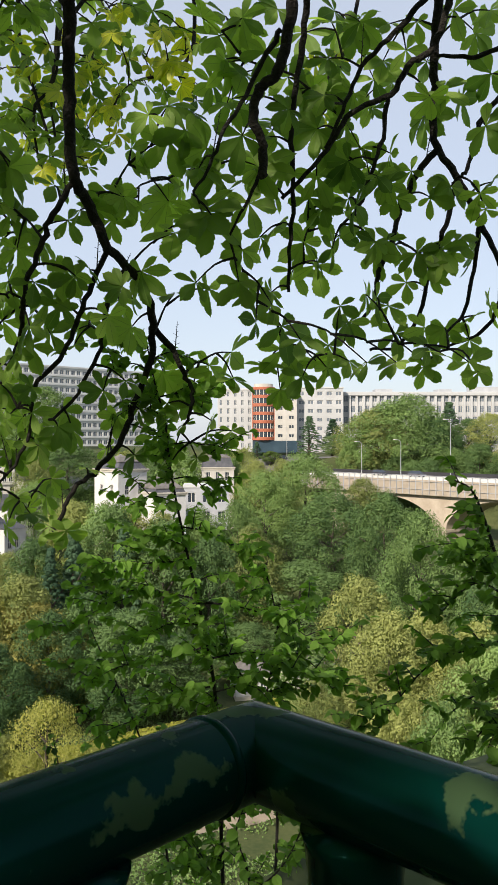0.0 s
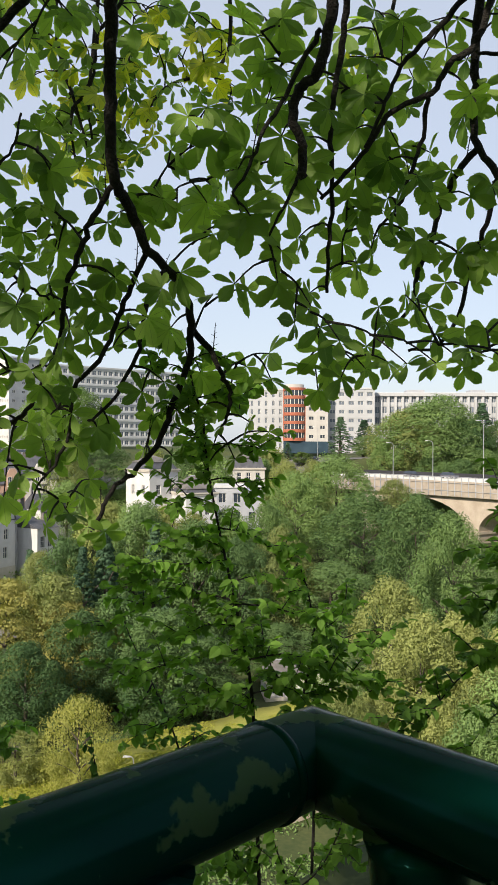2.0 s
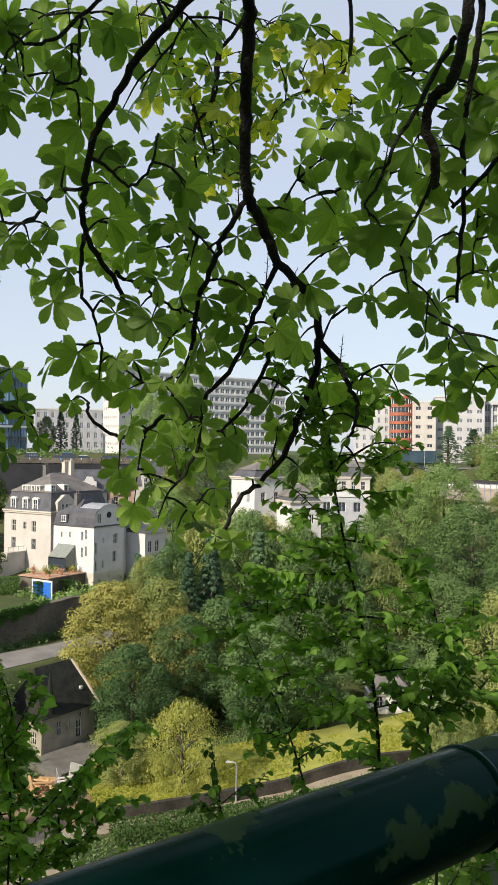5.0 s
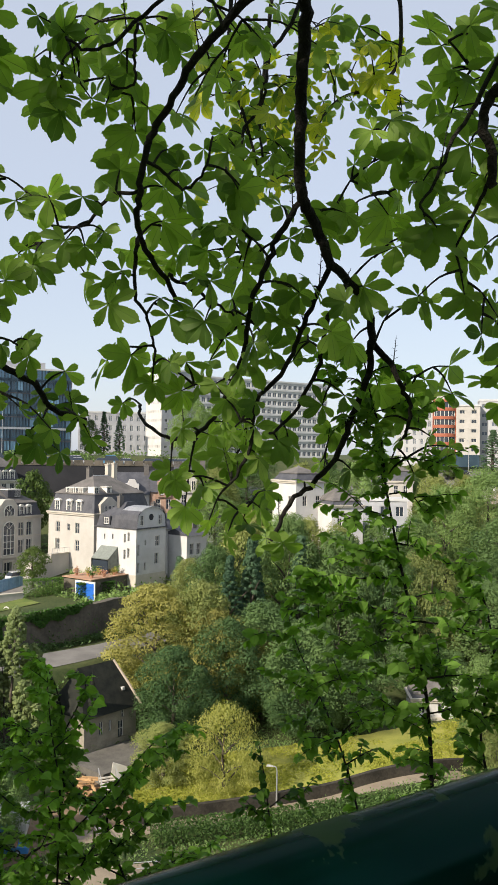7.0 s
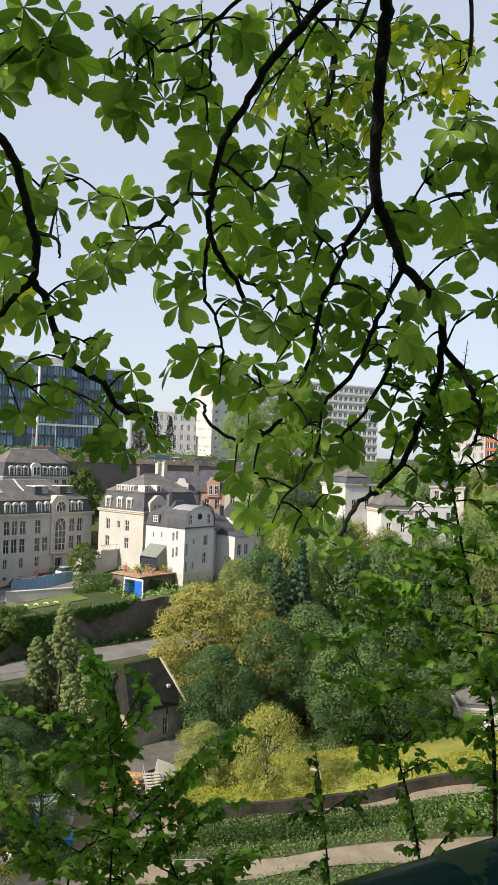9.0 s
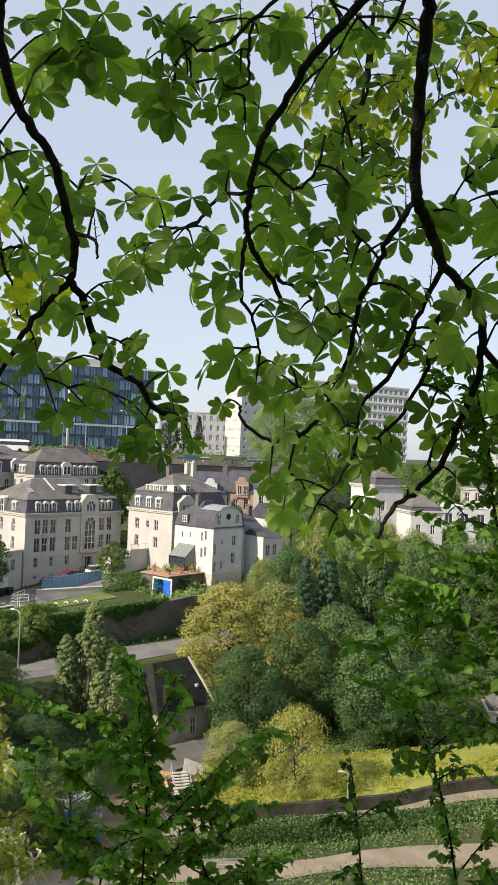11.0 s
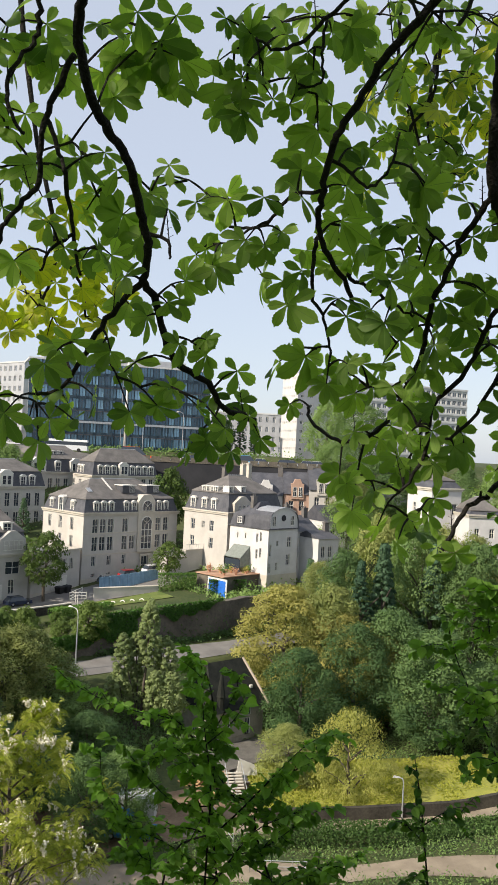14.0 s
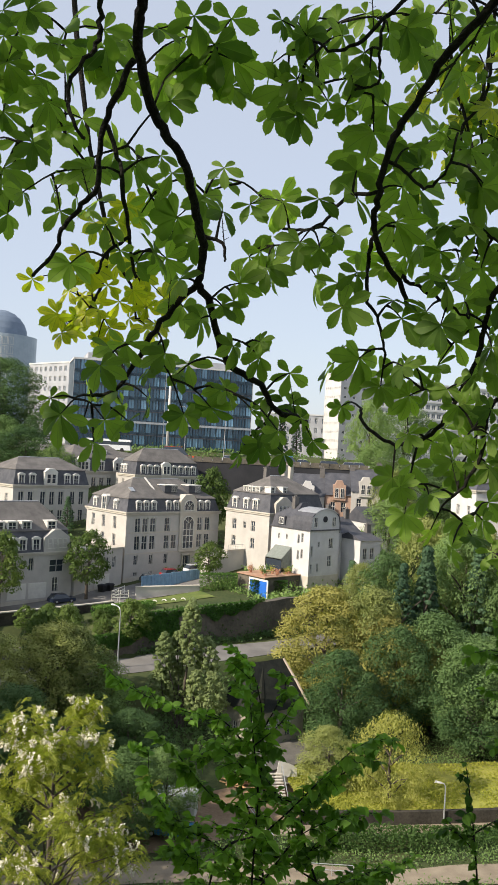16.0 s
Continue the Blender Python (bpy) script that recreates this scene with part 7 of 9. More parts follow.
limb("two", [(-0.48, 1.90, 2.57, 0.0113), (-0.57, 1.95, 2.52, 0.0111), (-0.66, 1.99, 2.46, 0.0108), (-0.74, 2.03, 2.41, 0.0106), (-0.80, 2.08, 2.35, 0.0103), (-0.87, 2.12, 2.28, 0.0100), (-0.91, 2.17, 2.23, 0.0096), (-0.95, 2.23, 2.13, 0.0092), (-0.97, 2.29, 2.07, 0.0087), (-0.96, 2.36, 2.00, 0.0083), (-0.92, 2.44, 1.93, 0.0078), (-0.91, 2.51, 1.86, 0.0072)])
limb("two1", [(-0.92, 2.41, 1.95, 0.0070), (-0.86, 2.43, 1.92, 0.0058), (-0.79, 2.45, 1.88, 0.0046), (-0.72, 2.47, 1.83, 0.0035)])
limb("two2", [(-1.00, 2.38, 2.07, 0.0070), (-1.01, 2.38, 1.98, 0.0062), (-1.01, 2.38, 1.89, 0.0054), (-0.97, 2.39, 1.81, 0.0046), (-0.95, 2.40, 1.72, 0.0038)])
limb("two3", [(-0.92, 2.20, 2.23, 0.0056), (-0.86, 2.22, 2.19, 0.0050), (-0.81, 2.24, 2.16, 0.0044), (-0.76, 2.25, 2.21, 0.0038), (-0.74, 2.26, 2.31, 0.0032)])
limb("two4", [(-0.96, 2.25, 2.16, 0.0058), (-1.07, 2.31, 2.17, 0.0056), (-1.16, 2.38, 2.12, 0.0053), (-1.25, 2.45, 2.12, 0.0051), (-1.35, 2.51, 2.15, 0.0048)])
limb("two5", [(-0.66, 2.03, 2.50, 0.0050), (-0.68, 2.03, 2.56, 0.0040), (-0.77, 2.00, 2.62, 0.0029)])
limb("two6", [(-0.82, 2.17, 2.71, 0.0063), (-0.93, 2.13, 2.59, 0.0057), (-0.98, 2.11, 2.53, 0.0051), (-1.05, 2.08, 2.50, 0.0045), (-1.10, 2.06, 2.53, 0.0039)])
limb("two7", [(-0.94, 2.18, 2.61, 0.0048), (-0.95, 2.18, 2.52, 0.0043), (-0.95, 2.18, 2.44, 0.0037), (-1.01, 2.15, 2.43, 0.0032)])
limb("three", [(-1.33, 1.56, 2.48, 0.0129), (-1.37, 1.62, 2.44, 0.0129), (-1.41, 1.68, 2.37, 0.0129), (-1.41, 1.75, 2.26, 0.0128), (-1.41, 1.83, 2.22, 0.0127), (-1.40, 1.92, 2.16, 0.0125), (-1.40, 2.00, 2.06, 0.0123), (-1.41, 2.07, 1.97, 0.0121), (-1.45, 2.13, 1.89, 0.0119), (-1.45, 2.20, 1.85, 0.0116), (-1.45, 2.28, 1.74, 0.0113), (-1.44, 2.36, 1.67, 0.0109), (-1.38, 2.46, 1.62, 0.0105), (-1.35, 2.55, 1.54, 0.0101), (-1.28, 2.65, 1.51, 0.0097)])
limb("three1", [(-1.45, 2.13, 1.89, 0.0100), (-1.53, 2.15, 1.84, 0.0092), (-1.62, 2.15, 1.74, 0.0083), (-1.69, 2.17, 1.65, 0.0074), (-1.76, 2.18, 1.57, 0.0065), (-1.84, 2.18, 1.55, 0.0055)])
limb("three2", [(-1.42, 1.67, 2.34, 0.0083), (-1.49, 1.69, 2.24, 0.0079), (-1.53, 1.71, 2.16, 0.0075), (-1.56, 1.75, 2.07, 0.0070), (-1.63, 1.77, 2.02, 0.0065), (-1.69, 1.78, 1.97, 0.0060), (-1.73, 1.81, 1.92, 0.0055), (-1.81, 1.82, 1.86, 0.0049)])
limb("three3", [(-1.45, 1.57, 2.48, 0.0067), (-1.45, 1.57, 2.39, 0.0062), (-1.46, 1.57, 2.33, 0.0057), (-1.50, 1.54, 2.25, 0.0051), (-1.50, 1.54, 2.17, 0.0046), (-1.47, 1.56, 2.11, 0.0040)])
limb("three4", [(-1.69, 2.04, 2.21, 0.0076), (-1.67, 2.06, 2.08, 0.0065), (-1.66, 2.07, 1.99, 0.0054), (-1.64, 2.08, 1.90, 0.0042)])
limb("three4b", [(-1.53, 1.73, 2.22, 0.0066), (-1.50, 1.75, 2.14, 0.0055), (-1.49, 1.76, 2.09, 0.0044)])
limb("three5", [(-1.66, 2.06, 2.02, 0.0059), (-1.72, 2.03, 1.97, 0.0047), (-1.73, 2.01, 1.90, 0.0034)])
limb("three6", [(-1.43, 2.09, 2.02, 0.0065), (-1.37, 2.12, 2.00, 0.0049), (-1.36, 2.12, 1.95, 0.0033)])
limb("four", [(0.12, 2.30, 2.72, 0.0172), (0.12, 2.31, 2.64, 0.0166), (0.11, 2.33, 2.55, 0.0161), (0.08, 2.34, 2.45, 0.0155), (0.03, 2.36, 2.41, 0.0149), (0.01, 2.37, 2.33, 0.0143), (0.04, 2.39, 2.26, 0.0137), (0.04, 2.40, 2.17, 0.0131)])
limb("four1", [(0.18, 2.37, 2.77, 0.0113), (0.17, 2.42, 2.70, 0.0106), (0.16, 2.47, 2.59, 0.0098), (0.14, 2.51, 2.45, 0.0090), (0.13, 2.56, 2.33, 0.0082), (0.14, 2.60, 2.19, 0.0073), (0.13, 2.65, 2.02, 0.0064), (0.13, 2.70, 1.89, 0.0055)])
limb("four2", [(0.09, 2.34, 2.57, 0.0080), (0.04, 2.34, 2.48, 0.0072), (-0.02, 2.34, 2.36, 0.0064), (-0.07, 2.34, 2.29, 0.0056), (-0.11, 2.34, 2.19, 0.0048), (-0.16, 2.33, 2.10, 0.0040)])
limb("four3", [(0.04, 2.42, 2.20, 0.0066), (-0.00, 2.42, 2.12, 0.0049), (-0.06, 2.42, 2.00, 0.0033)])
limb("five", [(0.64, 2.52, 2.82, 0.0124), (0.61, 2.53, 2.74, 0.0116), (0.57, 2.54, 2.62, 0.0108), (0.49, 2.55, 2.56, 0.0101), (0.44, 2.56, 2.48, 0.0093), (0.32, 2.58, 2.43, 0.0085), (0.26, 2.59, 2.34, 0.0077), (0.18, 2.59, 2.24, 0.0070), (0.10, 2.60, 2.17, 0.0062)])
limb("five1", [(0.62, 2.53, 2.86, 0.0106), (0.54, 2.54, 2.76, 0.0095), (0.45, 2.56, 2.67, 0.0085), (0.35, 2.58, 2.57, 0.0074), (0.29, 2.58, 2.43, 0.0064), (0.24, 2.59, 2.32, 0.0053)])
limb("five2", [(0.44, 2.61, 2.49, 0.0081), (0.43, 2.62, 2.39, 0.0072), (0.39, 2.62, 2.27, 0.0063), (0.36, 2.63, 2.17, 0.0054), (0.29, 2.63, 2.09, 0.0045)])
limb("six", [(0.60, 2.63, 2.92, 0.0165), (0.61, 2.66, 2.83, 0.0157), (0.61, 2.70, 2.73, 0.0148), (0.61, 2.73, 2.58, 0.0139), (0.62, 2.76, 2.41, 0.0130), (0.68, 2.77, 2.32, 0.0120), (0.74, 2.79, 2.23, 0.0110), (0.80, 2.81, 2.12, 0.0100), (0.86, 2.82, 2.01, 0.0090)])
limb("six1", [(0.63, 2.77, 2.38, 0.0116), (0.57, 2.80, 2.31, 0.0108), (0.52, 2.82, 2.20, 0.0100), (0.49, 2.84, 2.09, 0.0092), (0.45, 2.86, 1.99, 0.0084), (0.44, 2.88, 1.92, 0.0076), (0.39, 2.90, 1.82, 0.0068), (0.32, 2.92, 1.75, 0.0060)])
limb("six2", [(0.72, 2.88, 2.31, 0.0101), (0.69, 2.89, 2.16, 0.0091), (0.64, 2.90, 2.02, 0.0081), (0.60, 2.91, 1.85, 0.0071), (0.52, 2.92, 1.74, 0.0061), (0.43, 2.94, 1.73, 0.0050)])
limb("six3", [(0.80, 2.86, 2.15, 0.0091), (0.78, 2.87, 2.00, 0.0077), (0.75, 2.87, 1.86, 0.0064), (0.69, 2.89, 1.76, 0.0050)])
limb("six4", [(0.87, 2.84, 1.99, 0.0091), (0.86, 2.84, 1.89, 0.0081), (0.83, 2.85, 1.81, 0.0071), (0.76, 2.87, 1.76, 0.0061), (0.70, 2.89, 1.74, 0.0050)])
limb("six5", [(0.85, 2.67, 2.56, 0.0095), (0.77, 2.69, 2.47, 0.0086), (0.74, 2.70, 2.40, 0.0076), (0.72, 2.71, 2.30, 0.0067), (0.69, 2.71, 2.27, 0.0057)])
limb("six6", [(0.87, 2.61, 2.73, 0.0093), (0.79, 2.63, 2.65, 0.0081), (0.69, 2.66, 2.64, 0.0069), (0.60, 2.68, 2.66, 0.0056)])
limb("f1", [(-0.35, 4.59, 4.23, 0.0125), (-0.30, 4.59, 3.67, 0.0109), (-0.41, 4.58, 3.46, 0.0094), (-0.63, 4.56, 3.39, 0.0078), (-0.75, 4.54, 3.24, 0.0063)])
limb("f2", [(-0.99, 4.49, 4.18, 0.0125), (-1.04, 4.48, 3.65, 0.0109), (-1.07, 4.47, 3.34, 0.0094), (-1.16, 4.45, 3.18, 0.0078), (-1.13, 4.46, 2.88, 0.0063)])
limb("f3", [(0.68, 4.55, 4.21, 0.0125), (0.56, 4.57, 3.66, 0.0104), (0.47, 4.58, 3.38, 0.0083), (0.37, 4.58, 3.26, 0.0063)])
limb("f4", [(-2.91, 3.25, 3.96, 0.0143), (-2.80, 3.34, 3.01, 0.0121), (-2.68, 3.42, 2.38, 0.0100), (-2.74, 3.39, 2.07, 0.0079), (-2.83, 3.32, 1.95, 0.0057)])
limb("f5", [(-2.70, 3.41, 2.41, 0.0086), (-2.58, 3.49, 2.20, 0.0071), (-2.55, 3.51, 2.03, 0.0057)])
limb("f6", [(-1.22, 4.45, 4.32, 0.0125), (-1.24, 4.44, 3.62, 0.0104), (-1.14, 4.47, 3.24, 0.0083), (-1.05, 4.49, 2.89, 0.0063)])
leaf_group([(-0.69, 2.41, 2.66, 0.09), (-0.62, 2.38, 2.63, 0.08), (-0.48, 2.52, 2.68, 0.09), (-0.68, 2.38, 2.20, 0.10), (-0.56, 2.38, 2.14, 0.08), (-0.71, 2.46, 2.08, 0.10), (-0.72, 2.65, 2.06, 0.09), (-0.74, 2.60, 2.01, 0.09), (-0.65, 2.61, 2.03, 0.09), (-0.50, 2.45, 2.09, 0.08), (-0.44, 2.58, 2.18, 0.10), (-0.38, 2.49, 2.14, 0.09), (-0.47, 2.44, 1.91, 0.08), (-0.53, 2.40, 1.90, 0.09), (-0.63, 2.42, 1.87, 0.09), (-0.74, 2.62, 1.85, 0.09), (-0.65, 2.63, 1.78, 0.10), (-0.64, 2.41, 1.74, 0.09), (-0.56, 2.46, 1.81, 0.09), (-0.55, 2.68, 1.77, 0.09)])
leaf_group([(-0.43, 2.73, 1.87, 0.08), (-0.38, 2.70, 1.87, 0.08), (-0.41, 2.42, 1.77, 0.09), (-0.36, 2.52, 1.75, 0.10), (-0.69, 2.46, 1.56, 0.09), (-0.70, 2.38, 1.47, 0.08), (-0.64, 2.44, 1.49, 0.09), (-0.60, 2.66, 1.50, 0.11), (-0.76, 2.64, 1.37, 0.09), (-0.65, 2.55, 1.39, 0.11), (-0.57, 2.67, 1.44, 0.10), (-0.33, 2.56, 2.30, 0.11), (-0.36, 2.53, 2.30, 0.10), (-0.24, 2.49, 2.31, 0.12), (-0.25, 2.55, 2.44, 0.11), (-0.30, 2.47, 2.38, 0.10), (-0.19, 2.49, 2.34, 0.10), (-0.26, 2.67, 2.18, 0.13), (-0.14, 2.43, 2.08, 0.14), (-0.23, 2.56, 2.05, 0.13)])
leaf_group([(-0.23, 2.75, 2.25, 0.11), (-0.10, 2.59, 2.24, 0.11), (-0.02, 2.57, 2.55, 0.14), (-0.07, 2.52, 2.56, 0.12), (-0.10, 2.76, 2.76, 0.11), (-0.14, 2.47, 2.67, 0.10), (-0.00, 2.55, 2.68, 0.10), (0.05, 2.47, 2.57, 0.10), (-0.07, 2.63, 2.48, 0.11), (-0.02, 2.50, 2.33, 0.12), (0.03, 2.53, 2.24, 0.12), (-0.07, 2.67, 2.21, 0.11), (-0.00, 2.52, 2.13, 0.12), (0.07, 2.60, 2.21, 0.11), (0.09, 2.72, 2.11, 0.11), (-0.02, 2.44, 1.97, 0.09), (-0.03, 2.42, 1.87, 0.10), (-0.16, 2.48, 1.88, 0.10), (-0.24, 2.66, 1.88, 0.09), (-0.13, 2.62, 1.89, 0.10)])
leaf_group([(-0.00, 2.49, 1.87, 0.09), (0.07, 2.52, 1.82, 0.09), (0.02, 2.46, 1.76, 0.09), (0.10, 2.56, 1.76, 0.12), (0.15, 2.41, 1.70, 0.10), (0.11, 2.65, 1.70, 0.13), (0.15, 2.72, 1.65, 0.11), (0.22, 2.73, 1.67, 0.11), (0.25, 2.65, 1.64, 0.10), (0.33, 2.73, 1.67, 0.11), (0.34, 2.38, 1.63, 0.10), (0.44, 2.47, 1.64, 0.10), (0.55, 2.62, 1.66, 0.09), (0.59, 2.48, 1.66, 0.10), (0.68, 2.56, 1.65, 0.11), (0.65, 2.34, 1.60, 0.07), (0.17, 2.62, 1.61, 0.10), (0.05, 2.72, 1.65, 0.10), (0.22, 2.74, 1.99, 0.11), (0.18, 2.72, 2.06, 0.11)])
leaf_group([(0.15, 2.85, 1.99, 0.11), (0.27, 2.68, 2.03, 0.10), (0.23, 2.84, 2.18, 0.12), (0.20, 2.76, 2.22, 0.11), (0.23, 2.79, 2.48, 0.10), (0.21, 2.76, 2.58, 0.11), (0.30, 2.91, 2.68, 0.12), (0.40, 2.97, 2.93, 0.14), (0.35, 2.82, 2.80, 0.12), (0.47, 2.76, 2.80, 0.11), (0.28, 2.70, 2.81, 0.11), (0.20, 2.96, 2.87, 0.12), (0.50, 2.63, 2.65, 0.11), (0.57, 2.60, 2.49, 0.11), (0.60, 2.84, 2.52, 0.12), (0.38, 2.83, 2.41, 0.10), (0.36, 2.97, 2.42, 0.10), (0.42, 2.83, 2.35, 0.11), (0.48, 2.80, 2.38, 0.09), (0.55, 2.80, 2.32, 0.09)])
leaf_group([(0.33, 2.74, 2.21, 0.09), (0.36, 2.63, 2.09, 0.09), (0.32, 2.92, 2.13, 0.10), (0.48, 2.70, 2.20, 0.09), (0.52, 2.95, 2.11, 0.12), (0.43, 2.84, 2.05, 0.10), (0.54, 2.66, 2.01, 0.10), (0.58, 2.65, 1.95, 0.09), (0.60, 2.73, 2.21, 0.10), (0.67, 2.74, 2.25, 0.10), (0.66, 2.64, 2.04, 0.10), (0.63, 2.66, 2.01, 0.10), (0.78, 2.86, 2.07, 0.10), (0.55, 2.89, 1.96, 0.10), (0.47, 2.78, 1.86, 0.10), (0.37, 2.62, 1.87, 0.09), (0.30, 2.72, 1.85, 0.09), (0.34, 2.81, 1.81, 0.10), (0.51, 2.87, 1.78, 0.10), (0.58, 2.73, 1.78, 0.09)])
leaf_group([(0.63, 2.66, 1.77, 0.09), (0.73, 2.66, 1.81, 0.09), (0.83, 2.84, 1.87, 0.10), (0.71, 2.66, 1.73, 0.09), (0.74, 2.58, 2.39, 0.11), (0.80, 2.73, 2.62, 0.12), (0.79, 2.88, 2.83, 0.12), (0.69, 2.79, 2.86, 0.12), (0.82, 2.81, 2.87, 0.12), (0.82, 2.79, 2.28, 0.10), (0.75, 2.68, 2.21, 0.10), (0.77, 2.69, 2.16, 0.09), (0.74, 2.87, 2.60, 0.12), (0.55, 2.71, 2.78, 0.09), (0.45, 2.77, 2.68, 0.11), (-1.32, 2.42, 2.21, 0.11), (-1.14, 2.27, 2.16, 0.09), (-1.20, 2.29, 2.04, 0.10), (-1.12, 2.25, 2.01, 0.08), (-1.32, 2.38, 1.98, 0.11)])
leaf_group([(-1.17, 2.27, 2.53, 0.09), (-1.23, 2.27, 2.53, 0.09), (-1.23, 2.30, 2.48, 0.11), (-1.20, 2.46, 2.54, 0.11), (-1.08, 2.29, 2.44, 0.10), (-1.20, 2.37, 2.63, 0.09), (-1.04, 2.21, 2.49, 0.08), (-1.29, 2.44, 2.74, 0.09), (-1.08, 2.23, 2.62, 0.10), (-1.33, 2.45, 2.82, 0.11), (-1.08, 2.44, 2.79, 0.09), (-1.01, 2.23, 2.56, 0.10), (-0.96, 2.29, 2.64, 0.10), (-1.05, 2.44, 2.56, 0.11), (-0.95, 2.45, 2.73, 0.11), (-0.92, 2.53, 2.79, 0.11), (-0.92, 2.59, 2.79, 0.13), (-0.84, 2.57, 2.81, 0.09), (-0.76, 2.37, 2.53, 0.12), (-0.82, 2.34, 2.46, 0.10)])
leaf_group([(-0.92, 2.48, 2.48, 0.11), (-0.96, 2.33, 2.44, 0.12), (-1.01, 2.36, 2.38, 0.12), (-1.07, 2.48, 2.36, 0.13), (-1.05, 2.34, 2.26, 0.10), (-1.03, 2.29, 2.16, 0.12), (-0.88, 2.28, 2.29, 0.10), (-0.97, 2.59, 2.34, 0.11), (-0.90, 2.31, 2.19, 0.12), (-1.00, 2.45, 2.27, 0.12), (-0.92, 2.55, 2.21, 0.13), (-0.95, 2.45, 2.13, 0.12), (-0.90, 2.55, 2.08, 0.13), (-0.95, 2.58, 2.06, 0.11), (-0.75, 2.46, 2.27, 0.12), (-0.68, 2.34, 2.18, 0.14), (-0.80, 2.54, 2.13, 0.11), (-0.71, 2.35, 2.08, 0.08), (-0.69, 2.52, 2.12, 0.11), (-1.07, 2.28, 1.91, 0.10)])
leaf_group([(-1.19, 2.43, 1.96, 0.11), (-1.03, 2.22, 1.83, 0.11), (-1.00, 2.24, 1.93, 0.10), (-1.08, 2.52, 2.06, 0.11), (-1.01, 2.56, 2.02, 0.10), (-0.92, 2.36, 1.87, 0.10), (-0.90, 2.38, 1.82, 0.10), (-0.77, 2.32, 1.79, 0.10), (-0.79, 2.65, 1.79, 0.13), (-0.84, 2.44, 1.85, 0.09), (-0.77, 2.37, 1.92, 0.10), (-0.79, 2.65, 2.05, 0.09), (-0.69, 2.46, 1.98, 0.10), (-0.65, 2.60, 2.03, 0.09), (-0.76, 2.61, 1.91, 0.11), (-0.60, 2.48, 1.83, 0.10), (-0.50, 2.38, 1.88, 0.10), (-0.64, 2.66, 1.75, 0.11), (-0.56, 2.64, 1.71, 0.09), (-0.65, 2.46, 1.69, 0.10)])
leaf_group([(-0.84, 2.64, 1.71, 0.09), (-0.70, 2.46, 1.66, 0.09), (-0.85, 2.54, 1.63, 0.11), (-0.77, 2.46, 1.62, 0.10), (-0.89, 2.49, 1.60, 0.11), (-1.01, 2.57, 1.68, 0.11), (-1.04, 2.44, 1.71, 0.13), (-1.15, 2.51, 1.70, 0.13), (-0.96, 2.41, 1.62, 0.09), (-0.87, 2.31, 1.67, 0.08), (-0.87, 2.47, 1.69, 0.11), (-0.73, 2.44, 1.57, 0.10), (-0.63, 2.39, 1.56, 0.08), (-0.57, 2.60, 2.10, 0.09), (-0.46, 2.48, 2.10, 0.09), (-0.87, 2.76, 1.47, 0.12), (-0.76, 2.57, 1.41, 0.11), (-0.94, 2.78, 1.39, 0.12), (-0.89, 2.44, 1.32, 0.10), (-0.82, 2.52, 1.30, 0.13)])
leaf_group([(-0.78, 2.71, 1.35, 0.11), (-0.66, 2.54, 1.41, 0.11), (-0.59, 2.55, 1.45, 0.11), (-0.94, 2.72, 1.22, 0.12), (-0.84, 2.67, 1.18, 0.11), (-0.75, 2.67, 1.22, 0.10), (-0.71, 2.68, 1.17, 0.11), (-0.64, 2.65, 1.13, 0.11), (-0.58, 2.62, 1.12, 0.13), (-0.75, 2.56, 1.14, 0.09), (-0.51, 2.59, 1.32, 0.09), (-0.49, 2.84, 1.38, 0.10), (-0.38, 2.54, 1.59, 0.10), (-0.45, 2.55, 1.56, 0.11), (-0.30, 2.88, 1.65, 0.12), (-0.21, 2.75, 1.62, 0.11), (-0.14, 2.88, 1.67, 0.12), (-0.06, 2.84, 1.71, 0.12), (-0.05, 2.76, 1.61, 0.11), (-0.20, 2.89, 1.56, 0.12)])
leaf_group([(-0.27, 2.73, 1.53, 0.11), (-0.36, 2.70, 1.51, 0.11), (-0.44, 2.76, 1.49, 0.11), (-0.21, 2.70, 1.46, 0.09), (-0.12, 2.65, 1.47, 0.09), (-0.25, 2.77, 1.38, 0.09), (-0.33, 2.90, 1.42, 0.12), (-0.37, 2.67, 1.36, 0.11), (-0.17, 2.71, 1.35, 0.09), (-0.28, 2.77, 1.30, 0.09), (-0.06, 2.80, 1.44, 0.09), (-0.89, 2.50, 1.48, 0.11), (-0.70, 2.56, 1.48, 0.10), (-1.35, 2.47, 2.24, 0.12), (-1.42, 2.39, 2.20, 0.11), (-1.54, 2.41, 2.30, 0.09), (-1.40, 2.16, 2.11, 0.10), (-1.38, 2.40, 2.05, 0.09), (-1.45, 2.47, 2.05, 0.11), (-1.31, 2.30, 1.97, 0.10)])
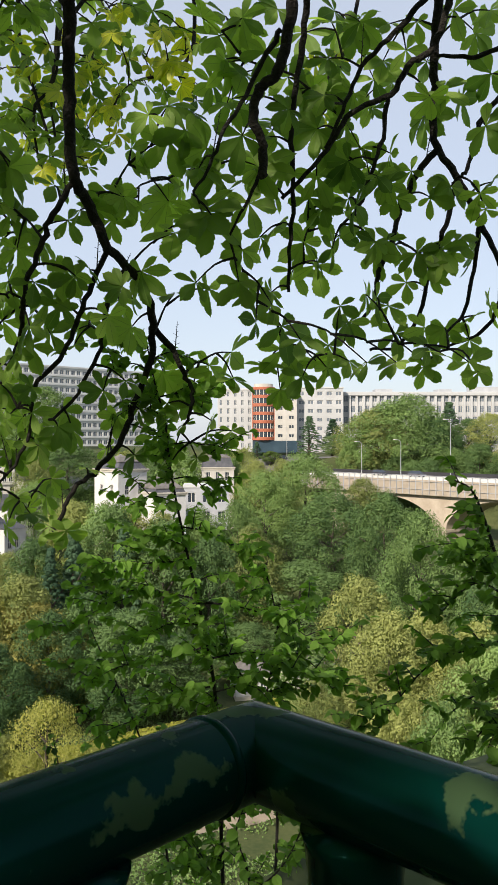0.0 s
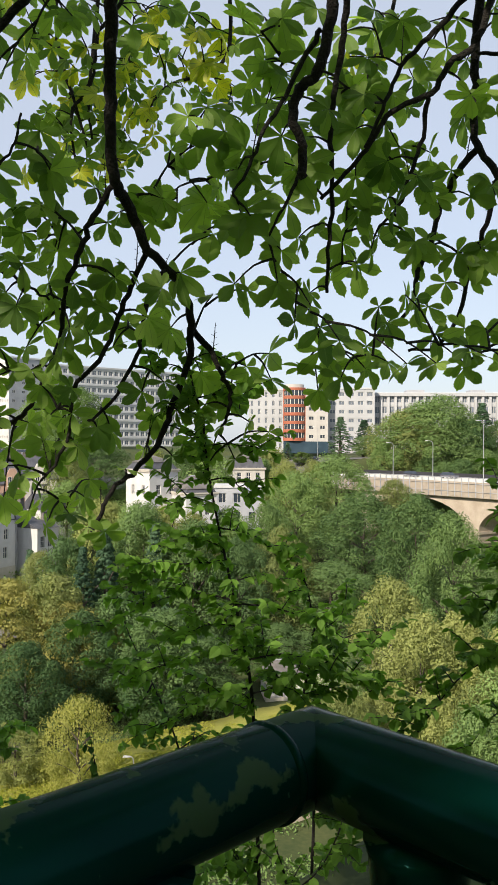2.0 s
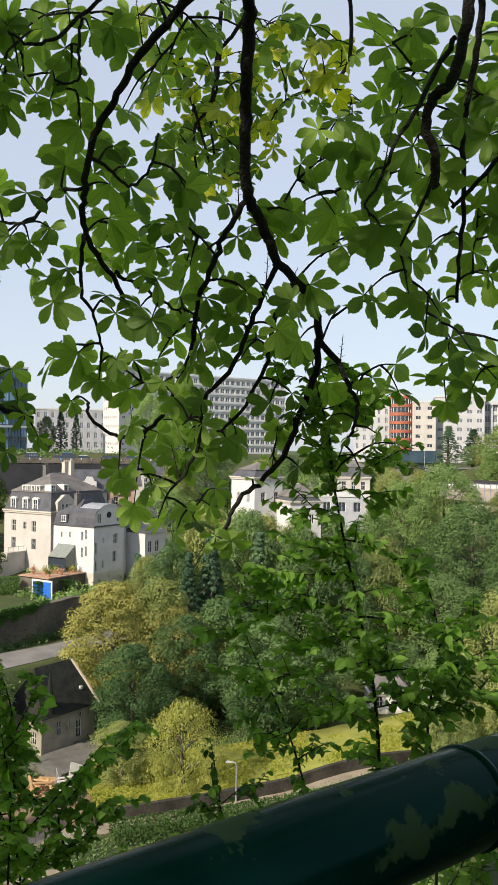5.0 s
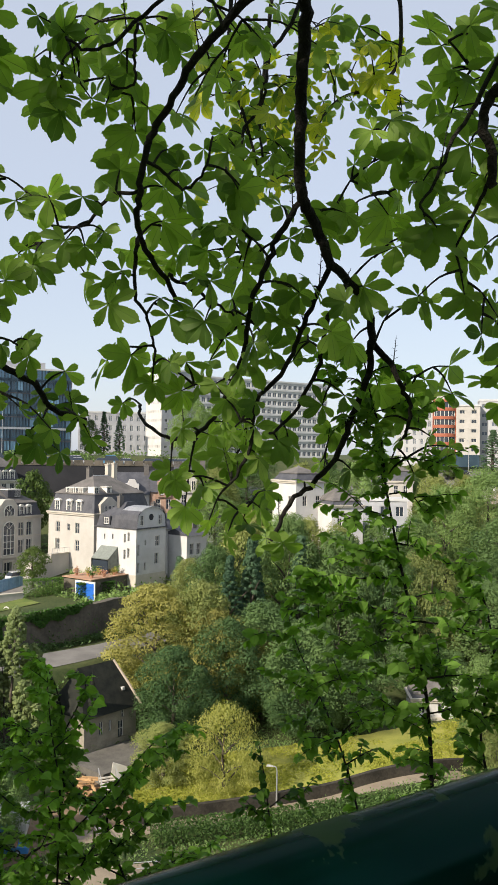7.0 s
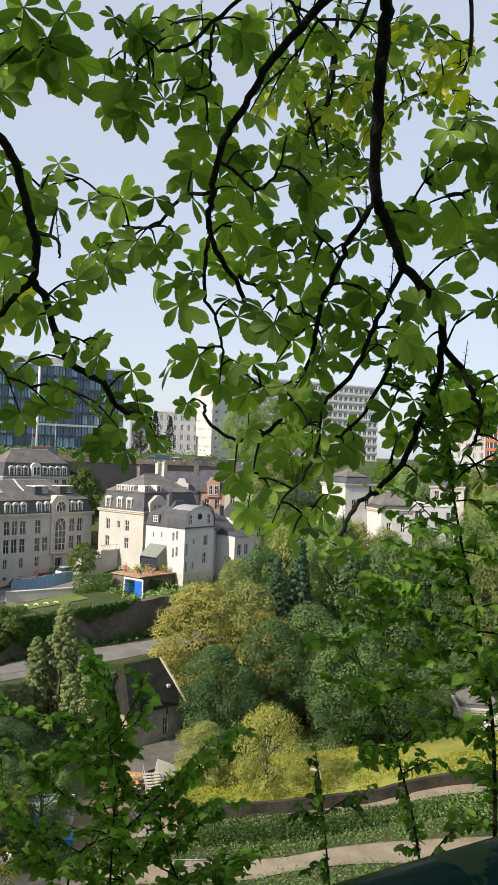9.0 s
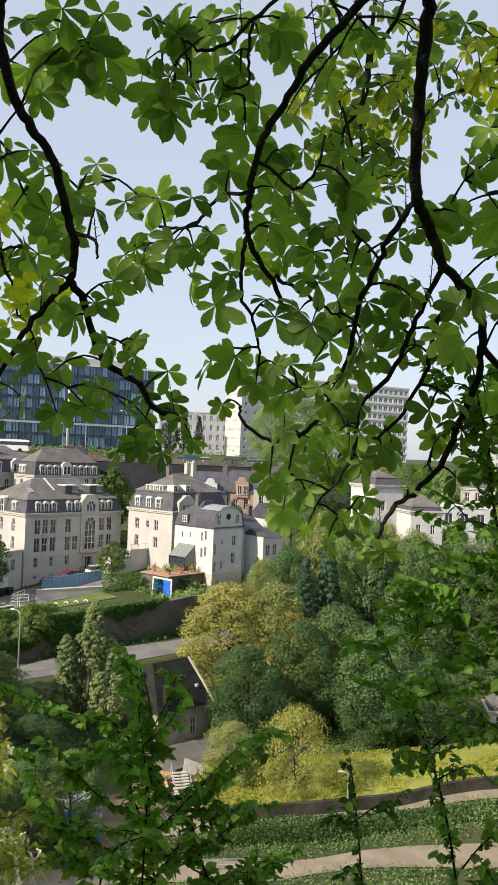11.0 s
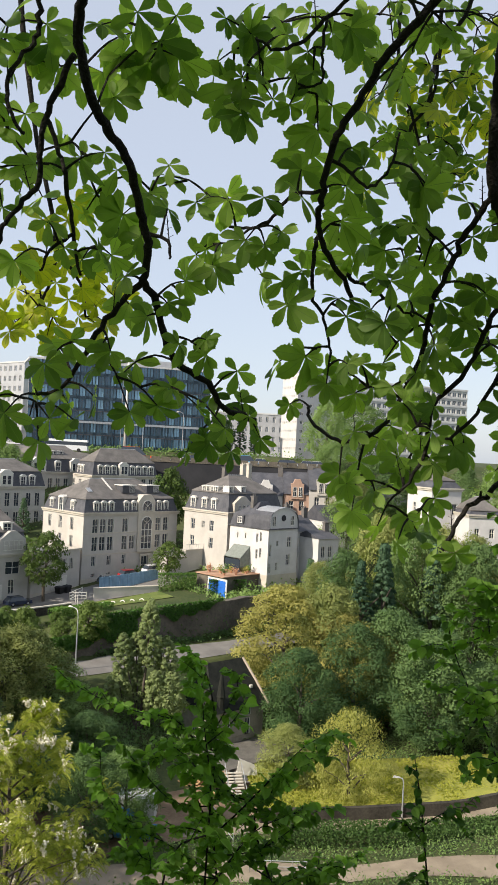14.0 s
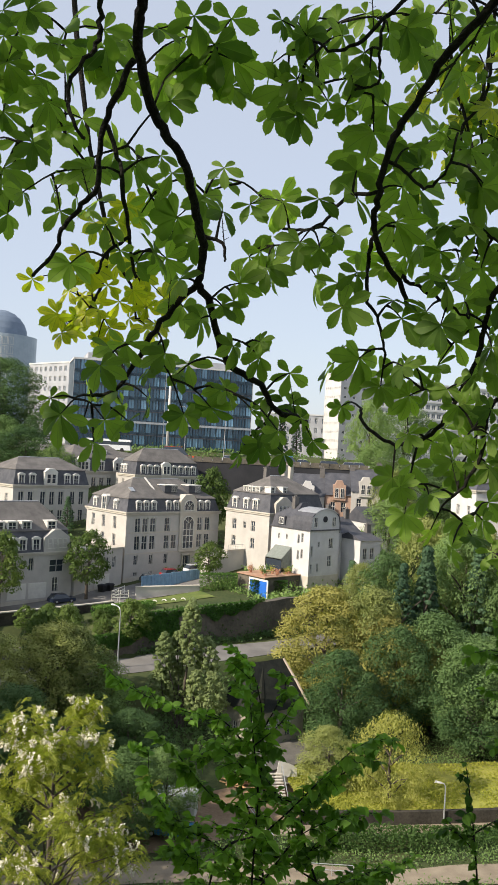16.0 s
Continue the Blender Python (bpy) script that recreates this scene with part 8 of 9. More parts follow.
leaf_group([(-1.39, 2.28, 1.92, 0.09), (-1.37, 2.21, 1.85, 0.08), (-1.66, 2.34, 2.16, 0.13), (-1.56, 2.29, 2.07, 0.11), (-1.53, 2.27, 2.20, 0.11), (-1.66, 2.29, 2.29, 0.11), (-1.57, 2.07, 2.26, 0.08), (-1.68, 2.11, 2.27, 0.10), (-1.83, 2.21, 2.35, 0.11), (-1.73, 1.96, 2.20, 0.10), (-1.80, 1.95, 2.18, 0.10), (-2.01, 2.14, 2.21, 0.09), (-1.89, 2.10, 2.17, 0.09), (-1.90, 2.23, 2.20, 0.11), (-1.69, 1.98, 2.04, 0.10), (-1.75, 2.31, 2.23, 0.09), (-1.79, 2.31, 2.16, 0.09), (-1.59, 2.09, 1.98, 0.10), (-1.61, 2.20, 1.99, 0.11), (-1.77, 2.28, 2.00, 0.09)])
leaf_group([(-1.68, 2.05, 1.98, 0.08), (-1.92, 2.13, 1.97, 0.11), (-1.96, 2.04, 2.37, 0.11), (-1.97, 2.12, 2.40, 0.11), (-1.91, 1.96, 2.42, 0.10), (-1.87, 2.08, 2.41, 0.11), (-1.99, 2.13, 2.62, 0.11), (-1.89, 2.11, 2.62, 0.11), (-1.89, 1.93, 2.58, 0.10), (-1.83, 1.94, 2.63, 0.12), (-1.77, 2.03, 2.65, 0.10), (-1.80, 2.14, 2.57, 0.13), (-1.83, 2.28, 2.60, 0.11), (-1.74, 2.30, 2.62, 0.11), (-1.61, 2.17, 2.47, 0.09), (-1.60, 2.18, 2.60, 0.12), (-1.65, 2.32, 2.75, 0.17), (-1.48, 2.20, 2.64, 0.16), (-1.45, 2.27, 2.62, 0.15), (-1.49, 2.08, 2.67, 0.13)])
leaf_group([(-1.61, 2.08, 2.65, 0.10), (-1.48, 2.30, 2.77, 0.11), (-1.38, 2.41, 2.66, 0.11), (-1.32, 2.41, 2.58, 0.12), (-1.25, 2.34, 2.45, 0.10), (-1.40, 2.51, 2.55, 0.11), (-1.22, 2.45, 2.66, 0.11), (-1.21, 2.28, 2.66, 0.10), (-1.27, 2.22, 2.69, 0.08), (-1.22, 2.57, 2.85, 0.11), (-1.58, 2.27, 1.85, 0.11), (-1.48, 2.21, 1.80, 0.10), (-1.39, 2.17, 1.83, 0.08), (-1.38, 2.24, 1.72, 0.09), (-1.30, 2.27, 1.69, 0.09), (-1.31, 2.54, 1.67, 0.09), (-1.61, 2.38, 1.68, 0.11), (-1.62, 2.33, 1.64, 0.09), (-1.54, 2.11, 1.68, 0.10), (-1.59, 2.11, 1.63, 0.10)])
leaf_group([(-1.67, 2.09, 1.71, 0.10), (-1.84, 2.26, 1.72, 0.11), (-1.70, 2.01, 1.63, 0.10), (-1.86, 2.18, 1.58, 0.11), (-1.76, 2.19, 1.57, 0.13), (-1.65, 2.21, 1.55, 0.11), (-1.90, 2.22, 1.47, 0.15), (-1.81, 1.98, 1.48, 0.13), (-1.89, 2.03, 1.53, 0.11), (-1.68, 2.02, 1.47, 0.12), (-1.61, 2.04, 1.47, 0.10), (-1.46, 2.10, 1.50, 0.12), (-1.44, 2.23, 1.53, 0.12), (-1.37, 2.19, 1.58, 0.09), (-1.29, 2.20, 1.53, 0.08), (-1.39, 2.53, 1.59, 0.09), (-1.25, 2.32, 1.47, 0.10), (-1.26, 2.54, 1.52, 0.11), (-1.35, 2.43, 1.43, 0.11), (-1.42, 2.41, 1.39, 0.11)])
leaf_group([(-1.28, 2.45, 1.40, 0.11), (-1.23, 2.58, 1.45, 0.11), (-2.13, 1.99, 2.75, 0.11), (-2.06, 1.98, 2.66, 0.11), (-2.04, 1.92, 2.54, 0.11), (-2.03, 1.99, 2.50, 0.11), (-2.08, 1.96, 2.41, 0.11), (-2.01, 1.95, 2.31, 0.10), (-2.02, 1.91, 2.21, 0.11), (-1.89, 1.85, 2.11, 0.09), (-2.09, 2.02, 2.11, 0.10), (-2.04, 1.90, 2.61, 0.10), (-1.91, 1.85, 2.64, 0.09), (-2.06, 1.88, 2.46, 0.10), (-2.10, 1.93, 2.31, 0.11), (-2.01, 1.84, 2.13, 0.09), (0.25, 2.60, 2.61, 0.10), (0.26, 2.61, 2.73, 0.10), (0.12, 2.48, 2.40, 0.09), (0.17, 2.78, 2.59, 0.12)])
leaf_group([(-0.15, 2.47, 2.22, 0.09), (0.27, 2.80, 2.60, 0.12), (-0.07, 2.52, 2.57, 0.09), (0.23, 2.52, 2.46, 0.09), (-0.08, 2.77, 2.83, 0.10), (0.13, 2.76, 2.62, 0.12), (-0.13, 2.55, 2.31, 0.12), (0.22, 2.66, 2.41, 0.12), (-0.12, 2.64, 2.55, 0.09), (0.25, 2.72, 2.54, 0.09), (0.06, 2.54, 2.34, 0.10), (-0.12, 2.76, 2.33, 0.09), (0.29, 2.81, 2.33, 0.12), (0.34, 2.70, 2.54, 0.10), (0.08, 2.80, 2.46, 0.12), (0.03, 2.81, 2.34, 0.09), (0.09, 2.61, 2.77, 0.10), (0.37, 2.75, 2.80, 0.13), (0.32, 2.75, 2.47, 0.09), (0.08, 2.68, 2.44, 0.09)])
leaf_group([(-0.02, 2.51, 2.69, 0.11), (0.32, 2.67, 2.31, 0.12), (0.38, 2.77, 2.30, 0.10), (0.39, 2.55, 2.02, 0.08), (0.22, 2.69, 2.27, 0.11), (0.25, 2.78, 2.19, 0.10), (0.44, 2.65, 2.23, 0.09), (0.38, 2.45, 2.19, 0.08), (0.22, 2.69, 1.99, 0.09), (0.33, 2.54, 2.13, 0.11)])
sunny_group([(-1.28, 4.55, 3.59, 0.13), (-1.27, 4.48, 3.40, 0.13), (-1.11, 4.39, 3.39, 0.12), (-1.20, 4.59, 3.33, 0.13), (-1.28, 4.46, 3.21, 0.13), (-1.19, 4.38, 3.08, 0.12), (-1.09, 4.59, 3.34, 0.13), (-0.80, 4.67, 3.71, 0.13), (-0.77, 4.68, 3.84, 0.13), (-0.89, 4.65, 3.54, 0.14), (-0.83, 4.58, 3.42, 0.13), (-0.91, 4.58, 3.34, 0.13), (-0.75, 4.58, 3.32, 0.13), (-0.81, 4.54, 3.21, 0.13), (-0.93, 4.68, 3.17, 0.16), (-0.72, 4.49, 3.08, 0.12), (-1.08, 4.32, 2.83, 0.12), (-0.61, 4.64, 3.60, 0.13), (-0.52, 4.57, 3.63, 0.13), (-0.44, 4.60, 3.71, 0.11)])
sunny_group([(-0.51, 4.61, 3.46, 0.12), (-0.40, 4.42, 3.43, 0.15), (-0.31, 4.44, 3.50, 0.18), (-0.36, 4.73, 3.74, 0.19), (-0.38, 4.65, 3.42, 0.14), (-0.29, 4.59, 3.30, 0.16), (0.38, 4.71, 3.57, 0.19), (0.48, 4.42, 3.44, 0.12), (0.43, 4.48, 3.28, 0.12), (0.53, 4.61, 3.30, 0.17), (0.70, 4.69, 3.30, 0.16), (-1.35, 4.59, 3.69, 0.15), (-1.05, 4.31, 3.45, 0.15), (-1.07, 4.56, 3.43, 0.16), (-0.94, 4.40, 3.42, 0.15), (-1.03, 4.40, 3.18, 0.15), (-0.97, 4.59, 3.15, 0.16), (-0.98, 4.45, 2.97, 0.15), (-1.15, 4.64, 3.15, 0.16), (-1.20, 4.58, 3.32, 0.16)])
sunny_group([(-1.25, 4.49, 3.38, 0.16), (-1.23, 4.41, 3.13, 0.16), (-1.09, 4.36, 3.75, 0.15), (-0.97, 4.50, 3.88, 0.16), (-0.73, 4.39, 3.68, 0.18), (-0.73, 4.68, 3.72, 0.19), (-0.69, 4.57, 3.86, 0.17), (-1.00, 4.42, 2.81, 0.12), (-1.06, 4.38, 2.92, 0.14), (-0.91, 4.59, 3.08, 0.13), (-0.85, 4.46, 3.16, 0.12), (-1.11, 4.30, 3.48, 0.15), (-1.40, 4.56, 3.72, 0.18), (-2.78, 3.26, 2.13, 0.14), (-2.81, 3.44, 2.14, 0.13), (-2.84, 3.26, 2.02, 0.13), (-2.71, 3.46, 2.03, 0.13), (-2.87, 3.44, 1.97, 0.13), (-2.64, 3.38, 2.18, 0.14), (-2.60, 3.53, 2.04, 0.13)])
sunny_group([(-2.58, 3.40, 2.10, 0.15), (-2.61, 3.27, 2.04, 0.14), (-2.56, 3.56, 2.21, 0.16), (-2.78, 3.43, 2.28, 0.13), (-2.71, 3.24, 2.31, 0.17), (-2.58, 3.32, 2.38, 0.15)])
bough((-0.43, 1.95, 2.53, 0.016), (-0.68, 4.45, 4.36, 0.012), (-0.48, 1.90, 2.57, 0.011), (-0.82, 2.17, 2.71, 0.006), (-1.33, 1.56, 2.48, 0.013), (-1.45, 1.57, 2.48, 0.007), (0.12, 2.30, 2.72, 0.017), (0.18, 2.37, 2.77, 0.011), (0.64, 2.52, 2.82, 0.012), (0.62, 2.53, 2.86, 0.011), (0.60, 2.63, 2.92, 0.017), (0.85, 2.67, 2.56, 0.010), (0.87, 2.61, 2.73, 0.009), (-0.35, 4.59, 4.23, 0.013), (-0.99, 4.49, 4.18, 0.013), (0.68, 4.55, 4.21, 0.013), (-2.91, 3.25, 3.96, 0.014), (-1.22, 4.45, 4.32, 0.013))

# Stems of the saplings below the railing.
shrub = new_shrub("sapling_tree")
stem(shrub, [(-0.08, 2.75, -0.32, 0.0070), (-0.10, 2.75, 0.34, 0.0066), (-0.11, 2.75, 0.52, 0.0062), (-0.12, 2.75, 0.62, 0.0058), (-0.14, 2.75, 0.73, 0.0054), (-0.17, 2.74, 0.88, 0.0050), (-0.20, 2.74, 1.01, 0.0046), (-0.23, 2.74, 1.15, 0.0041), (-0.26, 2.74, 1.31, 0.0037), (-0.28, 2.74, 1.48, 0.0033), (-0.31, 2.73, 1.59, 0.0029), (-0.33, 2.73, 1.69, 0.0025), (-0.35, 2.73, 1.77, 0.0021)])
stem(shrub, [(-0.32, 2.73, 1.63, 0.0030), (-0.38, 2.72, 1.66, 0.0020), (-0.45, 2.71, 1.64, 0.0009)])
stem(shrub, [(-0.33, 2.73, 1.67, 0.0030), (-0.26, 2.74, 1.70, 0.0020), (-0.20, 2.74, 1.67, 0.0009)])
stem(shrub, [(-0.34, 2.73, 1.72, 0.0030), (-0.38, 2.72, 1.75, 0.0020), (-0.42, 2.72, 1.74, 0.0009)])
stem(shrub, [(-0.30, 2.73, 1.55, 0.0030), (-0.22, 2.74, 1.56, 0.0020), (-0.15, 2.75, 1.51, 0.0009)])
stem(shrub, [(-0.29, 2.74, 1.49, 0.0030), (-0.37, 2.72, 1.52, 0.0020), (-0.44, 2.71, 1.48, 0.0009)])
stem(shrub, [(-0.27, 2.74, 1.39, 0.0030), (-0.18, 2.74, 1.40, 0.0020), (-0.11, 2.75, 1.35, 0.0009)])
stem(shrub, [(-0.17, 2.74, 0.88, 0.0040), (-0.32, 2.76, 0.90, 0.0031), (-0.48, 2.78, 0.85, 0.0021), (-0.60, 2.79, 0.78, 0.0012)])
stem(shrub, [(-0.17, 2.74, 0.87, 0.0040), (-0.04, 2.72, 0.86, 0.0031), (0.11, 2.68, 0.82, 0.0021), (0.24, 2.64, 0.74, 0.0012)])
stem(shrub, [(-0.19, 2.74, 1.00, 0.0040), (-0.34, 2.73, 1.00, 0.0026), (-0.48, 2.71, 0.94, 0.0012)])
stem(shrub, [(-0.14, 2.75, 0.72, 0.0040), (-0.28, 2.70, 0.70, 0.0031), (-0.44, 2.65, 0.67, 0.0021), (-0.53, 2.60, 0.63, 0.0012)])
stem(shrub, [(-0.13, 2.75, 0.68, 0.0040), (0.02, 2.75, 0.70, 0.0026), (0.19, 2.74, 0.63, 0.0012)])
stem(shrub, [(-0.22, 2.74, 1.12, 0.0030), (-0.10, 2.75, 1.09, 0.0020), (-0.00, 2.75, 0.99, 0.0009)])
stem(shrub, [(-0.24, 2.74, 1.20, 0.0030), (-0.34, 2.73, 1.22, 0.0020), (-0.38, 2.72, 1.11, 0.0009)])
stem(shrub, [(-0.25, 2.74, 1.28, 0.0030), (-0.18, 2.74, 1.28, 0.0020), (-0.12, 2.75, 1.20, 0.0009)])
stem(shrub, [(-0.21, 2.74, 1.07, 0.0030), (-0.30, 2.73, 1.09, 0.0020), (-0.38, 2.72, 1.04, 0.0009)])
stem(shrub, [(-0.12, 2.75, 0.59, 0.0030), (-0.23, 2.74, 0.56, 0.0023), (-0.36, 2.73, 0.49, 0.0016), (-0.46, 2.71, 0.46, 0.0009)])
stem(shrub, [(-0.11, 2.75, 0.57, 0.0030), (-0.00, 2.75, 0.59, 0.0020), (0.11, 2.75, 0.54, 0.0009)])
stem(shrub, [(-0.18, 2.74, 0.94, 0.0030), (-0.08, 2.75, 0.96, 0.0020), (0.02, 2.75, 0.90, 0.0009)])
stem(shrub, [(-0.15, 2.75, 0.79, 0.0030), (-0.25, 2.74, 0.80, 0.0020), (-0.36, 2.73, 0.76, 0.0009)])
shrub = new_shrub("sapling_tree")
stem(shrub, [(0.08, 2.90, -0.41, 0.0060), (0.10, 2.90, 0.18, 0.0052), (0.06, 2.90, 0.48, 0.0043), (0.10, 2.90, 0.71, 0.0035), (0.08, 2.90, 0.87, 0.0026), (0.05, 2.90, 0.97, 0.0018)])
stem(shrub, [(0.09, 2.90, 0.62, 0.0030), (0.20, 2.89, 0.64, 0.0020), (0.29, 2.89, 0.54, 0.0009)])
stem(shrub, [(0.07, 2.90, 0.52, 0.0030), (-0.04, 2.90, 0.60, 0.0020), (-0.08, 2.90, 0.73, 0.0009)])
stem(shrub, [(0.09, 2.90, 0.73, 0.0030), (0.18, 2.89, 0.79, 0.0020), (0.21, 2.89, 0.85, 0.0009)])
stem(shrub, [(-0.02, 2.60, -0.23, 0.0040), (-0.00, 2.60, 0.02, 0.0031), (-0.04, 2.60, 0.18, 0.0021), (0.02, 2.60, 0.31, 0.0012)])
stem(shrub, [(0.14, 2.60, -0.23, 0.0040), (-0.07, 2.60, -0.01, 0.0031), (-0.18, 2.59, 0.13, 0.0021), (-0.25, 2.59, 0.22, 0.0012)])
stem(shrub, [(-0.04, 2.60, -0.05, 0.0040), (0.10, 2.60, 0.06, 0.0026), (0.18, 2.59, 0.22, 0.0012)])
shrub = new_shrub("sapling_tree")
stem(shrub, [(0.84, 2.36, 0.25, 0.0070), (0.79, 2.37, 0.73, 0.0060), (0.73, 2.39, 1.01, 0.0050), (0.69, 2.40, 1.16, 0.0041), (0.65, 2.41, 1.26, 0.0031), (0.60, 2.43, 1.29, 0.0021)])
stem(shrub, [(0.77, 2.38, 0.84, 0.0040), (0.66, 2.41, 0.80, 0.0033), (0.53, 2.44, 0.74, 0.0026), (0.42, 2.46, 0.60, 0.0019), (0.37, 2.47, 0.51, 0.0012)])
stem(shrub, [(0.75, 2.39, 0.95, 0.0040), (0.66, 2.41, 0.99, 0.0026), (0.56, 2.44, 0.89, 0.0012)])
stem(shrub, [(0.72, 2.39, 1.07, 0.0040), (0.67, 2.41, 1.04, 0.0026), (0.62, 2.42, 1.11, 0.0012)])
stem(shrub, [(0.78, 2.38, 0.69, 0.0040), (0.69, 2.40, 0.68, 0.0031), (0.60, 2.43, 0.61, 0.0021), (0.53, 2.44, 0.51, 0.0012)])
stem(shrub, [(0.80, 2.37, 0.56, 0.0040), (0.69, 2.40, 0.57, 0.0026), (0.64, 2.42, 0.48, 0.0012)])
shrub = new_shrub("bramble_bush")
stem(shrub, [(-1.72, 3.43, -0.84, 0.0060), (-1.71, 3.43, -0.34, 0.0049), (-1.71, 3.43, -0.10, 0.0039), (-1.75, 3.41, 0.18, 0.0029), (-1.77, 3.40, 0.44, 0.0018)])
stem(shrub, [(-1.87, 3.35, -0.47, 0.0050), (-1.66, 3.45, -0.30, 0.0041), (-1.46, 3.54, -0.07, 0.0033), (-1.33, 3.58, 0.08, 0.0024), (-1.23, 3.61, 0.15, 0.0015)])
stem(shrub, [(-1.70, 3.43, -0.59, 0.0040), (-1.52, 3.51, -0.31, 0.0026), (-1.30, 3.59, -0.20, 0.0012)])
stem(shrub, [(-1.71, 3.43, -0.10, 0.0040), (-1.84, 3.37, 0.04, 0.0026), (-1.94, 3.31, 0.10, 0.0012)])
stem(shrub, [(-1.73, 3.42, 0.08, 0.0040), (-1.64, 3.46, 0.17, 0.0026), (-1.58, 3.49, 0.27, 0.0012)])
stem(shrub, [(-1.56, 3.49, -0.71, 0.0040), (-1.38, 3.56, -0.53, 0.0026), (-1.19, 3.63, -0.44, 0.0012)])
shrub = new_shrub("sapling_tree")
stem(shrub, [(-0.32, 3.58, -0.64, 0.0060), (-0.39, 3.57, -0.17, 0.0052), (-0.47, 3.57, 0.12, 0.0043), (-0.56, 3.56, 0.34, 0.0035), (-0.67, 3.54, 0.58, 0.0026), (-0.72, 3.53, 0.75, 0.0018)])
stem(shrub, [(-0.46, 3.57, 0.07, 0.0040), (-0.32, 3.58, 0.15, 0.0026), (-0.23, 3.58, 0.09, 0.0012)])
stem(shrub, [(-0.49, 3.57, 0.19, 0.0040), (-0.37, 3.58, 0.30, 0.0026), (-0.28, 3.58, 0.25, 0.0012)])
stem(shrub, [(-0.57, 3.56, 0.36, 0.0040), (-0.64, 3.55, 0.21, 0.0026), (-0.61, 3.55, 0.09, 0.0012)])
stem(shrub, [(-0.34, 3.58, -0.28, 0.0040), (-0.23, 3.58, -0.13, 0.0026), (-0.08, 3.59, -0.07, 0.0012)])
shrub = new_shrub("sapling_tree")
stem(shrub, [(-0.69, 3.34, -0.55, 0.0050), (-0.73, 3.33, -0.16, 0.0038), (-0.76, 3.32, 0.07, 0.0027), (-0.79, 3.32, 0.23, 0.0015)])
stem(shrub, [(-0.74, 3.33, -0.04, 0.0030), (-0.64, 3.34, 0.03, 0.0020), (-0.58, 3.35, -0.06, 0.0009)])
stem(shrub, [(-0.74, 3.33, -0.11, 0.0030), (-0.83, 3.31, -0.04, 0.0020), (-0.89, 3.29, -0.07, 0.0009)])
shrub = new_shrub("sapling_tree")
stem(shrub, [(-1.67, 3.59, -0.97, 0.0060), (-1.75, 3.56, -0.31, 0.0049), (-1.75, 3.56, 0.08, 0.0039), (-1.80, 3.54, 0.34, 0.0029), (-1.88, 3.50, 0.45, 0.0018)])
stem(shrub, [(-1.75, 3.56, 0.00, 0.0040), (-1.89, 3.49, 0.01, 0.0026), (-2.05, 3.41, -0.09, 0.0012)])
stem(shrub, [(-1.75, 3.56, 0.11, 0.0040), (-1.67, 3.59, 0.29, 0.0026), (-1.68, 3.59, 0.37, 0.0012)])
stem(shrub, [(-1.75, 3.56, -0.26, 0.0040), (-1.93, 3.47, -0.23, 0.0031), (-2.14, 3.36, 0.02, 0.0021), (-2.23, 3.31, 0.07, 0.0012)])
stem(shrub, [(-1.71, 3.58, -0.60, 0.0040), (-1.95, 3.47, -0.43, 0.0026), (-2.15, 3.36, -0.34, 0.0012)])
stem(shrub, [(-1.74, 3.57, -0.18, 0.0040), (-1.55, 3.64, -0.23, 0.0031), (-1.46, 3.67, -0.13, 0.0021), (-1.29, 3.73, 0.03, 0.0012)])
stem(shrub, [(-1.71, 3.58, -0.49, 0.0040), (-1.52, 3.65, -0.44, 0.0031), (-1.30, 3.73, -0.26, 0.0021), (-1.20, 3.75, -0.23, 0.0012)])
stem(shrub, [(-1.69, 3.58, -0.70, 0.0040), (-1.44, 3.68, -0.60, 0.0026), (-1.22, 3.75, -0.49, 0.0012)])
shrub = new_shrub("sapling_tree")
stem(shrub, [(-1.32, 3.74, -1.06, 0.0060), (-1.55, 3.66, -0.43, 0.0052), (-1.55, 3.66, -0.25, 0.0043), (-1.44, 3.70, -0.13, 0.0035), (-1.28, 3.75, 0.07, 0.0026), (-1.19, 3.77, 0.11, 0.0018)])
stem(shrub, [(-1.49, 3.68, -0.59, 0.0040), (-1.70, 3.61, -0.45, 0.0033), (-1.84, 3.55, -0.19, 0.0026), (-1.79, 3.57, 0.07, 0.0019), (-1.86, 3.54, 0.36, 0.0012)])
stem(shrub, [(-1.55, 3.67, -0.28, 0.0040), (-1.66, 3.62, -0.23, 0.0026), (-1.82, 3.56, -0.01, 0.0012)])
stem(shrub, [(-1.38, 3.72, -0.89, 0.0040), (-1.29, 3.74, -0.56, 0.0026), (-1.10, 3.79, -0.45, 0.0012)])
stem(shrub, [(-1.70, 3.61, -0.45, 0.0040), (-1.85, 3.55, -0.38, 0.0033), (-2.07, 3.44, -0.37, 0.0026), (-2.21, 3.36, -0.21, 0.0019), (-2.24, 3.35, -0.03, 0.0012)])
stem(shrub, [(-1.72, 3.60, -0.61, 0.0040), (-1.94, 3.51, -0.57, 0.0026), (-2.13, 3.41, -0.47, 0.0012)])
stem(shrub, [(-1.82, 3.56, -0.01, 0.0040), (-1.93, 3.51, 0.12, 0.0033), (-2.09, 3.43, 0.16, 0.0026), (-2.28, 3.32, 0.24, 0.0019), (-2.41, 3.25, 0.33, 0.0012)])


for x, y, z, s in LATER:
    STALKS.tube([tuple(q) for q in bend(place_leaf(x, y, z, s * 1.1, LEAVES), 3)], 5)
tagged(part("leaves", MORE_LEAVES, (CHESTNUT, VEIN), chestnut, "more green palmate leaves"), kind="stuff")
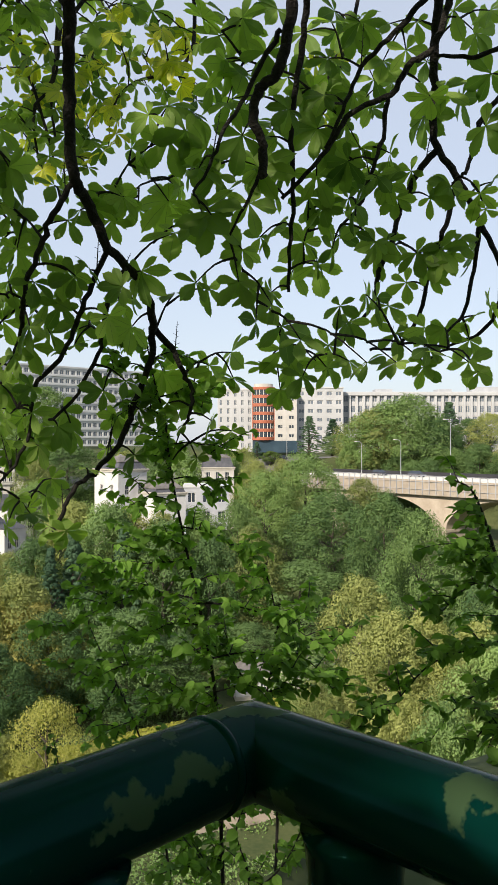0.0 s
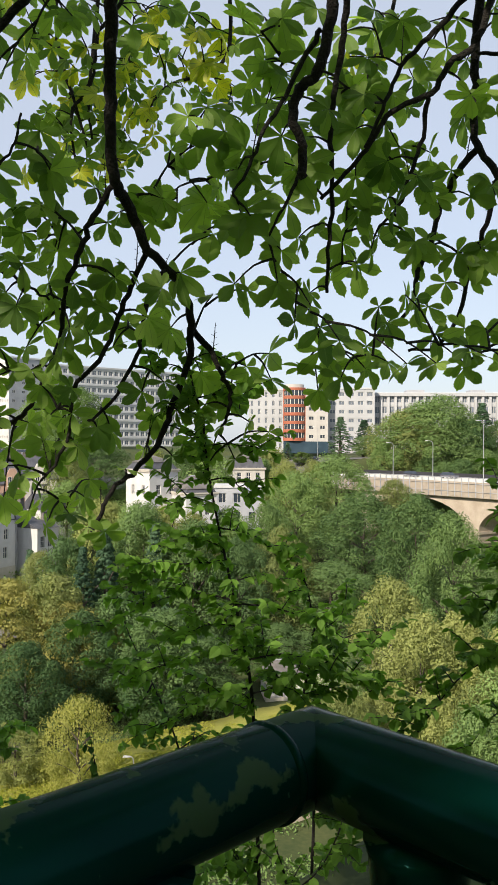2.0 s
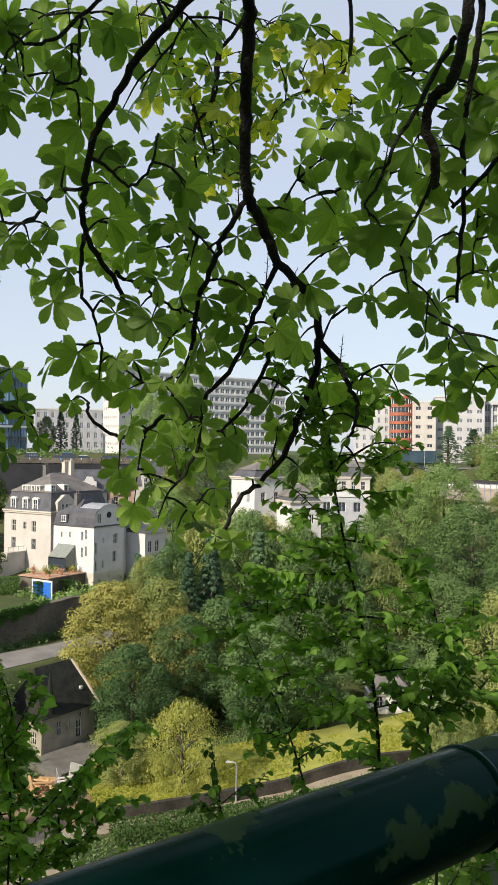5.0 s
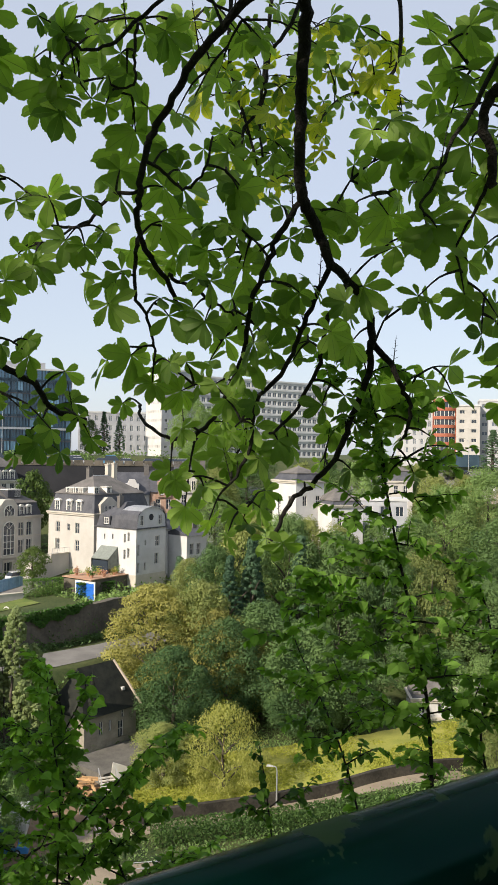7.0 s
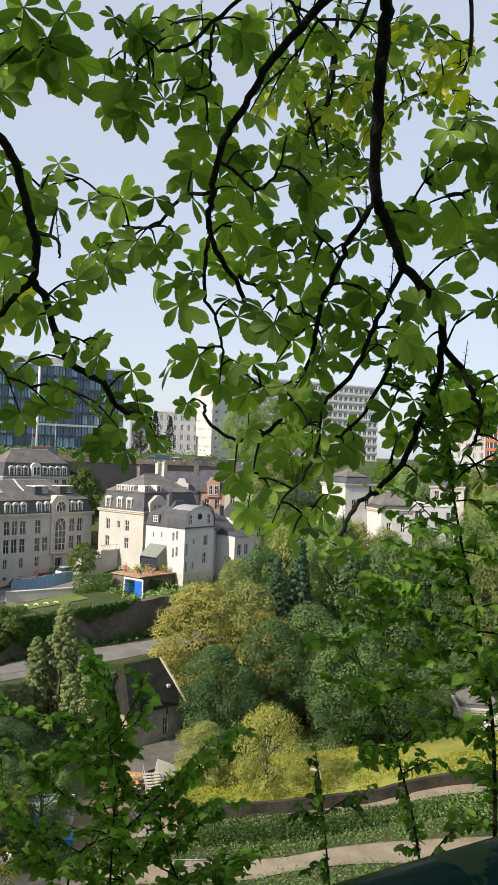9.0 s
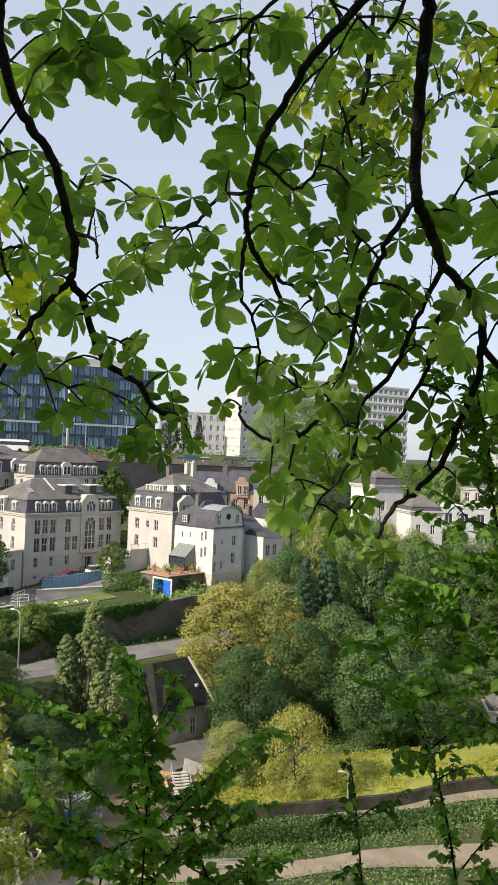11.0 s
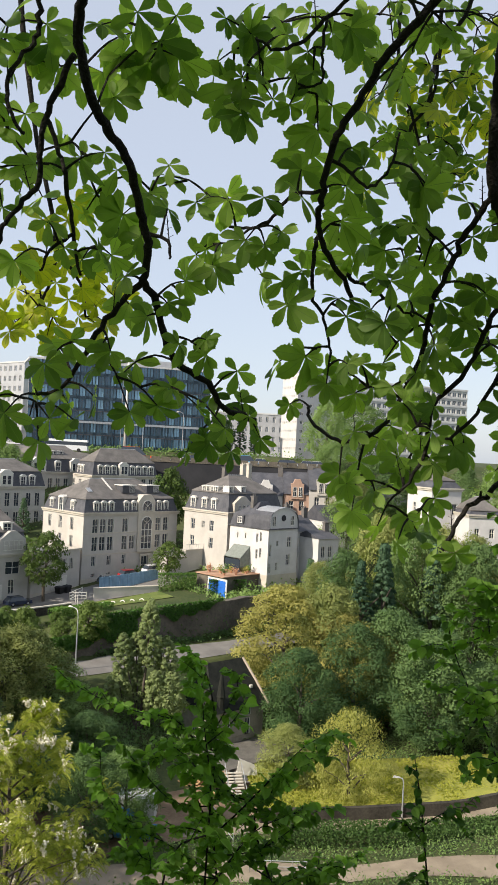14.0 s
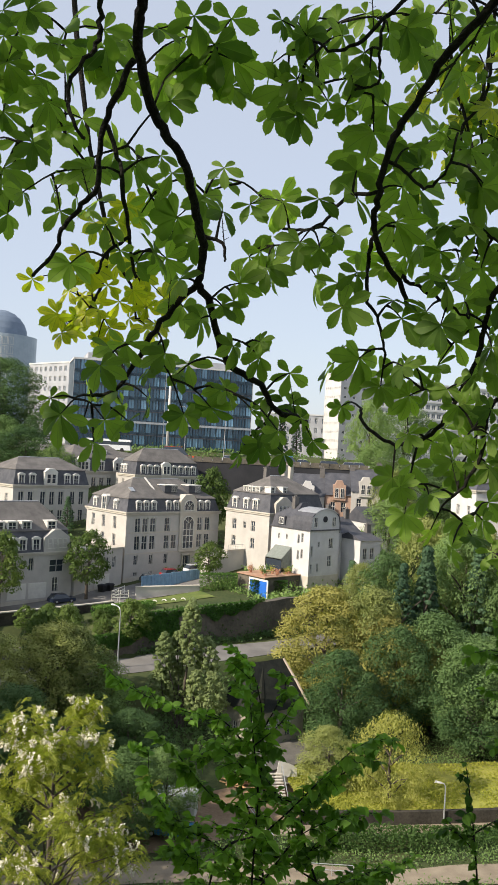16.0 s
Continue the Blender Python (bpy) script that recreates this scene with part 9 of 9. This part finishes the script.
tagged(part("sunny_leaves", MORE_SUNNY, (SUNLIT_TINT, VEIN), chestnut, "leaves with sunlight put in as yellow-green"), kind="stuff")
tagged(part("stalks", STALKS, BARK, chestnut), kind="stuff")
for owner, pts in LATE_TWIGS:
    stem(owner, pts, False)
for count, bag, owner in SHRUB_LEAVES.values():
    if bag.f:
        tagged(part("leaves", bag, SHRUB, owner), kind="stuff")


# Dry flower stalks that stand up from the twigs.
stalk_rnd = random.Random(31)
for x, y, z, r in stalk_rnd.sample([p for p in LIMB_POINTS if p[3] < 0.012], 34):
    g = Geo()
    h = stalk_rnd.uniform(0.07, 0.15)
    dx, dy = stalk_rnd.gauss(0, 0.02), stalk_rnd.gauss(0, 0.02)
    g.tube([(x, y, z, 0.0022), (x + dx * 0.5, y + dy * 0.5, z + h * 0.5, 0.0016), (x + dx, y + dy, z + h, 0.0008)], 5)
    for k in range(9):
        f, a = 0.25 + 0.08 * k, k * 2.4
        c = Vector((x + dx * f, y + dy * f, z + h * f))
        e = c + Vector((math.cos(a), math.sin(a), 0.45)) * 0.017 * (1.15 - f)
        g.tube([(*c, 0.001), (*e, 0.0007)], 4)
    part("flower_stalk", g, BARK, chestnut)


def canopy(n, seed):
    """The rest of the chestnut's crown, above and behind the railing."""
    rnd = np.random.default_rng(seed)
    g = Geo()
    while len(g.f) < n * 5:
        p = rnd.uniform((-7, -8, 1.9), (5, 4.5, 8.5))
        c = (p - np.array((-1.6, -2.6, 5.0))) / np.array((5.5, 6.0, 3.6))
        if c @ c > 1 or c @ c < 0.15:
            continue
        d = p - np.array((-0.1, 0.0, 1.4))
        az, el = math.degrees(math.atan2(d[0], d[1])), math.degrees(math.atan2(d[2], math.hypot(d[0], d[1])))
        if (abs(az + 12) < 62 and el < 42) or np.linalg.norm(d) < 1.6:
            continue
        a0, tilt = rnd.uniform(0, 6.28), rnd.normal(size=2) * 0.5
        for k in range(5):
            a = a0 + k * 1.1
            o = np.array((math.cos(a), math.sin(a), tilt[0] * math.cos(a) + tilt[1] * math.sin(a)))
            s = np.array((-math.sin(a), math.cos(a), 0)) * 0.055
            g.quad(p, p + o * 0.1 + s, p + o * 0.2, p + o * 0.1 - s)
    return g


tagged(part("canopy_leaves", canopy(3600, 5), CHESTNUT, chestnut, "dense green crown overhead"), kind="stuff")


# ---- flowering locust tree further down the slope ----
BLOSSOM = plain("white_blossom", (0.62, 0.57, 0.44), (0.78, 0.74, 0.62), 3.0, 0.8, 0.1)
LOCUST = foliage("locust_leaf", (0.18, 0.22, 0.04), (0.42, 0.42, 0.09), 0.4, 0.6, 0.8)


def locust(x, y, top, spread):
    """A locust tree with feathery leaves and hanging white blossom."""
    z0 = ground_z(x, y)
    t = thing("locust_tree", pose(x, y, z0), "locust tree with yellow-green feathery leaves and white blossom", "tree")
    rnd = random.Random(3)
    H = top - z0
    g = Geo()
    g.tube([tuple(p) for p in bend([(0, 0, -0.6, 0.2), (0.1, 0, H * 0.4, 0.14), (-0.1, 0.1, H * 0.75, 0.08), (0, 0, H * 0.97, 0.02)])], 8)
    part("trunk", g, TRUNK, t, smooth=True)
    leaf, flower = Geo(), Geo()
    up = Vector((0, 0, 1))

    def feather(o, d):
        """One compound leaf: two rows of small leaflets on an arching stalk."""
        roll = rnd.uniform(0, math.pi)
        side = d.orthogonal().normalized()
        side = (side * math.cos(roll) + d.cross(side) * math.sin(roll)).normalized()
        for j in range(7):
            c = o + d * (0.05 + j * 0.036) - up * (0.0035 * j * j)
            for sgn in (-1, 1):
                e = c + side * sgn * 0.062 + d * 0.018 - up * 0.012
                w = d * 0.019
                leaf.quad(tuple(c), tuple((c + e) / 2 + w), tuple(e), tuple((c + e) / 2 - w))

    for k in range(50):
        a, h = k * 2.4, H - 0.1 - 5.2 * rnd.random()
        r = spread * rnd.uniform(0.5, 1.0) * (0.4 + 0.17 * min(H - h, 4))
        g = Geo()
        path = bend([(0, 0, h - r * 0.5, 0.03), (math.cos(a) * r * 0.5, math.sin(a) * r * 0.5, h - r * 0.1, 0.02), (math.cos(a) * r, math.sin(a) * r, h + r * 0.15, 0.008)], 5)
        g.tube([tuple(p) for p in path], 5)
        part("limb", g, TRUNK, t, smooth=True)
        for p in path[4:]:
            o = Vector(p[:3])
            for _ in range(2):
                d = Vector((math.cos(a) * 0.5 + rnd.gauss(0, 0.6), math.sin(a) * 0.5 + rnd.gauss(0, 0.6), 0.55 + rnd.gauss(0, 0.45))).normalized()
                ln = rnd.uniform(0.25, 0.55)
                for j in range(6):
                    c = o + d * ln * (j + 1) / 6
                    feather(c, (d * 0.5 + Vector((rnd.gauss(0, 0.7), rnd.gauss(0, 0.7), rnd.gauss(0, 0.4)))).normalized())
                if rnd.random() < 0.3:
                    end = o + d * ln
                    for _ in range(rnd.choice((2, 3, 4))):
                        c0 = end + Vector((rnd.gauss(0, 0.07), rnd.gauss(0, 0.07), rnd.gauss(0.02, 0.04)))
                        for j in range(24):
                            f = j / 24
                            c = c0 + Vector((rnd.gauss(0, 0.035 * (1 - 0.6 * f)), rnd.gauss(0, 0.035 * (1 - 0.6 * f)), -0.19 * f))
                            u = Vector((rnd.gauss(0, 1), rnd.gauss(0, 1), rnd.gauss(0, 1))).normalized() * 0.024
                            v = u.orthogonal().normalized() * 0.024
                            flower.quad(tuple(c - u), tuple(c - v), tuple(c + u), tuple(c + v))
    tagged(part("leaves", leaf, LOCUST, t), kind="stuff")
    tagged(part("blossom", flower, BLOSSOM, t, "hanging clusters of white blossom"), kind="stuff")


locust(-12.9, 17.1, -5.5, 3.0)
